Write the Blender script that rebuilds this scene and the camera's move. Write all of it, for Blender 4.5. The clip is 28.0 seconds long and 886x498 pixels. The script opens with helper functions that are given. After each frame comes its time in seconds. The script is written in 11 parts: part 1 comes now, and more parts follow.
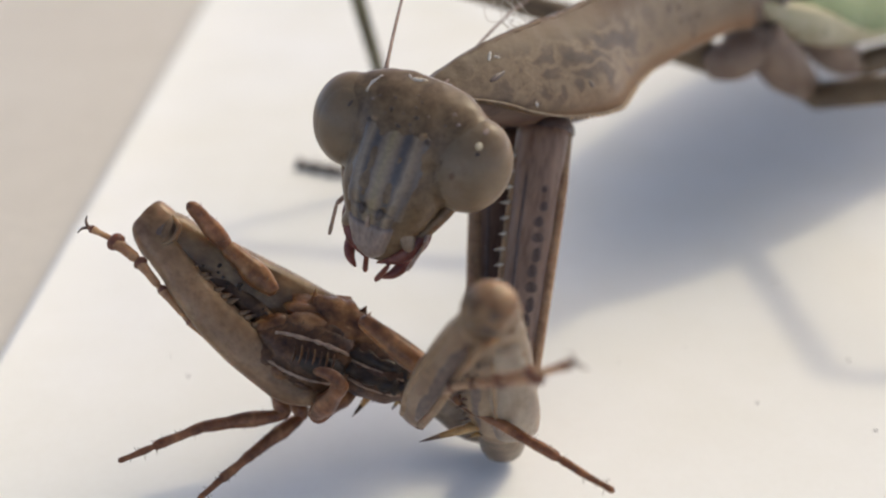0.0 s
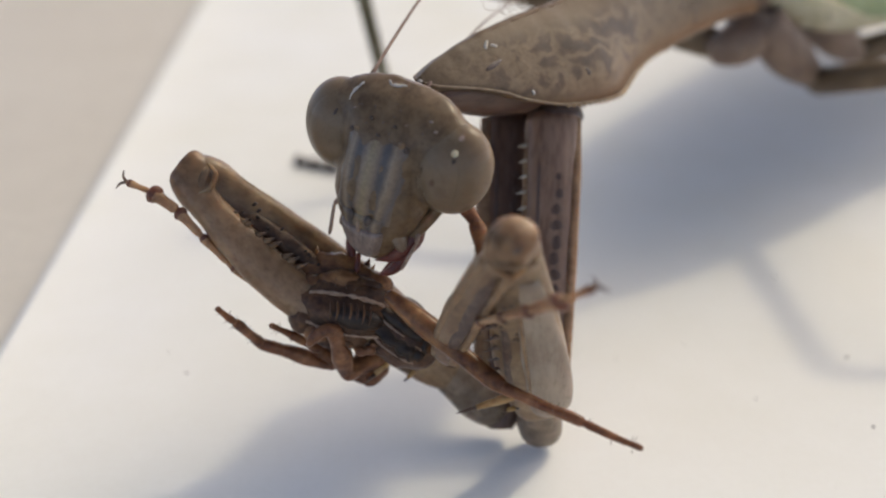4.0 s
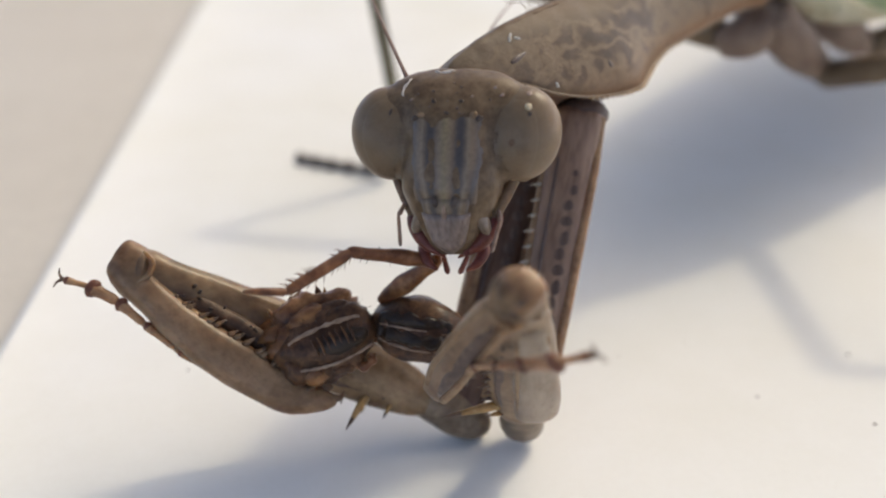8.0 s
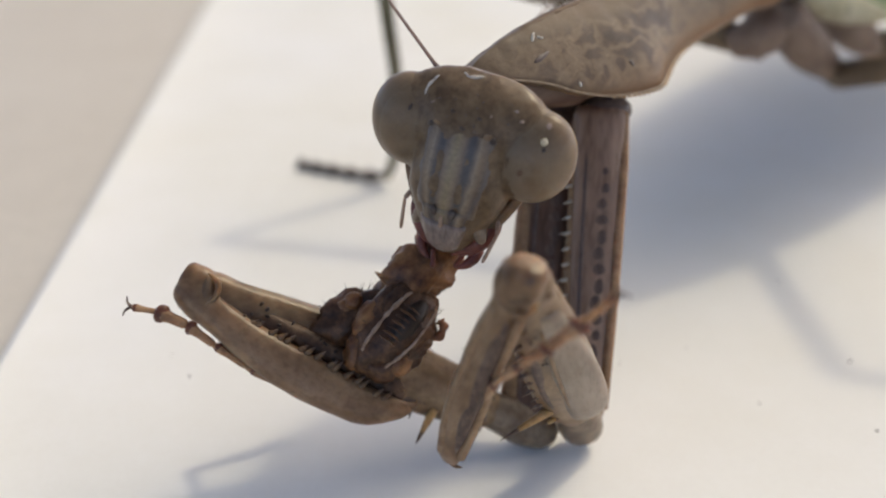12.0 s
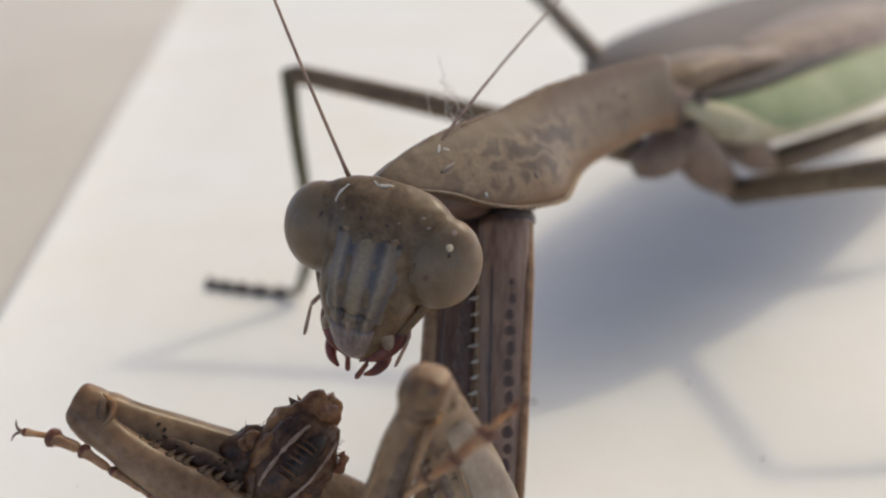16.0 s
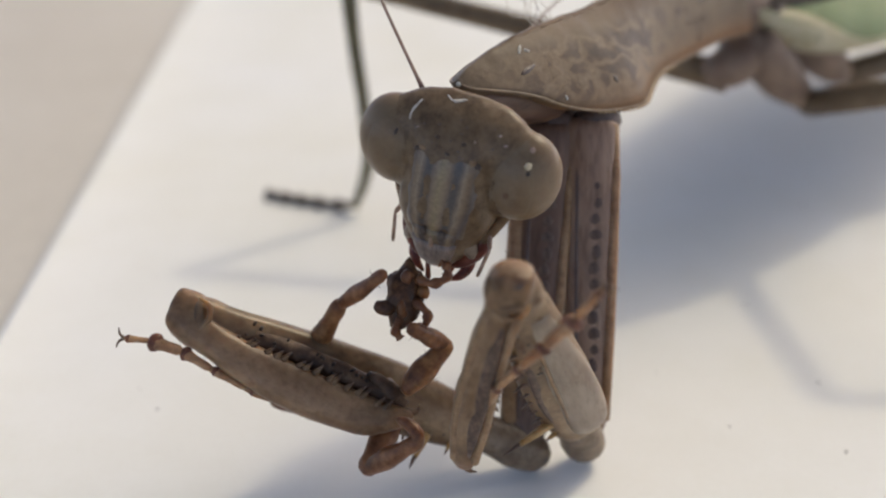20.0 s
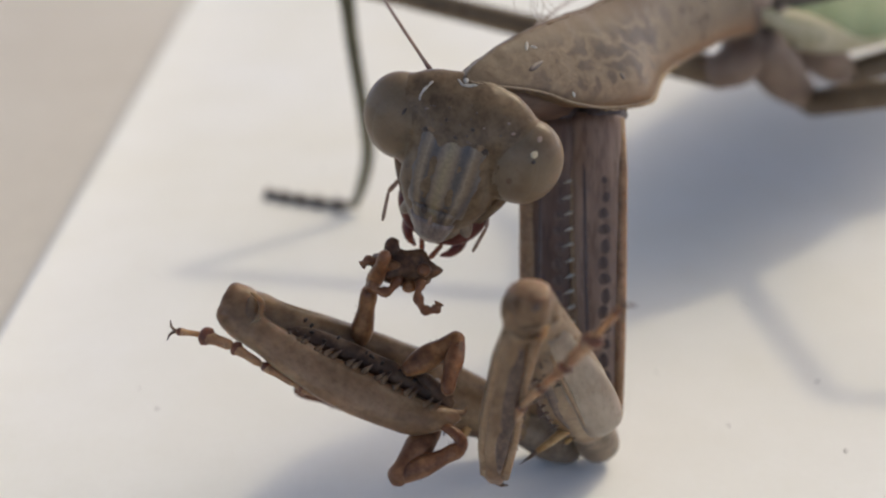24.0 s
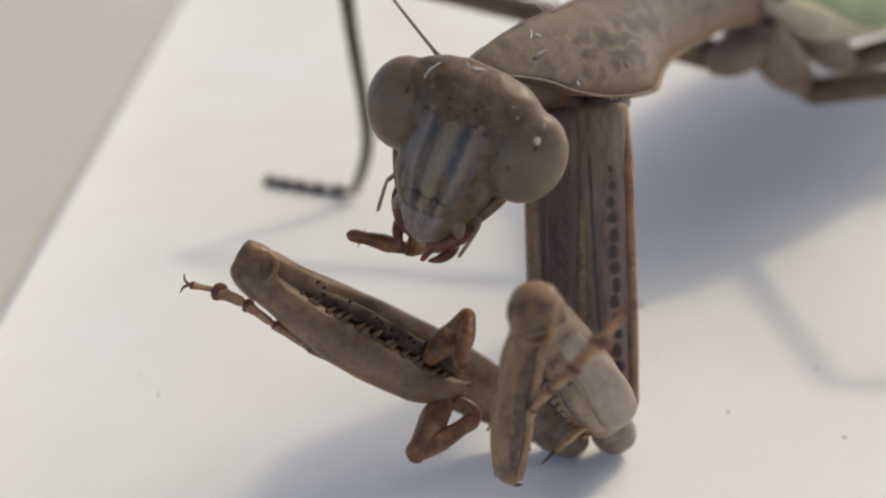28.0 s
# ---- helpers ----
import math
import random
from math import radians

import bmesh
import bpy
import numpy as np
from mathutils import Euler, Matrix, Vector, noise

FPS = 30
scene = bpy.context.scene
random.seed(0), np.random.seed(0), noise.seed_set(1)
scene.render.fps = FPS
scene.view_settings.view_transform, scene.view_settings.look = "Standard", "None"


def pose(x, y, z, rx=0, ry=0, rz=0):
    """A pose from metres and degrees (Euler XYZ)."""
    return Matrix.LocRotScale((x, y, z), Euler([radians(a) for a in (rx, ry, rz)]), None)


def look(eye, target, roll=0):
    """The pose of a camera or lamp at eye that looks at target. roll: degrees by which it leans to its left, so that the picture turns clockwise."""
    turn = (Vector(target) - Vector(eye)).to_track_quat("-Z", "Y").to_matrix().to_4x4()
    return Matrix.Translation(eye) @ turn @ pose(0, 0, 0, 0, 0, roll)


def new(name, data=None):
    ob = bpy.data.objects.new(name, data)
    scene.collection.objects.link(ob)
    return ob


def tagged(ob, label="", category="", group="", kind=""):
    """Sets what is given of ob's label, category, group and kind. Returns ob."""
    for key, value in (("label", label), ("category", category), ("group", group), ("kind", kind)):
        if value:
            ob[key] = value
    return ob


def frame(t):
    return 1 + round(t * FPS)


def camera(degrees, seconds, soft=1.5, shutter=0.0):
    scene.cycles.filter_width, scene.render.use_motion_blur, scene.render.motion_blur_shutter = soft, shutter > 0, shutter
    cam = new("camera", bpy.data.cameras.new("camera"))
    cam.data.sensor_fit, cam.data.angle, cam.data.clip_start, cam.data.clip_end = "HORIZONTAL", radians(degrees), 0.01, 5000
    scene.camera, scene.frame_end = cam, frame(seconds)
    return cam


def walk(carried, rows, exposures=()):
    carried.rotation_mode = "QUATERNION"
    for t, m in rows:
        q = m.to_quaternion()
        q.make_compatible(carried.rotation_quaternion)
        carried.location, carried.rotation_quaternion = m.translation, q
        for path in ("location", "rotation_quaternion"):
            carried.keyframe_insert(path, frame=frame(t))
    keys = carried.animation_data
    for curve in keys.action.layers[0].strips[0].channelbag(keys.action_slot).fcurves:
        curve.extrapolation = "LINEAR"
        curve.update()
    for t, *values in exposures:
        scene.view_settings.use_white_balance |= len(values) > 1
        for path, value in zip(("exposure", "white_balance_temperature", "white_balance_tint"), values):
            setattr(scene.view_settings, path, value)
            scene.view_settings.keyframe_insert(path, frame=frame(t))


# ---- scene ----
MM = 0.001


def pm(x, y, z, rx=0, ry=0, rz=0):
    """A pose from millimetres and degrees."""
    return pose(x * MM, y * MM, z * MM, rx, ry, rz)


# ---- camera ----
cam = camera(44.0, 28.0, soft=2.2)
cam.data.dof.use_dof = True
cam.data.dof.focus_distance = 0.0345
cam.data.dof.aperture_fstop = 44
walk(cam, [
    (0, pm(0, 0, 24, 63.264, 0, -0.003)),
    (0.5, pm(0, 0, 24, 63.352, 0, -0.003)),
    (1, pm(0, 0, 24, 62.994, 0, -0.126)),
    (1.5, pm(0, 0, 24, 62.821, 0, -0.061)),
    (2, pm(0, 0, 24, 63.145, 0, -0.033)),
    (2.5, pm(0, 0, 24, 63.116, 0, -0.033)),
    (3, pm(0, 0, 24, 63.026, 0, -0.063)),
    (3.5, pm(0, 0, 24, 63.142, 0, -0.096)),
    (5.5, pm(0, 0, 24, 62.823, 0, -0.030)),
    (6, pm(0, 0, 24, 62.912, 0, 0.001)),
    (7, pm(0, 0, 24, 62.912, 0, 0.001)),
    (8, pm(0, 0, 24, 62.941, 0, 0.001)),
    (9, pm(0, 0, 24, 63.000, 0, -0.000)),
    (10, pm(0, 0, 24, 63.088, 0, -0.001)),
    (10.5, pm(0, 0, 24, 63.029, 0, -0.000)),
    (11, pm(0, 0, 24, 63.031, 0, 0.031)),
    (11.5, pm(0, 0, 24, 63.238, 0, 0.061)),
    (12, pm(0, 0, 24, 63.269, 0, 0.092)),
    (12.5, pm(0, 0, 24, 63.592, 0, 0.089)),
    (14.5, pm(0, 0, 24, 63.119, 0, 0.030)),
    (15, pm(0, 0, 24, 63.091, 0, 0.062)),
    (15.1, pm(0, 0, 24, 63.091, 0, 0.062)),
    (15.2, pm(0, 0, 24, 63.148, 0, 0.030)),
    (15.3, pm(0, 0, 24, 63.382, 0, -0.004)),
    (15.4, pm(0, 0, 24, 63.827, 0, -0.510)),
    (15.5, pm(0, 0, 24, 64.393, 0, -1.987)),
    (15.6, pm(0, 0, 24, 63.618, 0, -3.503)),
    (15.7, pm(0, 0, 24, 65.853, 0, -4.758)),
    (15.8, pm(0, 0, 24, 66.830, 0, -5.099)),
    (15.9, pm(0, 0, 24, 68.136, 0, -5.005)),
    (16, pm(0, 0, 24, 69.142, 0, -4.969)),
    (16.1, pm(0, 0, 24, 66.896, 0, -5.007)),
    (16.2, pm(0, 0, 24, 64.968, 0, -5.490)),
    (16.3, pm(0, 0, 24, 64.602, 0, -4.534)),
    (16.4, pm(0, 0, 24, 64.277, 0, -3.758)),
    (16.5, pm(0, 0, 24, 63.937, 0, -2.700)),
    (16.6, pm(0, 0, 24, 64.205, 0, -2.173)),
    (16.8, pm(0, 0, 24, 64.162, 0, -1.922)),
    (17, pm(0, 0, 24, 64.114, 0, -1.735)),
    (17.5, pm(0, 0, 24, 64.467, 0, -1.738)),
    (18, pm(0, 0, 24, 64.586, 0, -1.707)),
    (18.5, pm(0, 0, 24, 64.704, 0, -1.708)),
    (19, pm(0, 0, 24, 64.763, 0, -1.709)),
    (20, pm(0, 0, 24, 64.734, 0, -1.708)),
    (21, pm(0, 0, 24, 64.702, 0, -1.739)),
    (21.5, pm(0, 0, 24, 64.673, 0, -1.739)),
    (23.5, pm(0, 0, 24, 64.673, 0, -1.739)),
    (24, pm(0, 0, 24, 64.702, 0, -1.739)),
    (24.5, pm(0, 0, 24, 64.614, 0, -1.739)),
    (25, pm(0, 0, 24, 64.968, 0, -1.741)),
    (25.5, pm(0, 0, 24, 64.055, 0, -1.734)),
    (26, pm(0, 0, 24, 63.878, 0, -1.732)),
    (26.5, pm(0, 0, 24, 63.350, 0, -1.727)),
    (27, pm(0, 0, 24, 63.790, 0, -1.732)),
    (27.5, pm(0, 0, 24, 63.350, 0, -1.727)),
    (28, pm(0, 0, 24, 63.996, 0, -1.734)),
], exposures=((0, 0.18, 7680, 3.5), (2, 0.06, 7680, 3.5), (3, 0.06, 7680, 3.5), (6, 0.15, 7680, 3.5), (7, 0.20, 7680, 3.5), (9, 0.20, 7680, 3.5), (10, 0.13, 7680, 3.5), (12, 0.10, 7680, 3.5), (14.5, 0.05, 7680, 3.5), (16, -0.01, 7680, 3.5), (17, 0.13, 7680, 3.5), (18, 0.09, 7680, 3.5), (19, 0.05, 7680, 3.5), (21, -0.03, 7680, 3.5), (24, -0.05, 7680, 3.5), (28, -0.05, 7680, 3.5)))

# ---- world and light ----
SUN_AZ, SUN_EL = radians(47.5), radians(48.5)
world = bpy.data.worlds.new("sky")
scene.world = world
world.use_nodes = True
wn = world.node_tree.nodes
sky = wn.new("ShaderNodeTexSky")
sky.sky_type = "NISHITA"
sky.sun_disc = False
sky.sun_elevation = SUN_EL
sky.sun_rotation = SUN_AZ
sky.air_density, sky.dust_density, sky.ozone_density = 0.145, 0.78, 0.0
wn["Background"].inputs["Strength"].default_value = 0.61
world.node_tree.links.new(sky.outputs["Color"], wn["Background"].inputs["Color"])
sun = new("sun", bpy.data.lights.new("sun", "SUN"))
sun.data.energy = 0.76
sun.data.angle = radians(4.2)
sun.data.color = (1.0, 0.93, 0.79)
sun_way = Vector((math.sin(SUN_AZ) * math.cos(SUN_EL), math.cos(SUN_AZ) * math.cos(SUN_EL), math.sin(SUN_EL)))
sun.matrix_world = look(sun_way * 0.4, (0, 0, 0))


# ---- materials ----
def shader(name):
    m = bpy.data.materials.new(name)
    m.use_nodes = True
    nt = m.node_tree
    return m, nt, nt.nodes["Principled BSDF"]


def mm_coords(nt, stretch=1.0):
    tc = nt.nodes.new("ShaderNodeTexCoord")
    mp = nt.nodes.new("ShaderNodeMapping")
    mp.inputs["Scale"].default_value = (1000 * stretch, 1000, 1000)
    nt.links.new(tc.outputs["Object"], mp.inputs["Vector"])
    return mp.outputs["Vector"]


def noise_of(nt, vec, scale, detail=4.0, rough=0.55):
    n = nt.nodes.new("ShaderNodeTexNoise")
    n.inputs["Scale"].default_value = scale
    n.inputs["Detail"].default_value = detail
    n.inputs["Roughness"].default_value = rough
    nt.links.new(vec, n.inputs["Vector"])
    return n.outputs["Fac"]


def ramp_of(nt, fac, stops):
    r = nt.nodes.new("ShaderNodeValToRGB")
    while len(r.color_ramp.elements) < len(stops):
        r.color_ramp.elements.new(0.5)
    for e, (p, c) in zip(r.color_ramp.elements, stops):
        e.position, e.color = p, (*c, 1)
    nt.links.new(fac, r.inputs["Fac"])
    return r.outputs["Color"]


def blend(nt, fac, a, b, kind="MIX"):
    n = nt.nodes.new("ShaderNodeMix")
    n.data_type, n.blend_type = "RGBA", kind
    for sock, v in ((n.inputs[0], fac), (n.inputs[6], a), (n.inputs[7], b)):
        if isinstance(v, (int, float)):
            sock.default_value = v
        elif isinstance(v, tuple):
            sock.default_value = (*v, 1)
        else:
            nt.links.new(v, sock)
    return n.outputs[2]


def bump_of(nt, bsdf, fac, strength, distance):
    b = nt.nodes.new("ShaderNodeBump")
    b.inputs["Strength"].default_value = strength
    b.inputs["Distance"].default_value = distance
    nt.links.new(fac, b.inputs["Height"])
    nt.links.new(b.outputs["Normal"], bsdf.inputs["Normal"])


def chitin(name, dark, mid, light, scale=1.2, rough=0.5, glow=0.15, bump=0.22, fine=5.0, stretch=1.0, veins=0.0):
    """Insect cuticle: blotches at one scale, fine grain at another, a soft inner scatter."""
    m, nt, b = shader(name)
    vec = mm_coords(nt, stretch)
    big = noise_of(nt, vec, scale, 5.0, 0.6)
    small = noise_of(nt, vec, fine, 4.0, 0.6)
    col = ramp_of(nt, big, ((0.3, dark), (0.5, mid), (0.72, light)))
    spots = ramp_of(nt, small, ((0.32, (0.74, 0.7, 0.66)), (0.5, (1, 1, 1)), (0.75, (1.08, 1.06, 1.03))))
    col = blend(nt, 0.8, col, spots, "MULTIPLY")
    stains = noise_of(nt, vec, scale * 2.3, 3.0, 0.6)
    col = blend(nt, 0.5, col, ramp_of(nt, stains, ((0.34, (0.7, 0.63, 0.56)), (0.47, (1, 1, 1)), (0.7, (1.1, 1.09, 1.06)))), "MULTIPLY")
    if veins:
        swirl = noise_of(nt, vec, 0.9, 1.5, 0.4)
        lines = ramp_of(nt, swirl, ((0.40, (1, 1, 1)), (0.45, (0.55, 0.5, 0.46)), (0.5, (1.12, 1.1, 1.08)), (0.55, (0.6, 0.55, 0.5)), (0.61, (1, 1, 1))))
        col = blend(nt, veins, col, lines, "MULTIPLY")
    nt.links.new(col, b.inputs["Base Color"])
    b.inputs["Roughness"].default_value = rough
    b.inputs["Specular IOR Level"].default_value = 0.2
    b.inputs["Subsurface Weight"].default_value = glow
    b.inputs["Subsurface Radius"].default_value = (1.0, 0.6, 0.35)
    b.inputs["Subsurface Scale"].default_value = 0.0013
    b.inputs["Coat Weight"].default_value = 0.18 if rough < 0.47 else 0.05
    b.inputs["Coat Roughness"].default_value = 0.28
    bump_of(nt, b, small, bump, 0.00003)
    return m


def along(nt, vec, axis):
    s = nt.nodes.new("ShaderNodeSeparateXYZ")
    nt.links.new(vec, s.inputs[0])
    return s.outputs[axis]


def sums(nt, op, a, b):
    n = nt.nodes.new("ShaderNodeMath")
    n.operation = op
    for sock, v in ((n.inputs[0], a), (n.inputs[1], b)):
        if isinstance(v, (int, float)):
            sock.default_value = v
        else:
            nt.links.new(v, sock)
    return n.outputs[0]


M_HEAD = chitin("head_cuticle", (0.082, 0.049, 0.026), (0.142, 0.091, 0.050), (0.189, 0.126, 0.073), 1.8, 0.4, 0.15)
M_EYE = chitin("eye_surface", (0.155, 0.105, 0.062), (0.183, 0.126, 0.077), (0.209, 0.147, 0.092), 0.5, 0.38, 0.3, 0.08, 30.0)
M_PRON = chitin("pronotum_cuticle", (0.142, 0.090, 0.055), (0.206, 0.138, 0.084), (0.267, 0.187, 0.117), 0.55, 0.5, 0.25, veins=0.35)
M_KEEL = chitin("keel_cuticle", (0.100, 0.057, 0.034), (0.150, 0.090, 0.053), (0.210, 0.134, 0.081), 1.2, 0.55, 0.2)
M_FLANGE = chitin("flange_edge", (0.170, 0.100, 0.059), (0.240, 0.148, 0.090), (0.300, 0.196, 0.124), 2.0, 0.55, 0.5)
M_RIM = chitin("pale_rim", (0.163, 0.109, 0.070), (0.215, 0.147, 0.096), (0.258, 0.182, 0.125), 1.6, 0.5, 0.35)
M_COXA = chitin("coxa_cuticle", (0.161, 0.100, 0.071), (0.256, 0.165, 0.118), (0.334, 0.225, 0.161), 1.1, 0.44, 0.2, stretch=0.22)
# like M_COXA at about half its brightness, for the far coxa and neck
M_COXA_DARK = chitin("dark_coxa", (0.068, 0.038, 0.028), (0.123, 0.072, 0.051), (0.187, 0.117, 0.084), 1.1, 0.46, 0.1, stretch=0.22)
M_TROCH = chitin("trochanter", (0.12, 0.082, 0.054), (0.18, 0.13, 0.088), (0.24, 0.178, 0.125), 1.2, 0.42, 0.35)
M_COXA_EDGE = chitin("coxa_ridge", (0.180, 0.108, 0.062), (0.252, 0.159, 0.092), (0.315, 0.206, 0.127), 1.5, 0.48, 0.25)
M_SPOT = chitin("dark_cuticle", (0.045, 0.03, 0.024), (0.07, 0.05, 0.04), (0.10, 0.075, 0.06), 2.0, 0.4, 0.05)
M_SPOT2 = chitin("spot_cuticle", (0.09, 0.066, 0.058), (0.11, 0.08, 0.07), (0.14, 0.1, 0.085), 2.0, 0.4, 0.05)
M_OVAL = chitin("coxa_spot", (0.081, 0.053, 0.043), (0.115, 0.077, 0.061), (0.155, 0.108, 0.085), 2.0, 0.45, 0.1)
M_FEMUR = chitin("femur_cuticle", (0.1, 0.054, 0.026), (0.2, 0.124, 0.066), (0.335, 0.228, 0.132), 0.7, 0.36, 0.5, stretch=0.8)
M_PALE = chitin("pale_femur_face", (0.198, 0.150, 0.110), (0.270, 0.211, 0.159), (0.333, 0.265, 0.204), 1.2, 0.42, 0.4, stretch=0.3)
M_TIBIA = chitin("tibia_cuticle", (0.105, 0.052, 0.026), (0.2, 0.118, 0.064), (0.32, 0.205, 0.122), 0.7, 0.36, 0.5, stretch=0.8)
M_SAW = chitin("saw_tooth", (0.09, 0.05, 0.027), (0.15, 0.09, 0.05), (0.21, 0.135, 0.08), 2.0, 0.4, 0.2)
# food stain with the shadow behind the saw teeth mixed into the colour
M_STAIN_SHADE = chitin("stain_and_shade", (0.025, 0.014, 0.01), (0.085, 0.047, 0.028), (0.2, 0.125, 0.075), 1.5, 0.5, 0.1, 0.8)
M_TOOTH = chitin("tooth", (0.05, 0.03, 0.022), (0.09, 0.055, 0.04), (0.2, 0.13, 0.09), 4.0, 0.35, 0.05)
M_WHITE = chitin("pale_tooth", (0.34, 0.3, 0.24), (0.46, 0.41, 0.34), (0.58, 0.53, 0.45), 3.0, 0.45, 0.2)
M_FLECK = chitin("cream_fleck", (0.48, 0.36, 0.2), (0.6, 0.47, 0.29), (0.68, 0.56, 0.38), 3.0, 0.45, 0.2)
M_FLAKE = chitin("flaking_scar", (0.36, 0.31, 0.25), (0.58, 0.52, 0.44), (0.7, 0.65, 0.57), 3.0, 0.6, 0.2, 0.6, 9.0)
M_SKIN = chitin("inner_skin", (0.190, 0.115, 0.057), (0.290, 0.196, 0.115), (0.380, 0.277, 0.177), 0.7, 0.4, 0.5, 0.5, 4.0, 0.6)
M_SPINE = chitin("yellow_spine", (0.26, 0.15, 0.06), (0.36, 0.225, 0.1), (0.43, 0.29, 0.14), 1.5, 0.4, 0.25)
M_TARSUS = chitin("tarsus_cuticle", (0.17, 0.085, 0.042), (0.28, 0.155, 0.08), (0.4, 0.25, 0.14), 1.3, 0.4, 0.2)
M_KNOB = chitin("tarsus_knob", (0.07, 0.026, 0.016), (0.13, 0.05, 0.03), (0.2, 0.09, 0.05), 2.0, 0.36, 0.15)
M_ANTENNA = chitin("antenna", (0.12, 0.075, 0.06), (0.2, 0.13, 0.105), (0.28, 0.19, 0.155), 0.9, 0.5, 0.1)
M_LABRUM = chitin("labrum", (0.15, 0.113, 0.096), (0.225, 0.172, 0.145), (0.31, 0.245, 0.21), 1.6, 0.3, 0.25, stretch=2.5)
M_RED = chitin("red_mouthpart", (0.07, 0.02, 0.015), (0.13, 0.04, 0.03), (0.21, 0.075, 0.055), 2.0, 0.3, 0.2)
M_PALP = chitin("palp", (0.17, 0.115, 0.09), (0.26, 0.18, 0.145), (0.35, 0.25, 0.2), 2.0, 0.4, 0.2)
M_THORAX = chitin("thorax_cuticle", (0.141, 0.092, 0.068), (0.205, 0.143, 0.105), (0.265, 0.191, 0.144), 0.6, 0.55, 0.15)
M_GREENLEG = chitin("olive_leg", (0.085, 0.075, 0.042), (0.125, 0.112, 0.065), (0.165, 0.145, 0.088), 0.6, 0.5, 0.05)
M_WALKLEG = chitin("walking_leg", (0.11, 0.075, 0.045), (0.155, 0.108, 0.066), (0.2, 0.145, 0.09), 0.5, 0.5, 0.05)
M_WING = chitin("green_wing", (0.17, 0.215, 0.1), (0.22, 0.27, 0.135), (0.3, 0.33, 0.19), 0.2, 0.6, 0.2)
M_CREAM = chitin("cream_wing_edge", (0.42, 0.355, 0.215), (0.5, 0.425, 0.265), (0.56, 0.485, 0.32), 0.7, 0.5, 0.3)
# shadow along the forewing's fold edge, as a darker wing colour
M_FOLD_SHADE = chitin("wing_fold_shade", (0.03, 0.02, 0.015), (0.045, 0.031, 0.023), (0.065, 0.046, 0.035), 0.4, 0.6, 0.05)
M_BROWNWING = chitin("brown_wing", (0.06, 0.041, 0.025), (0.085, 0.06, 0.038), (0.11, 0.08, 0.052), 0.25, 0.6, 0.1)
M_PREY = chitin("prey_cuticle", (0.024, 0.010, 0.006), (0.076, 0.034, 0.016), (0.160, 0.078, 0.036), 1.7, 0.42, 0.12, 0.9, 7.0)
M_PREY_DARK = chitin("prey_dark", (0.013, 0.008, 0.006), (0.03, 0.018, 0.012), (0.065, 0.038, 0.022), 1.6, 0.46, 0.05, 0.7)
M_PREY_LINE = chitin("prey_pale_line", (0.2, 0.125, 0.085), (0.29, 0.195, 0.14), (0.36, 0.26, 0.19), 1.8, 0.5, 0.1)
M_PREY_TAN = chitin("prey_tan", (0.06, 0.022, 0.009), (0.17, 0.073, 0.029), (0.31, 0.155, 0.066), 1.6, 0.34, 0.25, 0.9)
M_PREY_YELLOW = chitin("prey_yellow", (0.09, 0.042, 0.014), (0.19, 0.1, 0.034), (0.3, 0.175, 0.07), 1.4, 0.26, 0.3)
M_PREY_LEG = chitin("prey_leg", (0.06, 0.022, 0.011), (0.165, 0.068, 0.031), (0.29, 0.138, 0.066), 1.6, 0.36, 0.12, 0.6)
M_HAIR = chitin("hair", (0.05, 0.03, 0.02), (0.08, 0.05, 0.03), (0.12, 0.08, 0.05), 2.0, 0.5, 0.0)


def face_material():
    """Grey-blue and tan stripes that run down the face."""
    m, nt, b = shader("striped_face")
    vec = mm_coords(nt)
    x = sums(nt, "ABSOLUTE", along(nt, vec, 0), 0.0)
    half = sums(nt, "ADD", sums(nt, "MULTIPLY", sums(nt, "MINIMUM", sums(nt, "ADD", along(nt, vec, 1), 0.5), 0.0), 0.26), 1.2)
    x = sums(nt, "DIVIDE", x, half)
    warp = noise_of(nt, vec, 1.4, 3.0)
    x = sums(nt, "ADD", x, sums(nt, "MULTIPLY", sums(nt, "SUBTRACT", warp, 0.5), 0.14))
    tan, grey, dark = (0.185, 0.129, 0.083), (0.122, 0.09, 0.067), (0.066, 0.054, 0.05)
    col = ramp_of(nt, sums(nt, "DIVIDE", x, 1.25), ((0.0, (0.235, 0.18, 0.1)), (0.08, (0.215, 0.158, 0.098)), (0.15, tan), (0.21, grey), (0.27, dark), (0.35, dark), (0.41, grey), (0.48, (0.23, 0.17, 0.113)),
                                                   (0.56, tan), (0.63, grey), (0.7, (0.095, 0.08, 0.078)), (0.77, grey), (0.86, tan), (1.0, (0.19, 0.138, 0.096))))
    fine = noise_of(nt, vec, 8.0, 4.0)
    col = blend(nt, 0.7, col, ramp_of(nt, fine, ((0.3, (0.65, 0.62, 0.58)), (0.6, (1.05, 1.03, 1)))), "MULTIPLY")
    nt.links.new(col, b.inputs["Base Color"])
    b.inputs["Roughness"].default_value = 0.34
    bump_of(nt, b, fine, 0.4, 0.00003)
    return m


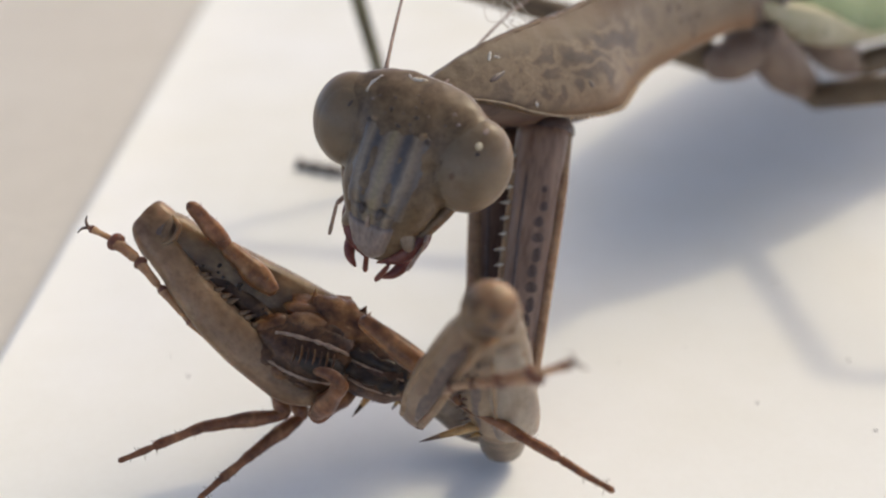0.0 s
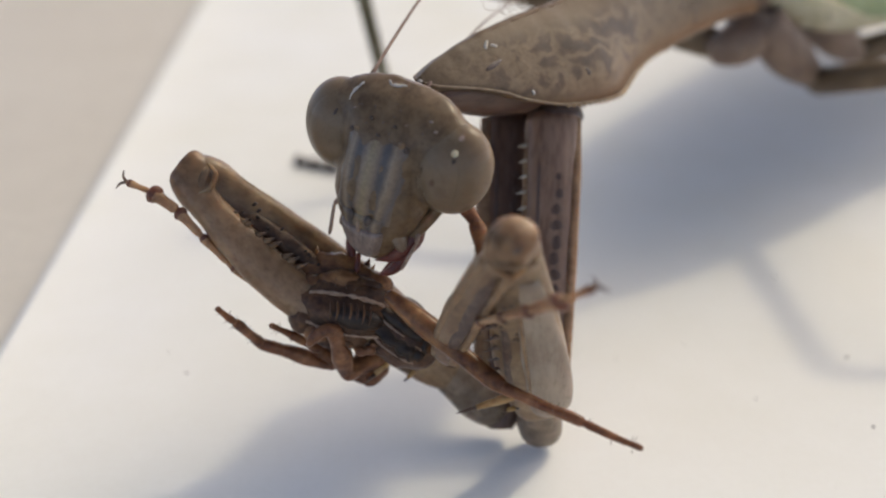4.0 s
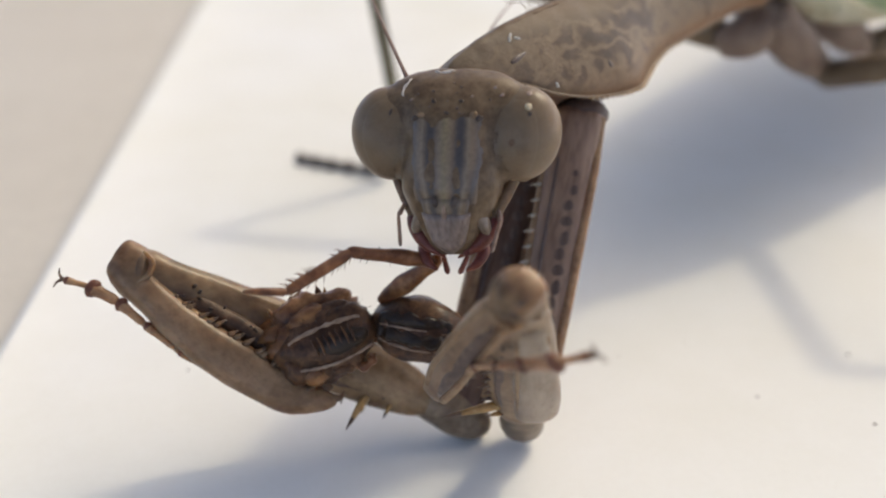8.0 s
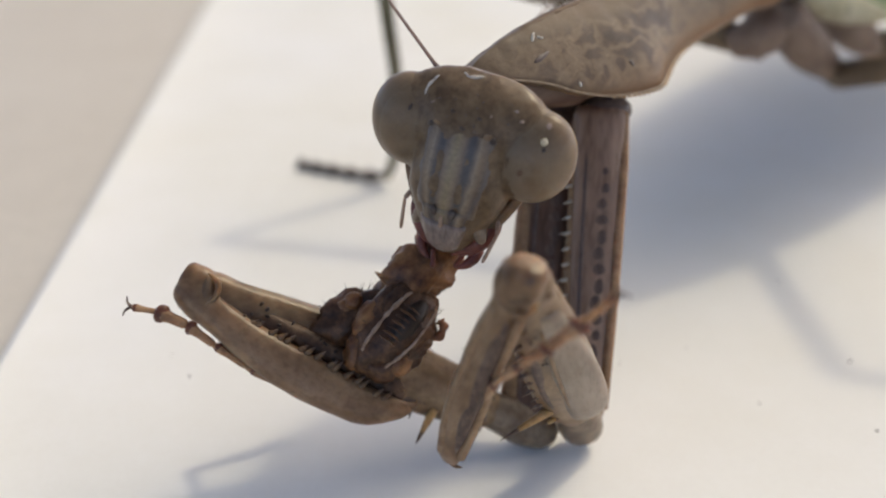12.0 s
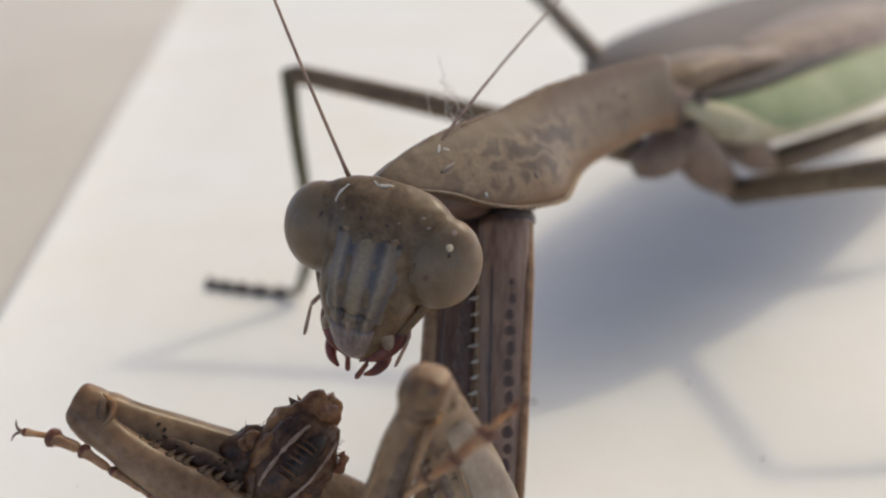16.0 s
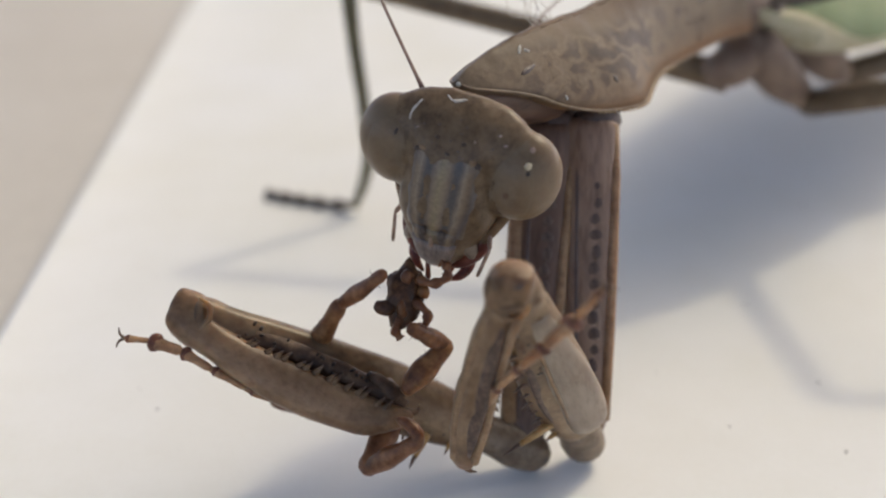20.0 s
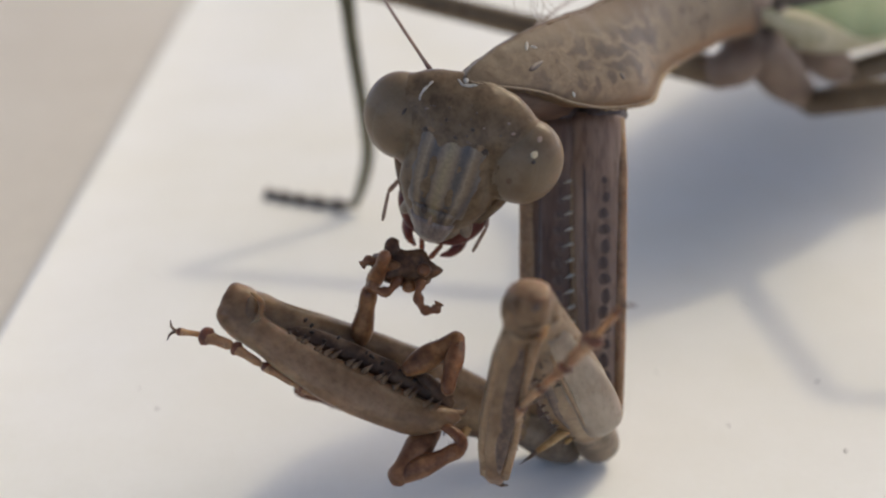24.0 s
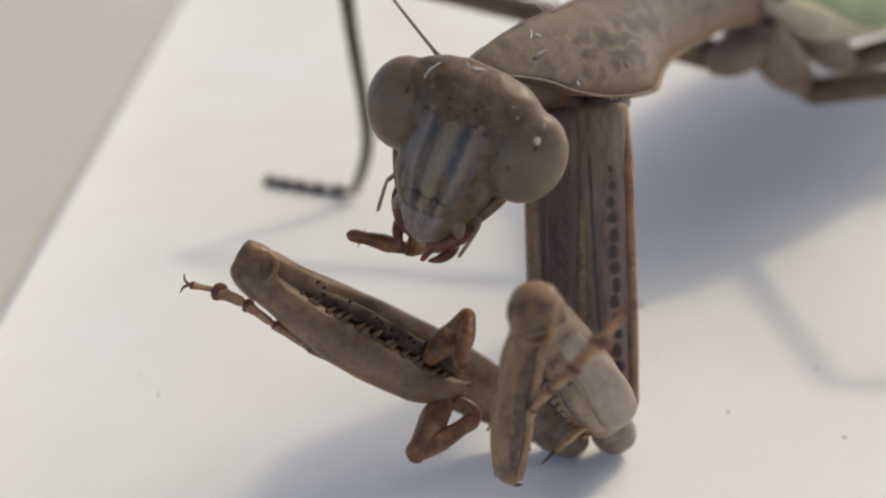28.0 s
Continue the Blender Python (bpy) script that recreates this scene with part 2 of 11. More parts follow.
def paper_material():
    m, nt, b = shader("white_paper")
    vec = mm_coords(nt)
    wide = noise_of(nt, vec, 0.035, 3.0)
    fibre = noise_of(nt, vec, 3.0, 6.0, 0.7)
    col = ramp_of(nt, wide, ((0.32, (0.79, 0.775, 0.71)), (0.5, (0.815, 0.81, 0.775)), (0.68, (0.825, 0.826, 0.815))))
    col = blend(nt, 0.5, col, ramp_of(nt, fibre, ((0.3, (0.965, 0.96, 0.95)), (0.6, (1, 1, 1)))), "MULTIPLY")
    cloud = noise_of(nt, vec, 0.16, 4.0, 0.6)
    col = blend(nt, 0.6, col, ramp_of(nt, cloud, ((0.35, (0.945, 0.94, 0.91)), (0.65, (1.0, 1.0, 1.0)))), "MULTIPLY")
    nt.links.new(col, b.inputs["Base Color"])
    b.inputs["Roughness"].default_value = 0.75
    b.inputs["Specular IOR Level"].default_value = 0.3
    bump_of(nt, b, fibre, 0.12, 0.00004)
    return m


def table_material():
    m, nt, b = shader("beige_board")
    vec = mm_coords(nt)
    wide = noise_of(nt, vec, 0.05, 4.0)
    fine = noise_of(nt, vec, 1.2, 5.0, 0.7)
    col = ramp_of(nt, wide, ((0.3, (0.665, 0.6, 0.505)), (0.7, (0.725, 0.663, 0.57))))
    col = blend(nt, 0.6, col, ramp_of(nt, fine, ((0.3, (0.9, 0.89, 0.87)), (0.65, (1.03, 1.02, 1.0)))), "MULTIPLY")
    nt.links.new(col, b.inputs["Base Color"])
    b.inputs["Roughness"].default_value = 0.6
    bump_of(nt, b, fine, 0.15, 0.00006)
    return m


def marbled_material():
    """Tan cuticle: grey-brown rounded blotches with pale veins between them in the middle of each flank, olive-tan
    edges without blotches that turn brighter and redder low down, a darker keel.
    """
    m, nt, b = shader("marbled_pronotum")
    vec = mm_coords(nt, 0.75)
    bend = nt.nodes.new("ShaderNodeTexNoise")
    bend.inputs["Scale"].default_value = 0.8
    bend.inputs["Detail"].default_value = 2.0
    nt.links.new(vec, bend.inputs["Vector"])
    shift = nt.nodes.new("ShaderNodeVectorMath")
    shift.operation = "MULTIPLY_ADD"
    nt.links.new(bend.outputs["Color"], shift.inputs[0])
    shift.inputs[1].default_value = (1.1, 1.1, 1.1)
    nt.links.new(vec, shift.inputs[2])
    spots = noise_of(nt, shift.outputs["Vector"], 1.0, 2.0, 0.5)
    veins = noise_of(nt, shift.outputs["Vector"], 1.9, 1.0, 0.4)
    light, mid, brown, grey = (0.182, 0.128, 0.08), (0.14, 0.097, 0.06), (0.098, 0.066, 0.043), (0.07, 0.048, 0.034)
    col = ramp_of(nt, spots, ((0.36, grey), (0.45, brown), (0.475, mid), (0.53, light), (0.6, mid), (0.625, brown), (0.7, grey)))
    lines = ramp_of(nt, veins, ((0.44, (1, 1, 1)), (0.485, (0.72, 0.69, 0.66)), (0.505, (1.3, 1.28, 1.24)), (0.54, (1, 1, 1))))
    col = blend(nt, 0.75, col, lines, "MULTIPLY")
    plain = ramp_of(nt, noise_of(nt, vec, 0.5, 4.0), ((0.3, (0.118, 0.08, 0.048)), (0.7, (0.16, 0.112, 0.07))))
    z, x = along(nt, vec, 2), along(nt, vec, 0)
    mask = ramp_of(nt, sums(nt, "ADD", sums(nt, "MULTIPLY", z, 0.25), 0.4), ((0.33, (0, 0, 0)), (0.45, (1, 1, 1)), (0.74, (1, 1, 1)), (0.84, (0, 0, 0))))
    ends = ramp_of(nt, sums(nt, "DIVIDE", x, 16.5), ((0.1, (0.15, 0.15, 0.15)), (0.36, (0.25, 0.25, 0.25)), (0.55, (1, 1, 1)), (0.86, (1, 1, 1)), (0.93, (0.3, 0.3, 0.3)), (1.0, (0.1, 0.1, 0.1))))
    col = blend(nt, blend(nt, 1.0, mask, ends, "MULTIPLY"), plain, col)
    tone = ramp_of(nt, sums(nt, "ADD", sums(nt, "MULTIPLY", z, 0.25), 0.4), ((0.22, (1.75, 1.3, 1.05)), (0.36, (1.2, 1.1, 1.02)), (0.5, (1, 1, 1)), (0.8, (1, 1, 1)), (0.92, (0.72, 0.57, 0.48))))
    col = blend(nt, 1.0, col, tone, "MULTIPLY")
    fine = noise_of(nt, vec, 6.0, 5.0, 0.65)
    col = blend(nt, 0.6, col, ramp_of(nt, fine, ((0.3, (0.75, 0.72, 0.69)), (0.55, (1, 1, 1)), (0.75, (1.1, 1.08, 1.05)))), "MULTIPLY")
    nt.links.new(col, b.inputs["Base Color"])
    b.inputs["Roughness"].default_value = 0.5
    b.inputs["Specular IOR Level"].default_value = 0.22
    b.inputs["Subsurface Weight"].default_value = 0.1
    b.inputs["Subsurface Radius"].default_value = (1.0, 0.6, 0.35)
    b.inputs["Subsurface Scale"].default_value = 0.0005
    bump_of(nt, b, sums(nt, "ADD", fine, spots), 0.35, 0.00005)
    return m


M_FACE = face_material()
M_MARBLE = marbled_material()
M_PAPER = paper_material()
M_TABLE = table_material()


# ---- mesh helpers (millimetres) ----
def part(name, bm, material, parent=None, label="", m=None):
    """Links a bmesh as one smooth mesh object under a thing or a part."""
    bmesh.ops.recalc_face_normals(bm, faces=bm.faces)
    for v in bm.verts:
        v.co *= MM
    me = bpy.data.meshes.new(name)
    for f in bm.faces:
        f.smooth = True
    bm.to_mesh(me)
    bm.free()
    me.materials.append(material)
    ob = new(name, me)
    if parent is not None:
        ob.parent = parent
    if m is not None:
        ob.matrix_basis = m
    if label:
        tagged(ob, label)
    return ob


def shared(name, like, parent, m, label=""):
    ob = new(name, like.data)
    ob.parent = parent
    ob.matrix_basis = m
    if label:
        tagged(ob, label)
    return ob


def rings(bm, loops, cap=True):
    rows = [[bm.verts.new(p) for p in loop] for loop in loops]
    n = len(rows[0])
    for a, b in zip(rows, rows[1:]):
        for i in range(n):
            bm.faces.new((a[i], a[(i + 1) % n], b[(i + 1) % n], b[i]))
    if cap:
        bm.faces.new(rows[0][::-1])
        bm.faces.new(rows[-1])
    return rows


def oval(c, u, v, n=16, power=1.0):
    out = []
    for i in range(n):
        a = 2 * math.pi * i / n
        x, y = math.cos(a), math.sin(a)
        x = math.copysign(abs(x) ** power, x)
        y = math.copysign(abs(y) ** power, y)
        out.append(Vector(c) + Vector(u) * x + Vector(v) * y)
    return out


def limb(bm, secs, n=16, power=0.9):
    """A solid along x: stations of x, y, z, half width in y, half depth in z."""
    rings(bm, [oval((x, y, z), (0, ry, 0), (0, 0, rz), n, power) for x, y, z, ry, rz in secs])
    return bm


def smooth_secs(secs, steps=4):
    """Rounds a list of stations with a spline through them."""
    arr = [np.array(s, float) for s in secs]
    arr = [2 * arr[0] - arr[1]] + arr + [2 * arr[-1] - arr[-2]]
    out = []
    for i in range(1, len(arr) - 2):
        p0, p1, p2, p3 = arr[i - 1:i + 3]
        for k in range(steps):
            t = k / steps
            out.append(0.5 * (2 * p1 + (p2 - p0) * t + (2 * p0 - 5 * p1 + 4 * p2 - p3) * t * t + (3 * p1 - p0 - 3 * p2 + p3) * t ** 3))
    out.append(arr[-2])
    return [tuple(s) for s in out]


def tube(bm, pts, radii, n=10, flat=1.0):
    """A tube along a polyline."""
    pts = [Vector(p) for p in pts]
    loops = []
    side = None
    for i, p in enumerate(pts):
        way = (pts[min(i + 1, len(pts) - 1)] - pts[max(i - 1, 0)]).normalized()
        if side is None:
            side = way.cross(Vector((0, 0, 1)))
            if side.length < 0.1:
                side = way.cross(Vector((0, 1, 0)))
        side = (side - way * side.dot(way)).normalized()
        up = side.cross(way)
        r = radii[i] if isinstance(radii, (list, tuple)) else radii
        loops.append(oval(p, side * r, up * r * flat, n))
    rings(bm, loops)
    return bm


def curve_pts(pts, steps=5):
    return [Vector(s) for s in smooth_secs(pts, steps)]


def ball(bm, c, r, rz=0.0, u=20, v=14, dent=0.0):
    """An ellipsoid with radii r about c, turned by rz degrees about z."""
    rot = Matrix.Rotation(radians(rz), 3, "Z")
    loops = []
    for j in range(1, v):
        a = math.pi * j / v
        loop = []
        for i in range(u):
            b = 2 * math.pi * i / u
            p = Vector((math.sin(a) * math.cos(b) * r[0], math.cos(a) * r[1], math.sin(a) * math.sin(b) * r[2]))
            if dent:
                p *= 1 + dent * (noise.noise(p * 1.6 + Vector(c)) + 0.45 * noise.noise(p * 4.5 + Vector(c)))
            loop.append(Vector(c) + rot @ p)
        loops.append(loop)
    rows = rings(bm, loops, cap=False)
    for row, y in ((rows[0], r[1]), (rows[-1], -r[1])):
        top = bm.verts.new(Vector(c) + rot @ Vector((0, y, 0)))
        for i in range(u):
            bm.faces.new((row[i], row[(i + 1) % u], top))
    return bm


def spike(bm, base, tip, r, bend=(0, 0, 0), n=7):
    a, b = Vector(base), Vector(tip)
    mid = (a + b) / 2 + Vector(bend)
    tube(bm, [a, (a + mid) / 2, mid, (mid + b) / 2, b], [r, r * 0.85, r * 0.62, r * 0.36, r * 0.05], n)
    return bm


def roughen(bm, amount, scale):
    """Uneven surface: pushes each vertex along its normal by noise."""
    bm.normal_update()
    for v in bm.verts:
        v.co += v.normal * amount * noise.noise(v.co * scale)
    return bm


B = bmesh.new

# ---- table and paper ----
bm = B()
bmesh.ops.create_cube(bm, size=1.0, matrix=Matrix.Translation((60, 150, -10.4)) @ Matrix.Diagonal((1500, 1100, 20, 1)))
table = tagged(part("table_top", bm, M_TABLE), "matte beige table top under the paper", "table", kind="structure")


def paper_sheet():
    """A sheet lying nearly flat, its long edge a little raised and softened."""
    bm = B()
    nx, ny = 60, 50
    top, low = [], []
    for j in range(ny + 1):
        y = -80 + 300 * j / ny
        rt, rl = [], []
        for i in range(nx + 1):
            x = 210 * (i / nx) ** 1.6
            z = 0.02 * noise.noise(Vector((x * 0.02, y * 0.02, 3))) if x > 25 else 0.0
            z += 0.35 * math.exp(-x / 2.2) - 0.35 * math.exp(-14 / 2.2)
            z = z if x < 14 else min(z, 0.0)
            rt.append(bm.verts.new((x, y, z)))
            rl.append(bm.verts.new((x, y, z - 0.3)))
        top.append(rt)
        low.append(rl)
    for j in range(ny):
        for i in range(nx):
            bm.faces.new((top[j][i], top[j][i + 1], top[j + 1][i + 1], top[j + 1][i]))
            bm.faces.new((low[j][i], low[j + 1][i], low[j + 1][i + 1], low[j][i + 1]))
    for j in range(ny):
        bm.faces.new((top[j][0], top[j + 1][0], low[j + 1][0], low[j][0]))
        bm.faces.new((top[j][nx], low[j][nx], low[j + 1][nx], top[j + 1][nx]))
    for i in range(nx):
        bm.faces.new((top[0][i], low[0][i], low[0][i + 1], top[0][i + 1]))
        bm.faces.new((top[ny][i], top[ny][i + 1], low[ny][i + 1], low[ny][i]))
    ob = part("paper_sheet", bm, M_PAPER, m=pm(-16.0, 0, 0, 0, 0, 2.8))
    return tagged(ob, "plain white sheet of paper lying on the table", "paper")


paper_sheet()

bm = B()
rng = random.Random(5)
for k in range(46):
    x, y = rng.uniform(-14, 30), rng.uniform(22, 75)
    r = rng.uniform(0.02, 0.07)
    ball(bm, (x, y, r * 0.3), (r, r * rng.uniform(0.5, 1.2), r * 0.5), rng.uniform(0, 90), 6, 4)
tagged(part("dust_specks", bm, M_SPOT), "tiny dark dust specks scattered on white paper", "dust", kind="stuff")

# ---- the mantis ----
mantis = new("praying_mantis")
mantis.location = (4 * MM, 34 * MM, 0)
tagged(mantis, "grey-brown praying mantis eating a cricket on white paper", "mantis")

# head: x across, y up the face, z out of the face; stations of y, half width, centre and half depth in z
HEAD_SECS = ((2.44, 0.7, -0.2, 0.12), (2.32, 1.4, -0.14, 0.34), (2.05, 1.9, -0.02, 0.62), (1.6, 2.08, 0.1, 0.86), (1.0, 1.72, 0.2, 1.06), (0.2, 1.46, 0.24, 1.2), (-0.6, 1.56, 0.28, 1.24),
             (-1.3, 1.6, 0.28, 1.22), (-1.9, 1.34, 0.3, 1.06), (-2.4, 1.04, 0.28, 0.9), (-2.85, 0.8, 0.26, 0.7), (-3.15, 0.58, 0.24, 0.5), (-3.36, 0.3, 0.24, 0.28))
HEAD_P = 2.4
EYE_AT, EYE_R, EYE_TURN = (2.08, 0.42, 0.04), (1.24, 1.45, 0.96), -9.0


def head_sec(y):
    ys = [s[0] for s in HEAD_SECS][::-1]
    return [float(np.interp(y, ys, [s[k] for s in HEAD_SECS][::-1])) for k in (1, 2, 3)]


def face_at(x, y):
    """The front of the head capsule at x, y."""
    w, zc, d = head_sec(y)
    return zc + d * max(0.0, 1 - (abs(x) / w) ** HEAD_P) ** (1 / HEAD_P), w


def eye_dist(x, y, z, side):
    c, s = math.cos(radians(EYE_TURN * side)), math.sin(radians(EYE_TURN * side))
    dx, dy, dz = x - EYE_AT[0] * side, y - EYE_AT[1], z - EYE_AT[2]
    u, v = dx * c + dy * s, -dx * s + dy * c
    return np.sqrt((u / EYE_R[0]) ** 2 + (v / EYE_R[1]) ** 2 + (dz / EYE_R[2]) ** 2) - 1


def soft_min(a, b, k):
    h = np.clip(0.5 + 0.5 * (b - a) / k, 0, 1)
    return b + (a - b) * h - k * h * (1 - h)


def head_ring(y, n=80):
    """One level of the head: the capsule and both eye mounds melt into one another."""
    w, zc, d = head_sec(y)
    r = np.linspace(0.0, 4.2, 700)
    out = []
    for i in range(n):
        a = 2 * math.pi * i / n
        x, z = r * math.cos(a), zc + r * math.sin(a)
        f = ((np.abs(x) / w) ** HEAD_P + (np.abs(z - zc) / d) ** HEAD_P) ** (1 / HEAD_P) - 1
        for side in (-1, 1):
            f = soft_min(f, eye_dist(x, y, z, side) * 1.05, 0.2)
        inside = np.nonzero(f < 0)[0]
        k = inside[-1] if len(inside) else 0
        out.append(Vector((x[k], y, z[k])))
    return out


def head_front(x, y):
    """Height of the head and the eye mounds at x, y, seen from the face."""
    w, zc, d = head_sec(y)
    z = np.linspace(-0.9, 1.7, 800)
    f = ((abs(x) / w) ** HEAD_P + (np.abs(z - zc) / d) ** HEAD_P) ** (1 / HEAD_P) - 1
    for side in (-1, 1):
        f = soft_min(f, eye_dist(x, y, z, side) * 1.05, 0.2)
    inside = np.nonzero(f < 0)[0]
    return float(z[inside[-1]]) if len(inside) else -0.9


bm = B()
levels = [2.44 - 0.5 * (i / 9) ** 2 for i in range(9)] + list(np.linspace(1.94, -3.0, 46)) + [-3.1, -3.2, -3.28, -3.34]
rings(bm, [head_ring(y) for y in levels])
bmesh.ops.smooth_vert(bm, verts=bm.verts, factor=0.5, use_axis_x=True, use_axis_y=True, use_axis_z=True)
roughen(bm, 0.035, 1.7)
roughen(bm, 0.02, 4.5)
head = part("head", bm, M_HEAD, mantis, "grey-brown triangular head with striped face")


def plate_half(y):
    return float(np.interp(y, (-3.4, -2.9, -2.4, -1.7, -0.5, 1.1), (0.3, 0.62, 0.8, 1.0, 1.22, 1.18)))


def face_plate(name, y0, y1, spread, lift, label, mat=None, ridge=0.03, round_end=0.0):
    bm = B()
    nx, ny = 30, 18
    grid = []
    for j in range(ny + 1):
        row = []
        for i in range(nx + 1):
            s = -1 + 2 * i / nx
            y = y0 + (y1 - y0) * j / ny * (1 - round_end * s * s)
            x = s * plate_half(y) * spread
            edge = min(1.0, 6 * min(1 - abs(s), j / ny + 0.01, 1 - j / ny + 0.01))
            fold = ridge * math.cos(x * 2 * math.pi / 0.78)
            z = face_at(x, y)[0] - 0.06 + (0.06 + lift + fold) * math.sqrt(max(0.0, edge))
            row.append((x, y, z))
        grid.append(row)
    vs = [[bm.verts.new(p) for p in row] for row in grid]
    for j in range(ny):
        for i in range(nx):
            bm.faces.new((vs[j][i], vs[j][i + 1], vs[j + 1][i + 1], vs[j + 1][i]))
    return part(name, bm, mat or M_FACE, head, label)


face_plate("face_shield", 0.98, -1.78, 0.98, 0.03, "face shield with blue-grey and tan stripes")
face_plate("clypeus", -1.55, -2.5, 0.78, 0.085, "tan clypeus below the face shield", ridge=0.0, round_end=0.1)
for x in (-0.31, 0.32):
    bm = B()
    ball(bm, (x, -1.68, face_at(x, -1.68)[0] + 0.095), (0.12, 0.18, 0.06), 12 if x < 0 else -12, 14, 8, 0.35)
    part("face_spot", bm, M_SPOT, head, "dark spot on the face")
lip = face_plate("labrum", -2.0, -3.34, 0.88, 0.2, "rounded pale lilac-grey upper lip", M_LABRUM, 0.0, 0.22)
bm = B()
tube(bm, curve_pts([(0.0, y, face_at(0, y)[0] + 0.14) for y in (-1.75, -2.2, -2.65, -3.1)], 5), [0.03, 0.05, 0.07, 0.08, 0.09, 0.09, 0.09, 0.09, 0.08, 0.08, 0.07, 0.06, 0.05, 0.04, 0.03, 0.02], 8, 0.5)
part("ridge", bm, M_PREY_LINE, lip, "pale middle ridge of the lip")

PALPS = []
for side in (-1, 1):
    bm = B()
    ball(bm, (EYE_AT[0] * side, EYE_AT[1], EYE_AT[2]), [r * 1.018 for r in EYE_R], EYE_TURN * side, 44, 32)
    eye = part("compound_eye", bm, M_EYE, head, "large smooth taupe compound eye")
    if side > 0:
        marks = (("pale_fleck", (2.45, 1.2), (0.11, 0.12, 0.04), M_FLECK, "cream fleck on the eye"), ("pale_fleck", (2.42, 1.62), (0.08, 0.11, 0.012), M_PALP, "faint whitish fleck"),
                 ("pupil_spot", (2.5, 0.98), (0.065, 0.075, 0.04), M_SPOT, "small dark spot"), ("pupil_spot", (1.95, 0.12), (0.1, 0.12, 0.012), M_KEEL, "soft dark pupil spot"))
    else:
        marks = (("pupil_spot", (-1.83, 1.05), (0.05, 0.13, 0.03), M_SPOT, "small black mark"),)
    for nm, (x, y), r, mat, lab in marks:
        zs = np.linspace(-1.0, 1.4, 500)
        z = max(zs[np.nonzero(eye_dist(x, y, zs, side) < 0.018)[0][-1]], head_front(x, y) + 0.055)
        bm = B()
        ball(bm, (0, 0, 0), r, 12, 14, 8, 0.3)
        nrm = Vector(((x - EYE_AT[0] * side) / EYE_R[0] ** 2, (y - EYE_AT[1]) / EYE_R[1] ** 2, (z - EYE_AT[2]) / EYE_R[2] ** 2)).normalized()
        turn = nrm.to_track_quat("Z", "Y").to_matrix()
        for v in bm.verts:
            v.co = turn @ v.co + Vector((x, y, z))
        part(nm, bm, mat, eye, lab)
    # front of the eye, where it runs in over the side of the face
    bm = B()
    centre = bm.verts.new((2.08 * side, 0.22, head_front(2.08 * side, 0.22) + 0.045))
    last = None
    for j in range(1, 13):
        r = j / 12
        ring = []
        for i in range(40):
            a = 2 * math.pi * i / 40
            x, y = 2.08 + 0.72 * r * math.cos(a), 0.22 + 1.3 * r * math.sin(a) + 0.1 * r * math.cos(a)
            ring.append(bm.verts.new((x * side, y, head_front(x * side, y) - 0.03 + 0.085 * (1 - r ** 7) + 0.03 * math.exp(-((r - 0.93) / 0.045) ** 2))))
        for i in range(40):
            q = (i + 1) % 40
            bm.faces.new((centre, ring[i], ring[q]) if last is None else (last[i], ring[i], ring[q], last[q]))
        last = ring
    bmesh.ops.recalc_face_normals(bm, faces=bm.faces)
    part("eye_front", bm, M_EYE, eye, "smooth inner part of the eye with a raised rim")
    # outer plate of the jaw, beside the lip
    bm = B()
    ball(bm, (0, 0, 0), (0.27, 0.8, 0.42), 0, 22, 16, 0.1)
    turn = Matrix.Rotation(radians(28 * side), 3, "Z")
    for v in bm.verts:
        v.co = turn @ v.co + Vector((0.82 * side, -2.0, 0.5))
    part("jaw_plate", bm, M_FACE, head, "striped grey jaw plate")
    bm = B()
    tube(bm, curve_pts(((1.95 * side, -0.75, -0.1), (1.7 * side, -1.35, 0.0), (1.32 * side, -2.05, 0.1), (0.95 * side, -2.6, 0.16))), 0.2, 12)
    part("cheek", bm, M_HEAD, head)
    bm = B()
    tube(bm, curve_pts(((1.2 * side, -1.85, -0.15), (1.2 * side, -2.4, 0.05), (0.85 * side, -3.0, 0.25), (0.2 * side, -3.45, 0.35)), 4),
         [0.24, 0.28, 0.31, 0.33, 0.33, 0.32, 0.3, 0.27, 0.24, 0.2, 0.14, 0.08, 0.03], 10)
    part("mandible", bm, M_RED, head, "dark red mandible")
    bm = B()
    tube(bm, curve_pts(((0.75 * side, -2.7, -0.1), (0.95 * side, -3.2, 0.05), (0.8 * side, -3.6, 0.25), (0.45 * side, -3.85, 0.35)), 4),
         [0.16, 0.19, 0.21, 0.22, 0.22, 0.21, 0.2, 0.18, 0.16, 0.14, 0.11, 0.08, 0.04], 10)
    part("maxilla", bm, M_RED, head, "dark red curved mouthpart")
    # long jointed palp
    joints = ((1.02 * side, -1.95, -0.1), (1.5 * side, -1.8, 0.1), (1.66 * side, -2.2, 0.35), (1.5 * side, -3.15, 0.6))
    bm = B()
    for a, b, r in zip(joints, joints[1:], (0.075, 0.075, 0.06)):
        tube(bm, [a, Vector(a).lerp(Vector(b), 0.15), Vector(a).lerp(Vector(b), 0.85), b], [r * 0.8, r, r * 1.1, r * 0.7], 8)
    PALPS.append(part("palp", bm, M_PALP, head, "thin jointed palp"))
    joints = ((0.4 * side, -2.9, -0.05), (0.62 * side, -3.4, 0.15), (0.45 * side, -3.95, 0.4))
    bm = B()
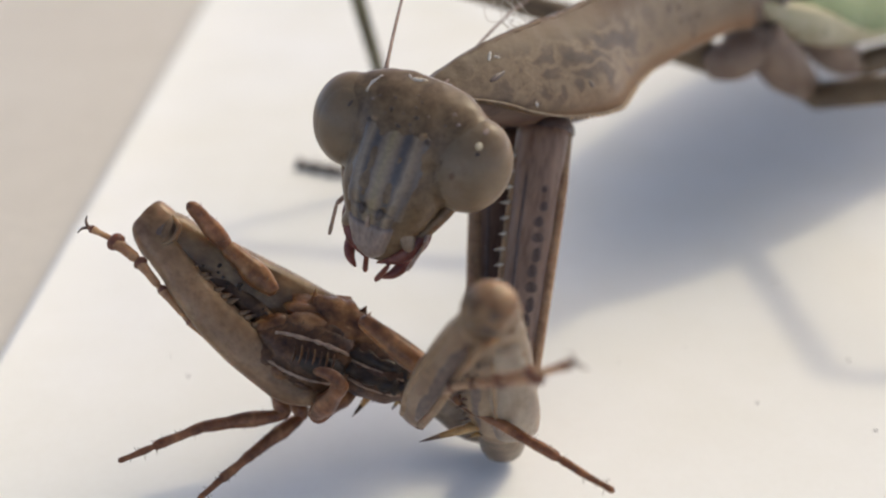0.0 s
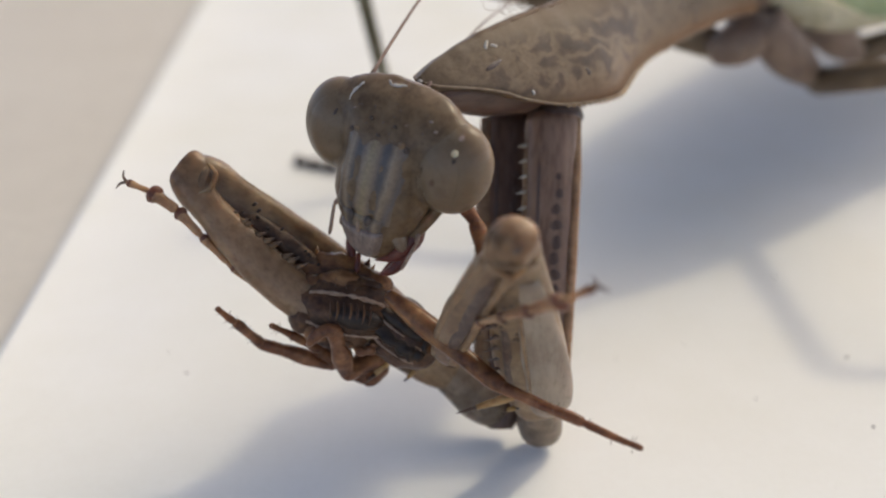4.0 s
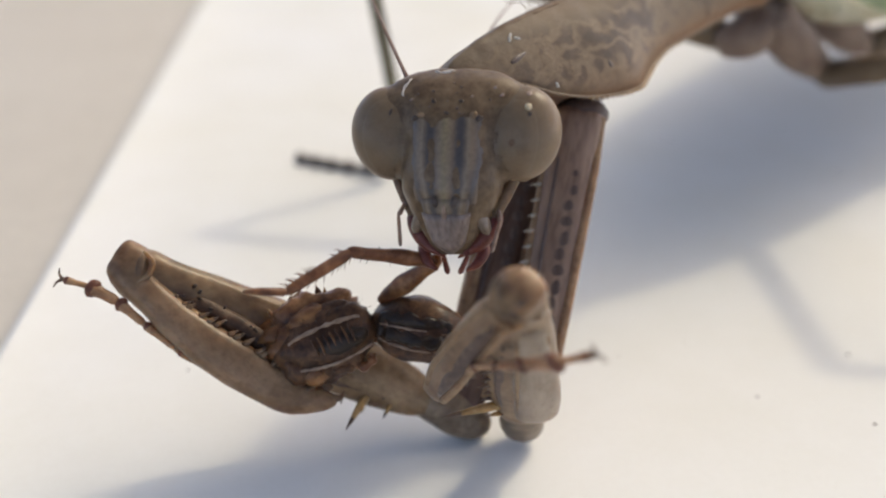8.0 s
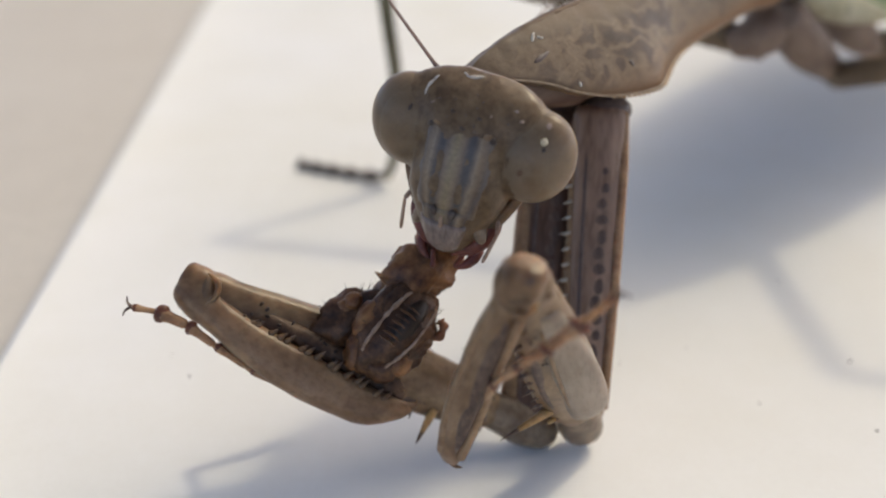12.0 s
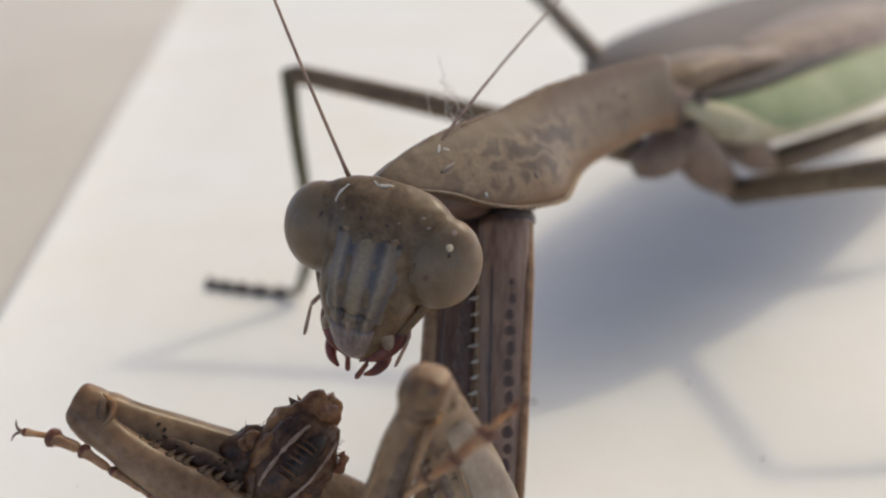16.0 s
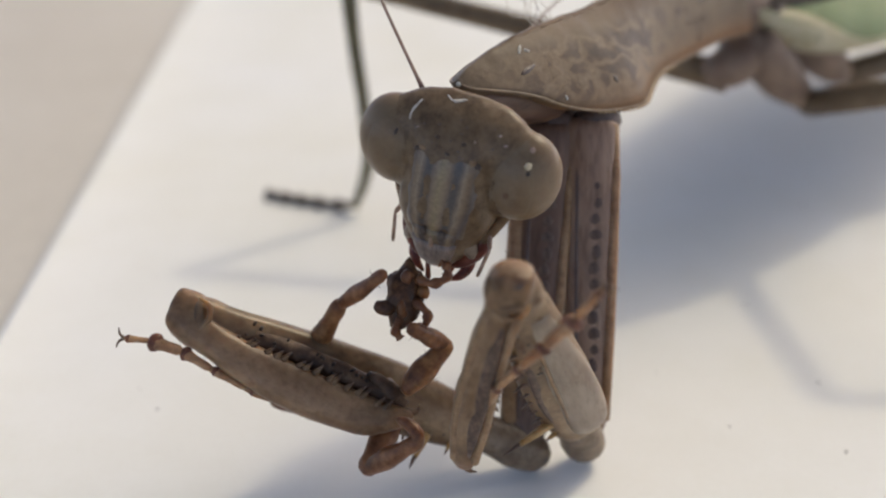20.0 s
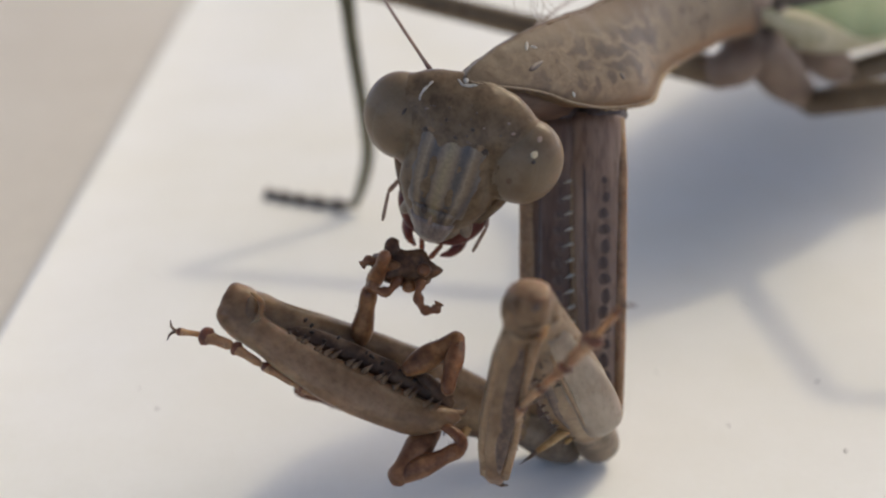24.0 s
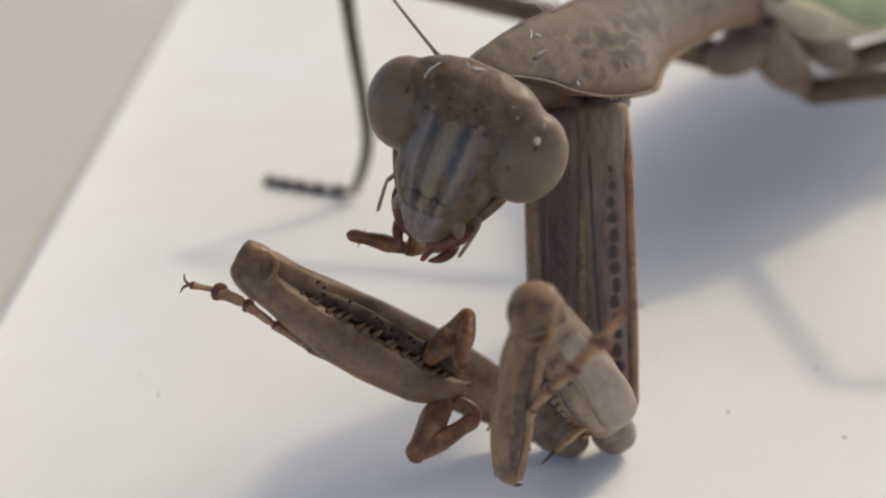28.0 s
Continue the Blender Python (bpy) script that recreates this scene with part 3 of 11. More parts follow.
    for a, b, r in zip(joints, joints[1:], (0.09, 0.085)):
        tube(bm, [a, Vector(a).lerp(Vector(b), 0.2), Vector(a).lerp(Vector(b), 0.85), b], [r * 0.8, r, r * 1.15, r * 0.5], 8)
    PALPS.append(part("palp", bm, M_RED, head, "short dark palp"))
    # antenna socket: a pale lump with a brown hollow
    bm = B()
    ball(bm, (0.78 * side, 0.9, face_at(0.78, 0.9)[0] - 0.01), (0.2, 0.11, 0.05), 18 * side, 18, 10, 0.7)
    socket = part("antenna_socket", bm, M_COXA_EDGE, head, "lumpy reddish-tan antenna socket")
    bm = B()
    ball(bm, (0.98 * side, 0.84, face_at(0.98, 0.84)[0] + 0.02), (0.15, 0.1, 0.06), -20 * side, 14, 8, 0.6)
    part("hollow", bm, M_SPOT, socket, "brown hollow")
for x, y in ((0.02, 1.0), (-0.42, 1.37), (0.42, 1.37)):
    bm = B()
    ball(bm, (x, y, face_at(x, y)[0] + 0.02), (0.11 if x > -0.1 and x < 0.1 else 0.075, 0.06, 0.04), -12, 12, 8, 0.35)
    part("ocellus", bm, M_SPOT, head, "small dark simple eye")


def on_crown(x, y, lift=0.0):
    return (x, y, face_at(x, y)[0] + lift)


for pts, r in (([on_crown(-1.3, 2.1, 0.0), on_crown(-1.42, 1.92, 0.01), on_crown(-1.5, 1.72, 0.01), on_crown(-1.48, 1.55, 0.0)], 0.075),
               ([on_crown(-0.62, 2.33, -0.03), on_crown(-0.4, 2.27, 0.0), on_crown(-0.2, 2.3, -0.01), on_crown(0.02, 2.34, -0.04)], 0.11)):
    bm = B()
    line = curve_pts(pts, 6)
    tube(bm, line, [r * (0.55 + 0.2 * math.sin(0.9 * i)) * math.sin(math.pi * (i + 0.6) / (len(line) + 0.2)) ** 0.4 for i in range(len(line))], 8, 0.35)
    part("scar", roughen(bm, 0.03, 7.0), M_FLAKE, head, "flaking whitish scar on the crown")
bm = B()
rng = random.Random(9)
for k in range(16):
    x, y = rng.uniform(-1.3, 1.5), rng.uniform(0.95, 2.05)
    ball(bm, on_crown(x, y, 0.0), (rng.uniform(0.02, 0.05), rng.uniform(0.02, 0.045), 0.02), rng.uniform(0, 90), 6, 4)
part("crown_pits", bm, M_SPOT2, head, "tiny dark pits on the crown")["kind"] = "stuff"
bm = B()
for x, y, r in ((-1.15, 1.42, 0.05), (0.72, 1.5, 0.035), (1.35, 1.78, 0.07), (1.6, 1.55, 0.05), (0.5, 0.98, 0.03), (1.9, 1.9, 0.07)):
    ball(bm, on_crown(x, y, 0.0), (r * 1.2, r * 0.6, 0.012), 30, 10, 5, 0.6)
part("flakes", bm, M_PALP, head, "tiny whitish flakes on the crown")["kind"] = "stuff"


def antenna(name):
    bm = B()
    pts = [(s, 0.5 * math.sin(s * 0.16), -0.006 * s * s) for s in np.linspace(0, 17, 26)]
    tube(bm, pts, [0.09 if i == 0 else 0.06 - 0.0014 * i for i in range(26)], 8)
    return part(name, bm, M_ANTENNA, head, "thin mauve-brown antenna")


antenna_a, antenna_b = antenna("antenna"), antenna("antenna")

# pronotum: x from the waist to the neck, y across, z up; stations of x, half width, edge height, keel height
PRON = ((0, 0.95, -0.75, 1.95), (0.8, 1.2, -0.9, 2.25), (2.5, 1.0, -0.8, 2.3), (5.0, 1.05, -0.8, 2.35), (8.0, 1.3, -0.75, 2.45), (9.9, 1.5, -0.65, 2.45), (11.6, 1.9, -0.6, 2.4), (13.0, 2.38, -0.6, 2.25),
        (14.4, 2.9, -0.6, 2.1), (15.2, 2.95, -0.6, 2.05), (16.2, 2.75, -0.56, 2.05), (17.4, 2.4, -0.42, 2.0), (18.6, 1.95, -0.1, 1.9), (19.6, 1.5, 0.3, 1.75), (20.6, 1.1, 0.56, 1.55), (21.3, 0.78, 0.68, 1.36), (21.8, 0.5, 0.76, 1.16), (22.1, 0.16, 0.84, 0.95))


def flank(x, y):
    """Height of the shield at x, y."""
    w, ze, h = (np.interp(x, [p[0] for p in PRON], [p[i] for p in PRON]) for i in (1, 2, 3))
    return ze + (h - ze) * (1 - min(1.0, abs(y) / w) ** 1.35) ** 0.9


def shield(x, w, ze, h, n=20):
    """Section of the pronotum: roof-like above with a keel, thin edges, hollow below."""
    out = []
    for i in range(n + 1):
        s = -1 + 2 * i / n
        out.append(Vector((x, s * w, ze + (h - ze) * (1 - abs(s) ** 1.35) ** 0.9 + 0.05 * math.exp(-(s * w / 0.12) ** 2))))
    for i in range(n - 1, 0, -1):
        s = -1 + 2 * i / n
        out.append(Vector((x, s * w, ze - 0.08 - 0.35 * max(0.0, 1 - abs(s) * 1.3) ** 0.6)))
    return out


bm = B()
rings(bm, [shield(*st) for st in smooth_secs(PRON, 6)])
for v in bm.verts:
    v.co.z += 0.05 * noise.noise(v.co * 1.3) + 0.03 * noise.noise(v.co * 3.1)
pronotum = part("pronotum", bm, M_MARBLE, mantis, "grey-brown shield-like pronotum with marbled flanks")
for side in (-1, 1):
    bm = B()
    edge = [(x, side * (w - 0.03), ze + 0.02) for x, w, ze, h in smooth_secs(PRON, 8)]
    tube(bm, edge, 0.055, 8, 0.8)
    part("rim", bm, M_RIM, pronotum, "pale tan raised rim")
    bm = B()
    fine = smooth_secs(PRON, 13)
    x0 = 8.6
    while x0 < 17.2:
        w0, e0 = (float(np.interp(x0, [q[0] for q in fine], [q[i] for q in fine])) for i in (1, 2))
        big = 0.05 + 0.1 * math.sin(math.pi * (x0 - 8.0) / 10.0)
        spike(bm, (x0, side * (w0 - 0.06), e0 + 0.01), (x0 + 0.03, side * (w0 + big), e0 - 0.06), 0.085, n=5)
        x0 += 0.23
    part("rim_teeth", bm, M_FLANGE, pronotum)["kind"] = "stuff"
bm = B()
ridge = [q for q in smooth_secs(PRON[1:], 6) if q[0] < 20.2]
tube(bm, [(x, 0.0, h - 0.04) for x, w, ze, h in ridge], [0.15 * math.sin(math.pi * (i + 0.5) / len(ridge)) ** 0.5 for i in range(len(ridge))], 8, 0.5)
part("keel", roughen(bm, 0.05, 2.5), M_KEEL, pronotum, "reddish-brown keel along the top")


def on_shield(name, x, y, rx, ry, turn, mat, label, rough=0.3):
    """A thin mark that lies on the shield's flank."""
    e = 0.05
    nrm = Vector((-(flank(x + e, y) - flank(x - e, y)) / (2 * e), -(flank(x, y + e) - flank(x, y - e)) / (2 * e), 1)).normalized()
    along_x = (Vector((1, 0, 0)) - nrm * nrm.x).normalized()
    across = nrm.cross(along_x)
    basis = Matrix((along_x, across, nrm)).transposed() @ Matrix.Rotation(radians(turn), 3, "Z")
    bm = B()
    ball(bm, (0, 0, 0), (rx, ry, 0.055), 0, 16, 8, rough)
    c = Vector((x, y, flank(x, y) - 0.012))
    for v in bm.verts:
        v.co = c + basis @ v.co
    return part(name, bm, mat, pronotum, label)


on_shield("blotch", 19.45, 0.91, 0.42, 0.09, 10, M_SPOT2, "dark brown dash")
on_shield("blotch", 15.7, 2.18, 0.1, 0.18, 10, M_SPOT, "small black mark")
on_shield("scar", 19.3, 0.36, 0.22, 0.06, 40, M_FLAKE, "whitish flake", 0.5)
on_shield("scar", 19.05, 0.52, 0.14, 0.05, -30, M_FLAKE, "whitish flake", 0.5)
on_shield("scar", 18.4, 1.85, 0.05, 0.1, 0, M_FLAKE, "whitish flake", 0.5)
rng = random.Random(8)
for k in range(11):
    on_shield("speckle", 6.85 + rng.uniform(-1.4, 1.4), 0.72 + rng.uniform(-0.35, 0.3), rng.uniform(0.1, 0.25), 0.06, rng.uniform(0, 90), M_SPOT2, "small dark speckle")
bm = B()
ball(bm, (22.02, 0.02, 0.86), (0.17, 0.1, 0.09), 0, 14, 8, 0.8)
part("nib", bm, M_FLAKE, pronotum, "whitish worn tip of the shield")
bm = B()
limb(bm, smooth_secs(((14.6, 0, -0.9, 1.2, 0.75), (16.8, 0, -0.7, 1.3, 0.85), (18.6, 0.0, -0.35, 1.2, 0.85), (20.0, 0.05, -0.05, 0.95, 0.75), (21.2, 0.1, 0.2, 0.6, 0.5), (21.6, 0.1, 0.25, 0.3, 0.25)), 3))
part("neck", roughen(bm, 0.06, 1.6), M_COXA_DARK, pronotum, "dark brown soft neck")
bm = B()
rng = random.Random(31)
for k in range(7):
    c = Vector((16.8 + rng.uniform(-0.5, 0.5), -0.3, 1.7))
    pts = [c]
    for j in range(6):
        pts.append(pts[-1] + Vector((rng.uniform(-0.4, 0.3), rng.uniform(-0.5, 0.1), rng.uniform(0.0, 0.45))))
    tube(bm, curve_pts(pts, 3), 0.012, 4)
part("lint", bm, M_WHITE, pronotum, "wisp of white lint")["kind"] = "stuff"
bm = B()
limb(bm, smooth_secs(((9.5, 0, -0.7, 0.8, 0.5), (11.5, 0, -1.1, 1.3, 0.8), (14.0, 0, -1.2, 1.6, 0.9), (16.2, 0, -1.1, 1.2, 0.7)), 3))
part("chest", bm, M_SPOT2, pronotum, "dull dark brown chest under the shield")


# forelegs: x runs down each joint, z towards the viewer's side
def coxa(name, face):
    L = 11.4
    bm = B()
    limb(bm, smooth_secs(((-0.05, 0, -0.1, 0.82, 0.55), (0.25, 0, 0, 0.96, 0.68), (0.8, 0, 0, 0.97, 0.7), (2.5, 0, 0, 0.92, 0.62), (6.0, 0, 0, 0.86, 0.55), (9.5, 0, 0, 0.8, 0.5), (10.8, 0, 0, 0.72, 0.5), (11.4, 0, 0, 0.45, 0.42)), 4), 20, 0.75)
    roughen(bm, 0.04, 1.5)
    c = part(name, bm, face, mantis, "grey-brown foreleg coxa with toothed edges and dark spots")
    for side in (-1, 1):
        bm = B()
        tube(bm, [(x, side * w, 0.28 if side > 0 or face is not M_COXA_DARK else 0.3) for x, w in ((0.2, 0.78), (2, 0.86), (5, 0.83), (8, 0.76), (10.6, 0.66))], (0.3 if face is M_COXA_DARK else 0.13) if side < 0 else 0.2, 10)
        part("ridge", bm, M_COXA_EDGE, c, "paler raised edge")
    bm = B()
    for k in range(17):
        x = 1.2 + k * 0.55
        y = -0.9 + 0.012 * x
        spike(bm, (x, y, 0.34), (x + 0.1, y - 0.28 - 0.08 * (k % 3 == 0), 0.5), 0.085, n=6)
    part("edge_teeth", bm, M_WHITE, c, "row of tiny white teeth")["kind"] = "stuff"
    bm = B()
    for k in range(34):
        x = 0.8 + k * 0.29
        spike(bm, (x, 0.88 - 0.012 * x, 0.26), (x, 1.0 - 0.012 * x, 0.26), 0.045, n=5)
    part("edge_teeth", bm, M_COXA_EDGE, c)["kind"] = "stuff"
    bm = B()
    ball(bm, (0.15, 0.1, -0.02), (0.6, 0.86, 0.6), 8, 20, 14, 0.2)
    part("hip_joint", bm, M_SPOT2, c, "dark hip joint")
    first = None
    for k in range(13):
        x = 2.2 + k * 0.58
        m = pm(x, 0.22 + 0.05 * math.sin(k * 2.1), 0.595 - 0.011 * x)
        if first is None:
            bm = B()
            ball(bm, (0, 0, 0), (0.27, 0.21, 0.045), 0, 16, 8, 0.45)
            first = part("spot", bm, M_OVAL, c, "dark oval spot", m)
        else:
            o = shared("spot", first, c, m @ Matrix.Diagonal((0.7 + 0.5 * ((k * 37) % 10) / 10, 0.8 + 0.4 * ((k * 53) % 10) / 10, 1, 1)), "dark oval spot")
    bm = B()
    tube(bm, [(0.8, -0.42, 0.56), (4, -0.4, 0.54), (8, -0.36, 0.48), (10.4, -0.3, 0.43)], 0.07, 6)
    part("groove", bm, M_SPOT2, c, "dark lengthwise furrow")
    return c


coxa_a, coxa_b = coxa("foreleg_coxa", M_COXA_DARK), coxa("foreleg_coxa", M_COXA)


def big_spine(parent, base, tip, r, label="yellow spine with black tip"):
    base, tip = Vector(base), Vector(tip)
    bm = B()
    cut = base.lerp(tip, 0.66)
    tube(bm, [base, base.lerp(tip, 0.3), cut], [r, r * 0.86, r * 0.5], 9)
    s = part("spine", bm, M_SPINE, parent, label)
    bm = B()
    tube(bm, [base.lerp(tip, 0.64), base.lerp(tip, 0.85), tip], [r * 0.53, r * 0.3, r * 0.04], 8)
    part("spine_tip", bm, M_TOOTH, parent, "black spine tip")


def femur(name, L, pale):
    bm = B()
    k = L / 12.6
    limb(bm, smooth_secs(((1.6 * k, 0, 0, 0.55, 0.5), (2.6 * k, 0, 0, 0.88, 0.62), (4.5 * k, 0, 0, 1.12, 0.72), (6.5 * k, 0, 0, 1.15, 0.72), (9.0 * k, 0, 0, 0.98, 0.64),
                          (11.2 * k, 0, 0, 0.78, 0.58), (12.1 * k, 0.02, 0, 0.78, 0.6), (12.75 * k, 0.02, 0, 0.55, 0.5), (13.0 * k, 0.02, 0, 0.2, 0.2)), 4), 22, 0.8)
    roughen(bm, 0.05, 1.0)
    f = part(name, bm, M_FEMUR, mantis, "taupe spiny foreleg femur" if not pale else "pale grey foreleg femur seen end on")
    bm = B()
    limb(bm, smooth_secs(((-0.75, 0, -0.05, 0.35, 0.35), (-0.3, 0, 0, 0.68, 0.6), (0.5, 0.02, 0, 0.8, 0.66), (1.3, 0, 0, 0.72, 0.62), (2.1 * k, 0, 0, 0.62, 0.5)), 4), 16, 0.9)
    part("trochanter", bm, M_TROCH, f, "translucent grey-brown trochanter joint")
    # spines along the inner edge, from the trochanter to the knee
    for i in range(11):
        x = (4.0 + i * 0.68) * k
        h = 0.42 if i % 2 else 0.26
        y = 0.98 - 0.035 * abs(x - 6) - 0.02 * max(0, x - 8)
        bm = B()
        spike(bm, (x, y - 0.1, 0.42), (x - 0.08, y + h, 0.5), 0.09, n=7)
        part("spine", bm, M_TOOTH, f, "short dark spine")
    for i in range(5):
        x = (3.6 + i * 1.35) * k
        bm = B()
        spike(bm, (x, 0.9, -0.4), (x - 0.1, 1.38, -0.5), 0.09, n=7)
        part("spine", bm, M_TOOTH, f, "short dark spine")
    big_spine(f, (3.9 * k, 0.75, 0.45), (4.25 * k, 2.6, 0.95) if pale else (4.15 * k, 2.05, 0.75), 0.17)
    big_spine(f, (3.0 * k, 0.7, 0.45), (3.1 * k, 1.2, 0.6), 0.1)
    rng = random.Random(3 if pale else 4)
    bm = B()
    for i in range(26):
        x = rng.uniform(3.0, 11) * k
        y = rng.uniform(0.25, 0.75)
        ball(bm, (x, y, 0.66 - 0.25 * y * y), (0.06, 0.05, 0.03), 0, 6, 5)
    part("freckles", bm, M_SPOT, f, "dark freckles beside the spines")["kind"] = "stuff"
    bm = B()
    tube(bm, curve_pts(((3.2 * k, 0.5, 0.52), (5.5 * k, 0.62, 0.55), (8 * k, 0.55, 0.5), (10.6 * k, 0.4, 0.42)), 4), [0.05, 0.12, 0.18, 0.22, 0.24, 0.25, 0.25, 0.24, 0.22, 0.18, 0.13, 0.08, 0.03], 9, 0.5)
    part("dark_groove", bm, M_TOOTH, f, "dark brown groove with spines")
    bm = B()
    tube(bm, curve_pts(((3.0 * k, -0.74, 0.25), (6 * k, -0.98, 0.2), (9 * k, -0.84, 0.2), (11.6 * k, -0.62, 0.2)), 4), 0.1, 8)
    part("keel", bm, M_FEMUR, f, "pale lengthwise keel")
    if pale:
        bm = B()
        limb(bm, smooth_secs(((2.0 * k, -0.3, 0.3, 0.4, 0.25), (3.2 * k, -0.42, 0.44, 0.75, 0.36), (6.0 * k, -0.4, 0.5, 0.78, 0.36), (9.0 * k, -0.3, 0.4, 0.6, 0.32), (11.0 * k, -0.2, 0.3, 0.4, 0.3)), 4), 16, 0.8)
        part("pale_face", bm, M_PALE, f, "pale whitish inner face")
        for off, r in ((-0.95, 0.1), (0.14, 0.07)):
            bm = B()
            tube(bm, curve_pts(((2.6 * k, off * 0.8, 0.52), (4.5 * k, off, 0.72 if abs(off) < 0.7 else 0.45), (7.5 * k, off, 0.76 if abs(off) < 0.7 else 0.45), (10.2 * k, off * 0.7, 0.55 if abs(off) < 0.7 else 0.4)), 4), r, 7)
            part("ridge", bm, M_COXA_EDGE, f, "cream lengthwise rim")
    bm = B()
    ball(bm, (12.3 * k, 0.05, 0.5), (0.3, 0.36, 0.14), 0, 14, 10, 0.3)
    part("knee_socket", bm, M_SPOT2, f, "dark knee socket")
    if pale:
        for x, y, r in ((11.5, 0.35, 0.22), (11.0, -0.25, 0.18), (10.2, 0.5, 0.16), (12.0, -0.4, 0.2)):
            bm = B()
            ball(bm, (x * k, y, 0.53 - 0.12 * y * y), (r * 1.4, r, 0.06), 25, 14, 8, 0.45)
            part("blotch", bm, M_KEEL, f, "brown blotch beside the knee")
    else:
        bm = B()
        limb(bm, smooth_secs(((5.2 * k, 0.35, -0.3, 0.4, 0.2), (6.2 * k, 0.42, -0.22, 0.78, 0.4), (7.5 * k, 0.45, -0.12, 0.85, 0.5), (9.5 * k, 0.42, -0.1, 0.8, 0.52), (11.5 * k, 0.3, -0.1, 0.7, 0.46), (12.5 * k, 0.15, -0.1, 0.4, 0.3)), 4), 18, 0.8)
        face = part("inner_face", roughen(bm, 0.05, 1.4), M_SKIN, f, "translucent yellowish inner face of the femur")
        rng = random.Random(21)
        bm = B()
        for i in range(22):
            x = rng.uniform(4.8, 11.4)
            y = 0.4 + rng.uniform(-0.35, 0.35)
            ball(bm, (x * k, y, 0.5 + rng.uniform(-0.08, 0.0)), (rng.uniform(0.05, 0.13), rng.uniform(0.04, 0.09), 0.05), rng.uniform(0, 90), 8, 6, 0.3)
        part("freckles", bm, M_SPOT, face, "dark freckles on the inner face")["kind"] = "stuff"
    return f


femur_a, femur_b = femur("foreleg_femur", 13.0, False), femur("foreleg_femur", 12.0, True)


def tarsus(parent, pts, flip=1):
    """Five segments that end in a pair of claws."""
    pts = [Vector(p) for p in pts]
    t = None
    fat = (0.17, 0.17, 0.2, 0.26, 0.14)
    for k, (a, b) in enumerate(zip(pts, pts[1:])):
        bm = B()
        r = fat[min(k, 4)]
        end = 1.35 if k in (2, 3) else 1.1
        tube(bm, [a, a.lerp(b, 0.1), a.lerp(b, 0.5), a.lerp(b, 0.8), b], [r * 0.5, r * 0.68, r * 0.7, r * 0.95, r * 0.55], 9)
        o = part("tarsus_segment", bm, M_TARSUS, parent, "orange-brown tarsus segment")
        bm = B()
        ball(bm, (0, 0, 0), (r * 0.95, r * end * 0.88, r * 0.9), 0, 14, 10, 0.25)
        for v in bm.verts:
            v.co += a.lerp(b, 0.86)
        part("knob", bm, M_KNOB, o, "dark red tarsus knob")
    a, b = pts[-2], pts[-1]
    way = (b - a).normalized()
    side = Vector((-way.y, way.x, 0))
    for s in (-1, 1):
        bm = B()
        tube(bm, curve_pts((b, b + way * 0.16 + side * s * 0.12, b + way * 0.22 + side * s * 0.32), 3), [0.06, 0.055, 0.05, 0.04, 0.035, 0.025, 0.015], 7)
        part("claw", bm, M_TOOTH, parent, "small curved claw")


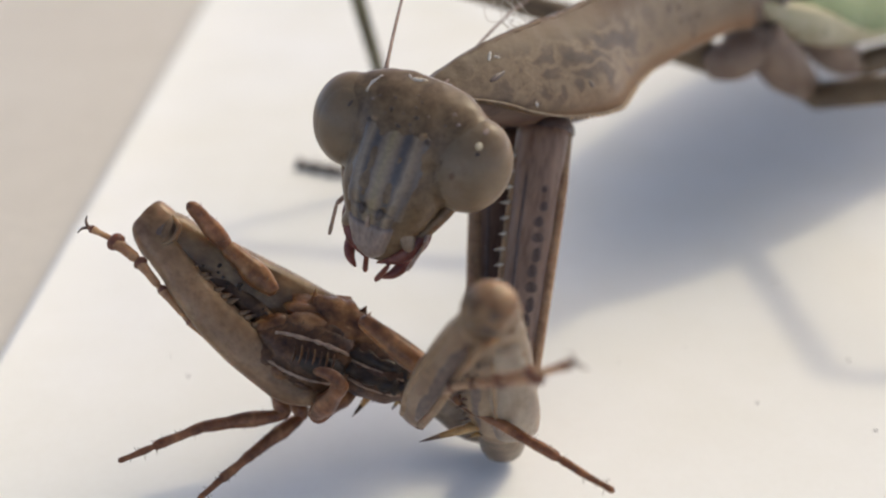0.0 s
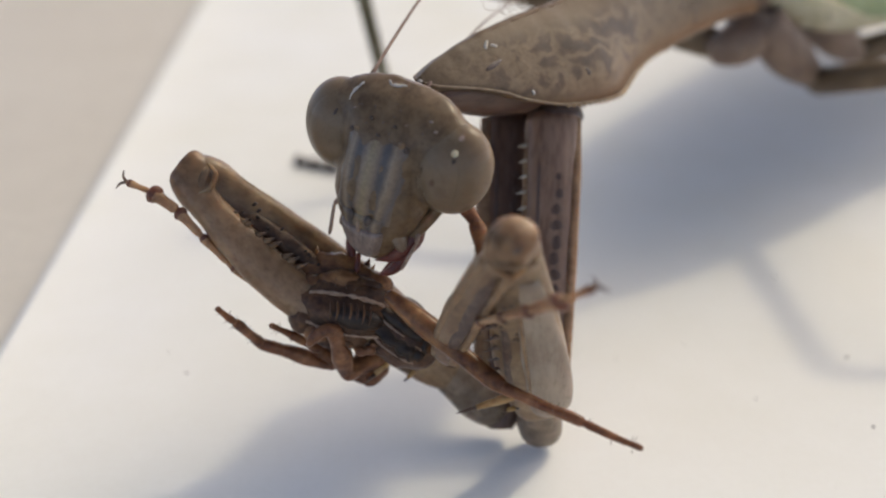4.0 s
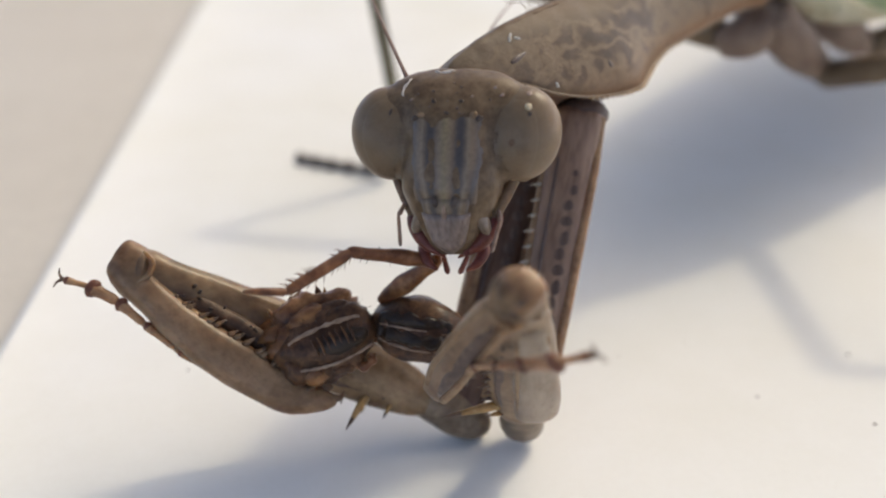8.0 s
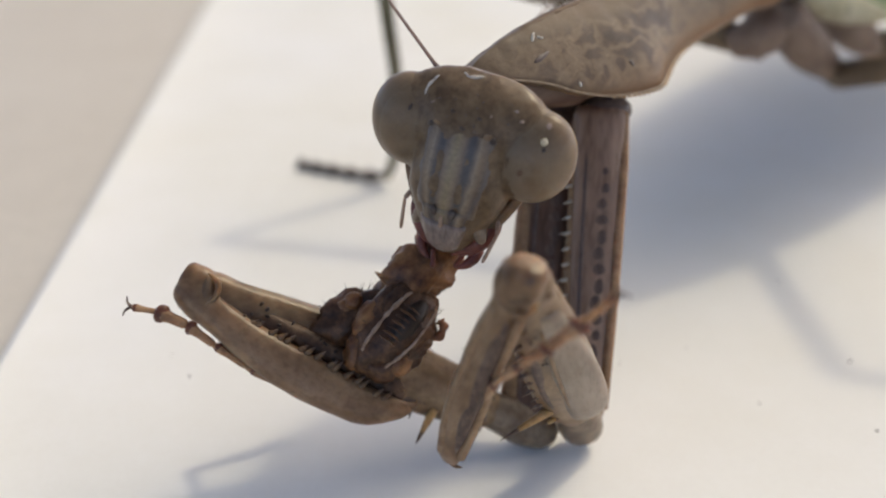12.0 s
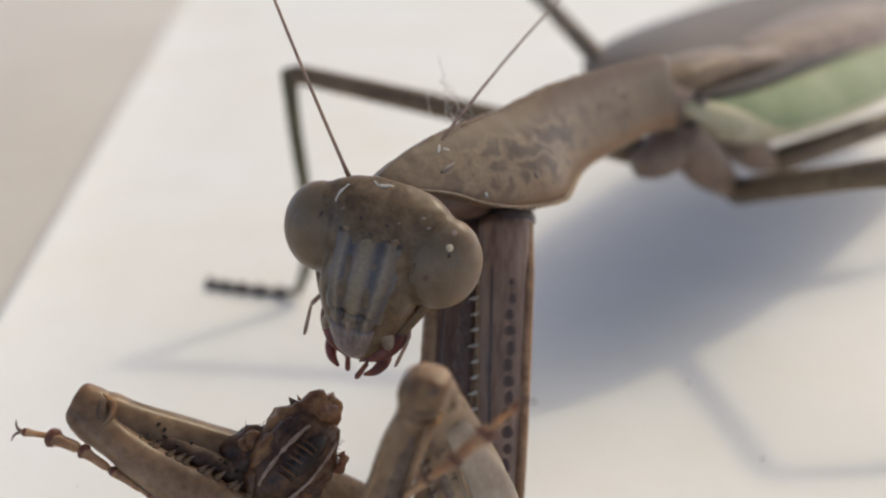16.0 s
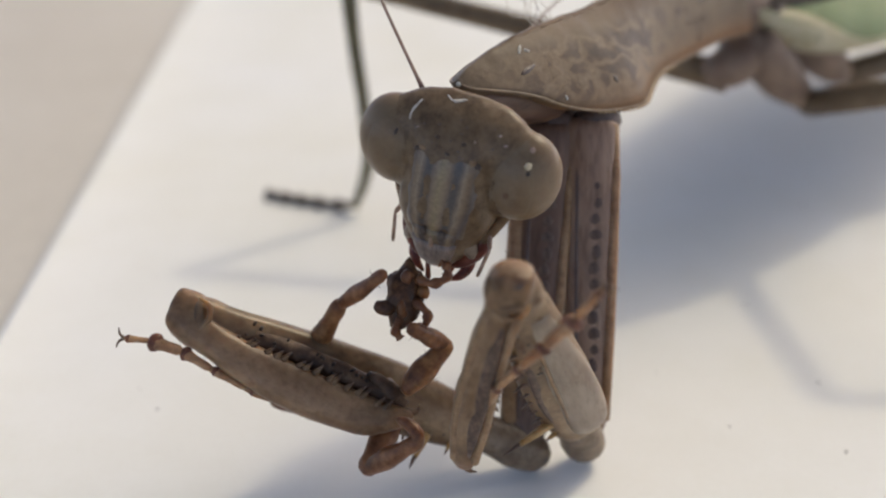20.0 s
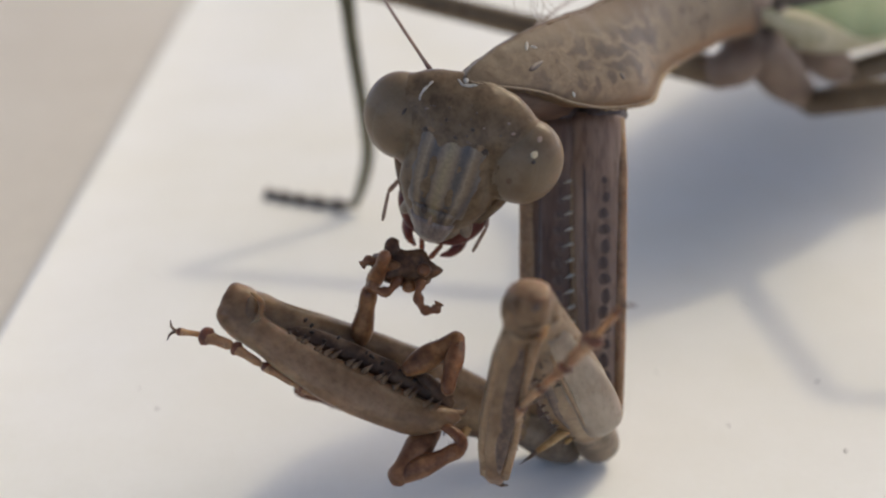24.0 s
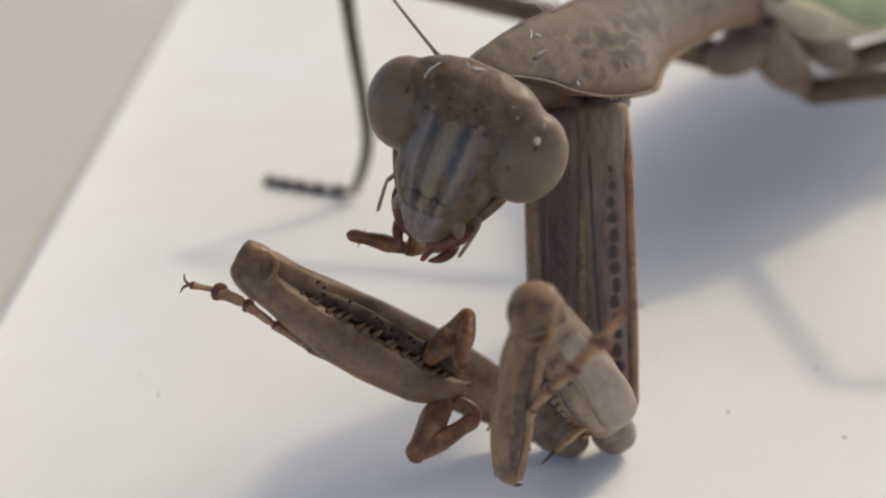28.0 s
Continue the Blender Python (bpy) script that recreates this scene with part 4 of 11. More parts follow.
def tibia(name, L, tarsus_pts, narrow=1.0, drop=1.0):
    bm = B()
    k = L / 8.1
    d = drop
    limb(bm, smooth_secs(((-0.56, 0.08, 0, 0.3, 0.24), (-0.5, 0.06, 0, 0.58 * min(1, narrow + 0.15), 0.42), (-0.26, 0.02, 0, 0.76 * min(1, narrow + 0.15), 0.54), (0.3, -0.1 * d, 0.02, 0.85 * min(1, narrow + 0.15), 0.58), (0.9 * k, -0.36 * d, 0.1, 0.74 * narrow, 0.58), (2.2 * k, -0.66 * d, 0.12, 0.78 * narrow, 0.55), (4.2 * k, -0.78 * d, 0.12, 0.9 * narrow, 0.55),
                          (6.2 * k, -0.72 * d, 0.1, 0.84 * narrow, 0.5), (7.3 * k, -0.5 * d, 0.06, 0.64 * narrow, 0.42), (7.9 * k, -0.2 * d, 0.03, 0.3, 0.26), (8.1 * k, -0.05, 0.03, 0.1, 0.1)), 4), 22, 0.85)
    roughen(bm, 0.06, 1.2)
    roughen(bm, 0.03, 3.4)
    t = part(name, bm, M_TIBIA, mantis, "smooth tan foreleg tibia with saw teeth")
    for i in range(16 if d > 0.6 else 12):
        x = (1.8 + i * 0.355) * k
        h = (0.15 + 0.013 * i) * (0.4 + 0.6 * d)
        y = 0.72 * narrow - (0.66 if d > 0.6 else 0.5) * d + 0.06 * math.sin((x - 1) * 0.6) - (0.04 if x > 6.3 * k else 0)
        bm = B()
        h *= 0.75 + 0.5 * ((i * 37) % 11) / 11
        x += 0.1 * math.sin(i * 2.3)
        spike(bm, (x - 0.04, y - 0.13, 0.35), (x + 0.13, y + h * 0.9, 0.41), 0.125, n=8)
        tooth = part("saw_tooth", bm, M_SAW, t, "tan saw tooth")
        bm = B()
        spike(bm, (x + 0.07, y + h * 0.38, 0.39), (x + 0.14, y + h * 0.95, 0.415), 0.065, n=6)
        part("tooth_tip", bm, M_TOOTH, tooth, "dark tooth tip")
    bm = B()
    tube(bm, curve_pts(((7.5 * k, -0.1, 0.1), (7.95 * k, 0.0, 0.1), (8.15 * k, 0.15, 0.1), (8.12 * k, 0.38, 0.1)), 4), [0.17, 0.16, 0.15, 0.14, 0.13, 0.12, 0.11, 0.09, 0.08, 0.06, 0.045, 0.03, 0.012], 9)
    part("tibial_claw", bm, M_STAIN_SHADE, t, "dark hooked claw")
    bm = B()
    ball(bm, (0.42, 0.16, 0.585), (0.15, 0.4, 0.06), 20, 14, 8, 0.25)
    joint = part("knee_joint", bm, M_KEEL, t, "brown joint slit")
    bm = B()
    tube(bm, curve_pts(((0.2, 0.62, 0.5), (0.62, 0.5, 0.58), (0.78, 0.1, 0.62), (0.62, -0.32, 0.6)), 4), [0.03, 0.06, 0.08, 0.09, 0.1, 0.1, 0.1, 0.1, 0.1, 0.09, 0.08, 0.06, 0.03], 9)
    part("lip", bm, M_TIBIA, joint, "raised lip round the joint slit")
    if d > 0.6:
        # dark strip that paints prey juice together with the teeth's shadow
        bm = B()
        tube(bm, curve_pts(((1.6 * k, 0.02, -0.02), (3.0 * k, 0.2, -0.16), (5.0 * k, 0.26, -0.16), (6.8 * k, 0.24, -0.08), (7.6 * k, 0.1, 0.0)), 5),
             [0.12, 0.2, 0.26, 0.3, 0.32, 0.33, 0.34, 0.34, 0.34, 0.35, 0.36, 0.37, 0.37, 0.37, 0.37, 0.37, 0.36, 0.34, 0.3, 0.22, 0.1], 12, 0.8)
        part("stain_shade", roughen(bm, 0.12, 2.6), M_STAIN_SHADE, t, "membrane behind the teeth, food stain and tooth shadow painted dark")
        rng = random.Random(77)
        bm = B()
        for i in range(26):
            x = rng.uniform(2.0, 7.4) * k
            ball(bm, (x, rng.uniform(0.1, 0.6), rng.uniform(0.1, 0.3)), (rng.uniform(0.04, 0.1), rng.uniform(0.03, 0.07), 0.06), rng.uniform(0, 90), 7, 5, 0.3)
        part("crumbs", bm, M_PREY_DARK, t, "dark food crumbs")["kind"] = "stuff"
        bm = B()
        ball(bm, (7.1 * k, 0.3, 0.12), (0.75, 0.34, 0.34), -12, 22, 14, 0.6)
        part("clot", bm, M_STAIN_SHADE, t, "dark wet clot of food at the claw")
    if d < 0.6:
        for side in (-1, 1):
            bm = B()
            tube(bm, curve_pts(((0.8 * k, side * 0.4, 0.45), (3.0 * k, side * 0.44 - 0.15, 0.5), (5.5 * k, side * 0.46 - 0.17, 0.44), (7.4 * k, side * 0.32 - 0.1, 0.32)), 4), 0.15, 9)
            part("rim", bm, M_COXA_EDGE, t, "paler orange-brown rim")
        # brown blotches and a dented rim on the knee
        for x, a, rx, ry, mat in ((-0.2, -48, 0.2, 0.26, M_KEEL), (0.25, 14, 0.17, 0.15, M_SPOT2), (0.55, -32, 0.3, 0.17, M_KEEL), (-0.32, 26, 0.12, 0.16, M_SPOT2), (0.1, -75, 0.32, 0.2, M_KEEL), (0.85, 30, 0.2, 0.12, M_SPOT2)):
            ca, sa = math.cos(radians(a)), math.sin(radians(a))
            bm = B()
            ball(bm, (0, 0, 0), (rx, ry, 0.05), 20, 16, 8, 0.6)
            for v in bm.verts:
                p = v.co.copy()
                v.co = Vector((x + p.x, 0.0, 0.0)) + Vector((0, sa, ca)) * ((0.655 - 0.12 * ca * ca) - 0.1 * max(0.0, -x) + p.z) + Vector((0, ca, -sa)) * p.y
            part("blotch", bm, mat, t, "brown blotch on the knee")
        bm = B()
        tube(bm, curve_pts(((1.2 * k, 0.02, 0.62), (3.0 * k, 0.0, 0.62), (5.5 * k, -0.02, 0.58), (7.2 * k, 0.0, 0.44)), 4), [0.1, 0.16, 0.2, 0.22, 0.23, 0.24, 0.24, 0.23, 0.21, 0.19, 0.16, 0.12, 0.06], 10, 0.4)
        part("dark_groove", bm, M_TOOTH, t, "dark lengthwise groove")
    tarsus(t, tarsus_pts)
    return t


tibia_a = tibia("foreleg_tibia", 8.0, ((4.6, -1.36, 0.05), (2.7, -1.4, 0.14), (1.45, -1.28, 0.25), (0.4, -1.15, 0.33), (-0.6, -1.24, 0.4), (-1.35, -1.48, 0.42)), 0.82)
tibia_b = tibia("foreleg_tibia", 8.0, ((4.4, 0.2, 0.5), (3.3, 0.35, 0.74), (2.1, 0.82, 0.92), (1.0, 1.32, 1.02), (-0.25, 1.85, 1.05), (-1.4, 2.3, 1.0)), 0.66, 0.3)

# thorax, wings and walking legs, about the waist, in the directions of the place
AX, NR = Vector((0.66, 0.75, -0.02)), Vector((0.75, -0.66, 0))
UPZ = Vector((0, 0, 1))


def body_at(s, n, z):
    return AX * s + NR * n + UPZ * z


def body_loft(secs, n=18):
    bm = B()
    rings(bm, [oval(body_at(s, o, z), NR * w, UPZ * h, n, 0.9) for s, o, z, w, h in smooth_secs(secs, 4)])
    return bm


thorax = part("thorax", roughen(body_loft(((-0.6, 0, -0.1, 0.9, 0.9), (0.4, 0, -0.3, 1.35, 1.25), (2.5, 0, -0.9, 1.7, 1.5), (5.5, 0, -1.0, 1.9, 1.7), (9, 0, -0.8, 2.1, 1.9), (11, 0, -0.4, 2.0, 1.8))), 0.1, 0.7),
              M_THORAX, mantis, "mauve-brown thorax behind the narrow waist")
part("abdomen", body_loft(((10, 0, -0.5, 2.0, 1.8), (16, 0, -0.6, 2.7, 2.3), (26, 0, -0.8, 3.4, 2.6), (36, 0, -1.0, 3.0, 2.2), (44, 0, -1.2, 1.2, 0.9))), M_THORAX, thorax, "plump brown abdomen")


def wing_strip(name, rows, mat, label, thick=0.12):
    """A thin curved sheet: each row gives s and a chain of (n, z) across the wing."""
    bm = B()
    top = [[bm.verts.new(body_at(s, n, z)) for n, z in chain] for s, chain in rows]
    low = [[bm.verts.new(body_at(s, n - thick * 0.5, z - thick)) for n, z in chain] for s, chain in rows]
    w = len(top[0])
    for j in range(len(top) - 1):
        for i in range(w - 1):
            bm.faces.new((top[j][i], top[j][i + 1], top[j + 1][i + 1], top[j + 1][i]))
            bm.faces.new((low[j][i], low[j + 1][i], low[j + 1][i + 1], low[j][i + 1]))
        bm.faces.new((top[j][0], top[j + 1][0], low[j + 1][0], low[j][0]))
        bm.faces.new((top[j][-1], low[j][-1], low[j + 1][-1], top[j + 1][-1]))
    for r, q in ((top[0], low[0]), (top[-1], low[-1])):
        for i in range(w - 1):
            bm.faces.new((r[i], q[i], q[i + 1], r[i + 1]))
    return part(name, bm, mat, thorax, label)


rows_green, rows_cream, rows_brown = [], [], []
for s in np.linspace(-0.1, 50, 56):
    fade = 1.0 if s < 34 else max(0.15, 1 - ((s - 34) / 17) ** 2)
    n0 = (1.1 + 1.4 * (1 - math.exp(-max(s, 0) / 2.2)) + 0.018 * s) * fade
    drop = 0.12 + 2.38 * (1 - math.exp(-(s + 0.1) / 1.5))
    n1 = (0.95 + 4.6 * (1 - math.exp(-(s + 0.1) / 6.5))) * fade
    n1, z1 = max(n1, n0 + 0.02), -drop * fade
    ease = min(1.0, max(0.0, (s - 0.8) / 6.5))
    cut = 0.02 + 0.86 * ease * ease * (3 - 2 * ease)
    mix = lambda k: (n0 + (n1 - n0) * k + 0.45 * math.sin(math.pi * k) * min(1.0, drop / 2.0) * fade, z1 * k)
    rows_green.append((s, [mix(cut * i / 6) for i in range(7)]))
    rows_cream.append((s, [mix(cut + (1 - cut) * i / 4) for i in range(5)]))
    far = (2.6 + 6.6 * (1 - math.exp(-max(s, 0) / 5.0)) + 0.09 * max(s, 0)) * fade
    rows_brown.append((s + 0.3, [(-far + (n0 + 0.15 + far) * i / 14, 0.04 + (0.6 + 1.0 * (1 - math.exp(-max(s, 0) / 3.0))) * fade * math.sin(math.pi * i / 14) ** 0.7) for i in range(15)]))
wing_strip("green_forewing", rows_green, M_WING, "pale green side field of the forewing")
wing_strip("cream_wing_edge", rows_cream, M_CREAM, "cream leading edge of the forewing")
wing_strip("brown_forewing", [(s, c[:12]) for s, c in rows_brown], M_BROWNWING, "brown folded forewing over the back")
# strip coloured dark for the shadow at the fold's edge
wing_strip("shaded_wing_fold", [(s, c[11:]) for s, c in rows_brown], M_FOLD_SHADE, "fold of the forewing with its edge shadow painted dark brown")
part("scutum", roughen(body_loft(((0.1, 0.0, 0.5, 0.8, 0.6), (1.5, 0.05, 0.85, 1.35, 0.75), (4.0, 0.35, 1.05, 1.5, 0.75), (7.0, 0.9, 1.05, 1.2, 0.6), (10.5, 1.5, 0.8, 0.5, 0.4))), 0.08, 1.2), M_PRON, thorax, "marbled tan plate behind the waist")
bm = B()
tube(bm, [body_at(s, 1.75, 0.0) for s in (0.4, 0.8, 1.2)], 0.12, 8)
part("wing_vein", bm, M_SPOT2, thorax, "dark lengthwise wing vein")
bm = B()
for s, n, z in ((1.6, 1.95, -0.45), (2.9, 2.95, -1.0)):
    ball(bm, body_at(s, n + 0.1, z - 0.5), (0.07, 0.07, 0.12), 0, 8, 6)
part("wing_flecks", bm, M_SPOT, thorax, "two dark flecks")


def stick_leg(parent, pts, radii, mat, names, label=""):
    for (a, b), r, nm in zip(zip(pts, pts[1:]), radii, names):
        a, b = Vector(a), Vector(b)
        bm = B()
        tube(bm, [a, a.lerp(b, 0.06), a.lerp(b, 0.3), a.lerp(b, 0.7), a.lerp(b, 0.95), b], [r * 0.7, r * 1.15, r * 1.1, r, r * 1.05, r * 0.6], 12)
        part(nm, bm, mat, parent, label)


NAMES = ("leg_femur", "leg_tibia", "leg_tarsus")
for pts in (((0.9, -0.4, -1.5), (2.8, 0.9, -3.6), (5.0, 3.0, -5.5)), ((4.6, 4.2, -2.2), (6.6, 5.4, -4.0), (8.3, 6.6, -5.3)), ((0.9, 0.2, -1.6), (0.1, -0.4, -2.6), (-1.3, -0.5, -3.2))):
    bm = B()
    tube(bm, curve_pts(pts, 4), [1.0, 1.1, 1.15, 1.15, 1.1, 1.0, 0.9, 0.75, 0.5], 14)
    part("leg_coxa", roughen(bm, 0.08, 1.0), M_THORAX, thorax, "pinkish-brown leg coxa")
stick_leg(thorax, ((4.9, 3.1, -5.75), (8.4, -7.4, -1.5), (13.6, -13.2, -11.6), (16.5, -14.5, -11.9)), (0.62, 0.36, 0.2), M_WALKLEG, NAMES, "straight brown walking leg")
stick_leg(thorax, ((8.2, 6.6, -5.3), (19.5, 11.5, -3.7), (31, 12, -11.4), (35, 12, -11.8)), (0.68, 0.34, 0.2), M_WALKLEG, NAMES, "straight brown walking leg")
stick_leg(thorax, ((-0.4, 4.4, -0.6), (-3.7, 25.5, 3.6), (11, 40, -11.3), (13, 44, -11.8)), (0.5, 0.32, 0.2), M_WALKLEG, NAMES, "straight brown walking leg")
bm = B()
tube(bm, curve_pts(((1.2, 1.4, -1.0), (0.2, 3.2, -0.8), (-0.5, 4.8, -0.4)), 4), [0.9, 1.0, 1.0, 0.95, 0.9, 0.85, 0.8, 0.7, 0.5], 14)
part("leg_coxa", bm, M_THORAX, thorax, "pinkish-brown leg coxa")

# far middle leg, standing on the paper
bm = B()
tube(bm, curve_pts(((-0.1, 0, 0), (1.2, -0.5, 0), (3.0, -0.85, 0), (5.5, -0.65, 0), (9.0, -0.22, 0), (11.6, 0, 0), (12.26, 0, 0)), 4),
     [0.2, 0.24, 0.26, 0.28, 0.3, 0.32, 0.33, 0.34, 0.34, 0.34, 0.34, 0.34, 0.34, 0.34, 0.35, 0.35, 0.36, 0.37, 0.38, 0.4, 0.42, 0.44, 0.44, 0.4, 0.24], 12)
far_tibia = part("leg_tibia", bm, M_GREENLEG, mantis, "slim olive-green leg tibia")
bm = B()
tube(bm, [(0, 0, 0), (0.5, 0, 0), (8, 0, 0), (16, 0, 0), (19.42, 0, 0)], [0.35, 0.5, 0.58, 0.68, 0.78], 12)
far_femur = part("leg_femur", bm, M_WALKLEG, mantis, "slim olive-brown leg femur")
FOOT = ((-3.2, 55.6, 0.45), (-4.4, 56.1, 0.32), (-5.5, 56.6, 0.28), (-6.5, 57.0, 0.28), (-7.4, 57.45, 0.25), (-8.3, 57.9, 0.25))
for a, b in zip(FOOT, FOOT[1:]):
    a, b = Vector(a) - Vector((4, 34, 0)), Vector(b) - Vector((4, 34, 0))
    bm = B()
    tube(bm, [a, a.lerp(b, 0.15), a.lerp(b, 0.5), a.lerp(b, 0.85), b], [0.12, 0.2, 0.24, 0.42, 0.2], 10)
    part("leg_tarsus", bm, M_SPOT, mantis, "dark foot resting on the paper")

# ---- the cricket that is eaten ----
prey = new("captured_cricket")
prey.location = (0, 31 * MM, 0)
tagged(prey, "half-eaten dark brown striped cricket held in the mantis forelegs", "cricket")


def stripe(parent, pts, r, mat, label, name="stripe"):
    bm = B()
    tube(bm, curve_pts(pts, 6), r, 8, 0.5)
    roughen(bm, r * 0.9, 5.0)
    return part(name, bm, mat, parent, label)


def on_oval(rx, ry, rz, x, y, lift=0.0):
    return (x, y, rz * math.sqrt(max(0.02, 1 - (x / rx) ** 2 - (y / ry) ** 2)) + lift)


bm = ball(B(), (0, 0, 0), (1.6, 1.08, 1.0), 0, 28, 18, 0.08)
abdomen = part("abdomen", bm, M_PREY, prey, "dark brown oval abdomen with black bands")
for y, mat, lab, r in ((0.3, M_PREY_DARK, "black band", 0.2), (0.03, M_PREY_LINE, "pale line", 0.04), (-0.27, M_PREY_DARK, "black band", 0.2), (-0.62, M_PREY_LINE, "pale line", 0.05)):
    stripe(abdomen, [on_oval(1.6, 1.08, 1.0, x, y * (1 - 0.18 * x * x), 0.0) for x in (-1.25, -0.7, 0, 0.7, 1.1)], r, mat, lab)
bm = ball(B(), (-0.1, 0, 0), (1.75, 1.2, 1.0), 0, 36, 24, 0.14)
prey_thorax = part("thorax", bm, M_PREY, prey, "mottled brown thorax with pale stripes")
bm = ball(B(), (0.3, -0.12, 0.46), (1.05, 0.52, 0.6), -6, 24, 16, 0.14)
part("dark_plate", bm, M_PREY_DARK, prey_thorax, "glossy black side plate")
for y, r in ((0.55, 0.055), (-0.7, 0.05)):
    stripe(prey_thorax, [on_oval(1.75, 1.25, 1.05, x, y * (1 - 0.16 * (x - 0.2) ** 2) - 0.06 * x, 0.06) for x in (-1.1, -0.6, -0.1, 0.4, 0.9, 1.35)], r, M_PREY_LINE, "pale line")
for k in range(7):
    x = -0.35 + k * 0.21
    bm = B()
    tube(bm, curve_pts(((x, 0.3, 0.98), (x + 0.05, 0.0, 1.06), (x + 0.02, -0.3, 1.0)), 3), [0.02, 0.035, 0.04, 0.04, 0.035, 0.03, 0.015], 6)
    part("rib", bm, M_PREY_TAN if k % 2 else M_PREY, prey_thorax, "thin brown rib")
rng = random.Random(12)
for x, y, z, rx, ry, mat in ((-1.25, 0.55, 0.2, 0.7, 0.5, M_PREY_TAN), (-0.3, 0.85, 0.25, 0.75, 0.45, M_PREY_TAN), (0.6, 0.8, 0.2, 0.6, 0.4, M_PREY), (-1.3, -0.4, 0.3, 0.55, 0.45, M_PREY), (-0.7, -0.85, 0.3, 0.5, 0.35, M_PREY_TAN), (0.1, -1.0, 0.25, 0.5, 0.3, M_PREY)):
    bm = ball(B(), (x * 0.94, y * 0.94, z), (rx * 1.05, ry, 0.44), rng.uniform(-30, 30), 20, 14, 0.34)
    part("plate", bm, mat, prey_thorax, "rounded brown body plate")
bm = B()
for k in range(150):
    a, b = rng.uniform(0, 2 * math.pi), rng.uniform(-0.3, 1.0)
    c = Vector((1.7 * math.cos(a) * math.cos(b) - 0.1, 1.18 * math.sin(a) * math.cos(b), 0.95 * math.sin(b)))
    spike(bm, c, c * 1.0 + c.normalized() * rng.uniform(0.15, 0.35) + Vector((rng.uniform(-0.1, 0.1), rng.uniform(-0.1, 0.1), 0)), 0.013, n=4)
part("bristles", bm, M_HAIR, prey_thorax, "fine body hairs")["kind"] = "stuff"
bm = ball(B(), (0, 0, 0), (1.7, 0.9, 0.8), 0, 34, 22, 0.34)
collar = part("collar", bm, M_PREY_TAN, prey, "ragged tan chunk of body wall")
for k in range(7):
    bm = B()
    a = rng.uniform(-1.0, 1.0)
    spike(bm, (a * 0.9, 0.35, rng.uniform(-0.3, 0.3)), (a * 1.1, 0.8 + rng.uniform(0, 0.25), rng.uniform(-0.3, 0.3)), rng.uniform(0.15, 0.28), n=6)
    part("torn_edge", bm, M_PREY_TAN if k % 2 else M_PREY, collar, "jagged torn edge")
bm = ball(B(), (0, 0, 0), (1.55, 0.78, 0.6), 0, 34, 22, 0.3)
flap = part("body_wall", bm, M_PREY, prey, "torn reddish-brown flap of body wall")
for k in range(5):
    bm = ball(B(), (rng.uniform(-1.1, 1.0), rng.uniform(-0.45, 0.5), rng.uniform(0.25, 0.45)), (rng.uniform(0.3, 0.6), rng.uniform(0.18, 0.32), 0.25), rng.uniform(-40, 40), 16, 10, 0.35)
    part("plate", bm, M_PREY_TAN if k % 2 else M_PREY, flap, "rounded brown body plate")
bm = B()
for k in range(80):
    a = rng.uniform(0, 2 * math.pi)
    c = Vector((1.5 * math.cos(a), 0.75 * math.sin(a), rng.uniform(-0.1, 0.3)))
    spike(bm, c * 0.95, c + c.normalized() * rng.uniform(0.12, 0.38) + Vector((rng.uniform(-0.1, 0.1), rng.uniform(-0.1, 0.1), 0.05)), 0.013, n=4)
part("bristles", bm, M_HAIR, flap, "fine body hairs")["kind"] = "stuff"
bm = ball(B(), (0, 0, 0), (0.66, 0.6, 0.52), 0, 22, 16, 0.16)
prey_head = part("prey_head", bm, M_PREY_YELLOW, prey, "rounded yellow-brown cricket head")
bm = ball(B(), (0, 0, 0), (1.15, 0.58, 0.52), 0, 30, 20, 0.34)
remnant = part("remnant", bm, M_PREY, prey, "dark chewed lump of the body")
for k in range(6):
    bm = B()
    ball(bm, (rng.uniform(-0.8, 0.8), rng.uniform(-0.6, 0.6), rng.uniform(0.1, 0.5)), (rng.uniform(0.2, 0.5), rng.uniform(0.12, 0.25), 0.2), rng.uniform(0, 180), 12, 8, 0.4)
    part("shred", bm, rng.choice((M_PREY_TAN, M_PREY, M_PREY_LEG)), remnant, "torn brown shred")


for pts in (((0.5, -0.3, 0.3), (0.45, -0.8, 0.45), (0.7, -1.2, 0.5), (1.05, -1.15, 0.5), (1.15, -0.95, 0.45)), ((-0.8, 0.0, 0.2), (-1.2, 0.1, 0.35), (-1.45, -0.1, 0.3)), ((-0.2, -0.3, 0.3), (-0.5, -0.8, 0.5), (-0.95, -0.75, 0.5), (-1.0, -0.3, 0.4))):
    bm = B()
    line = curve_pts(pts, 5)
    tube(bm, line, [0.15 + 0.04 * math.sin(1.3 * i) for i in range(len(line))], 9)
    part("curled_leg", bm, M_PREY_LEG, remnant, "small curled leg joint")


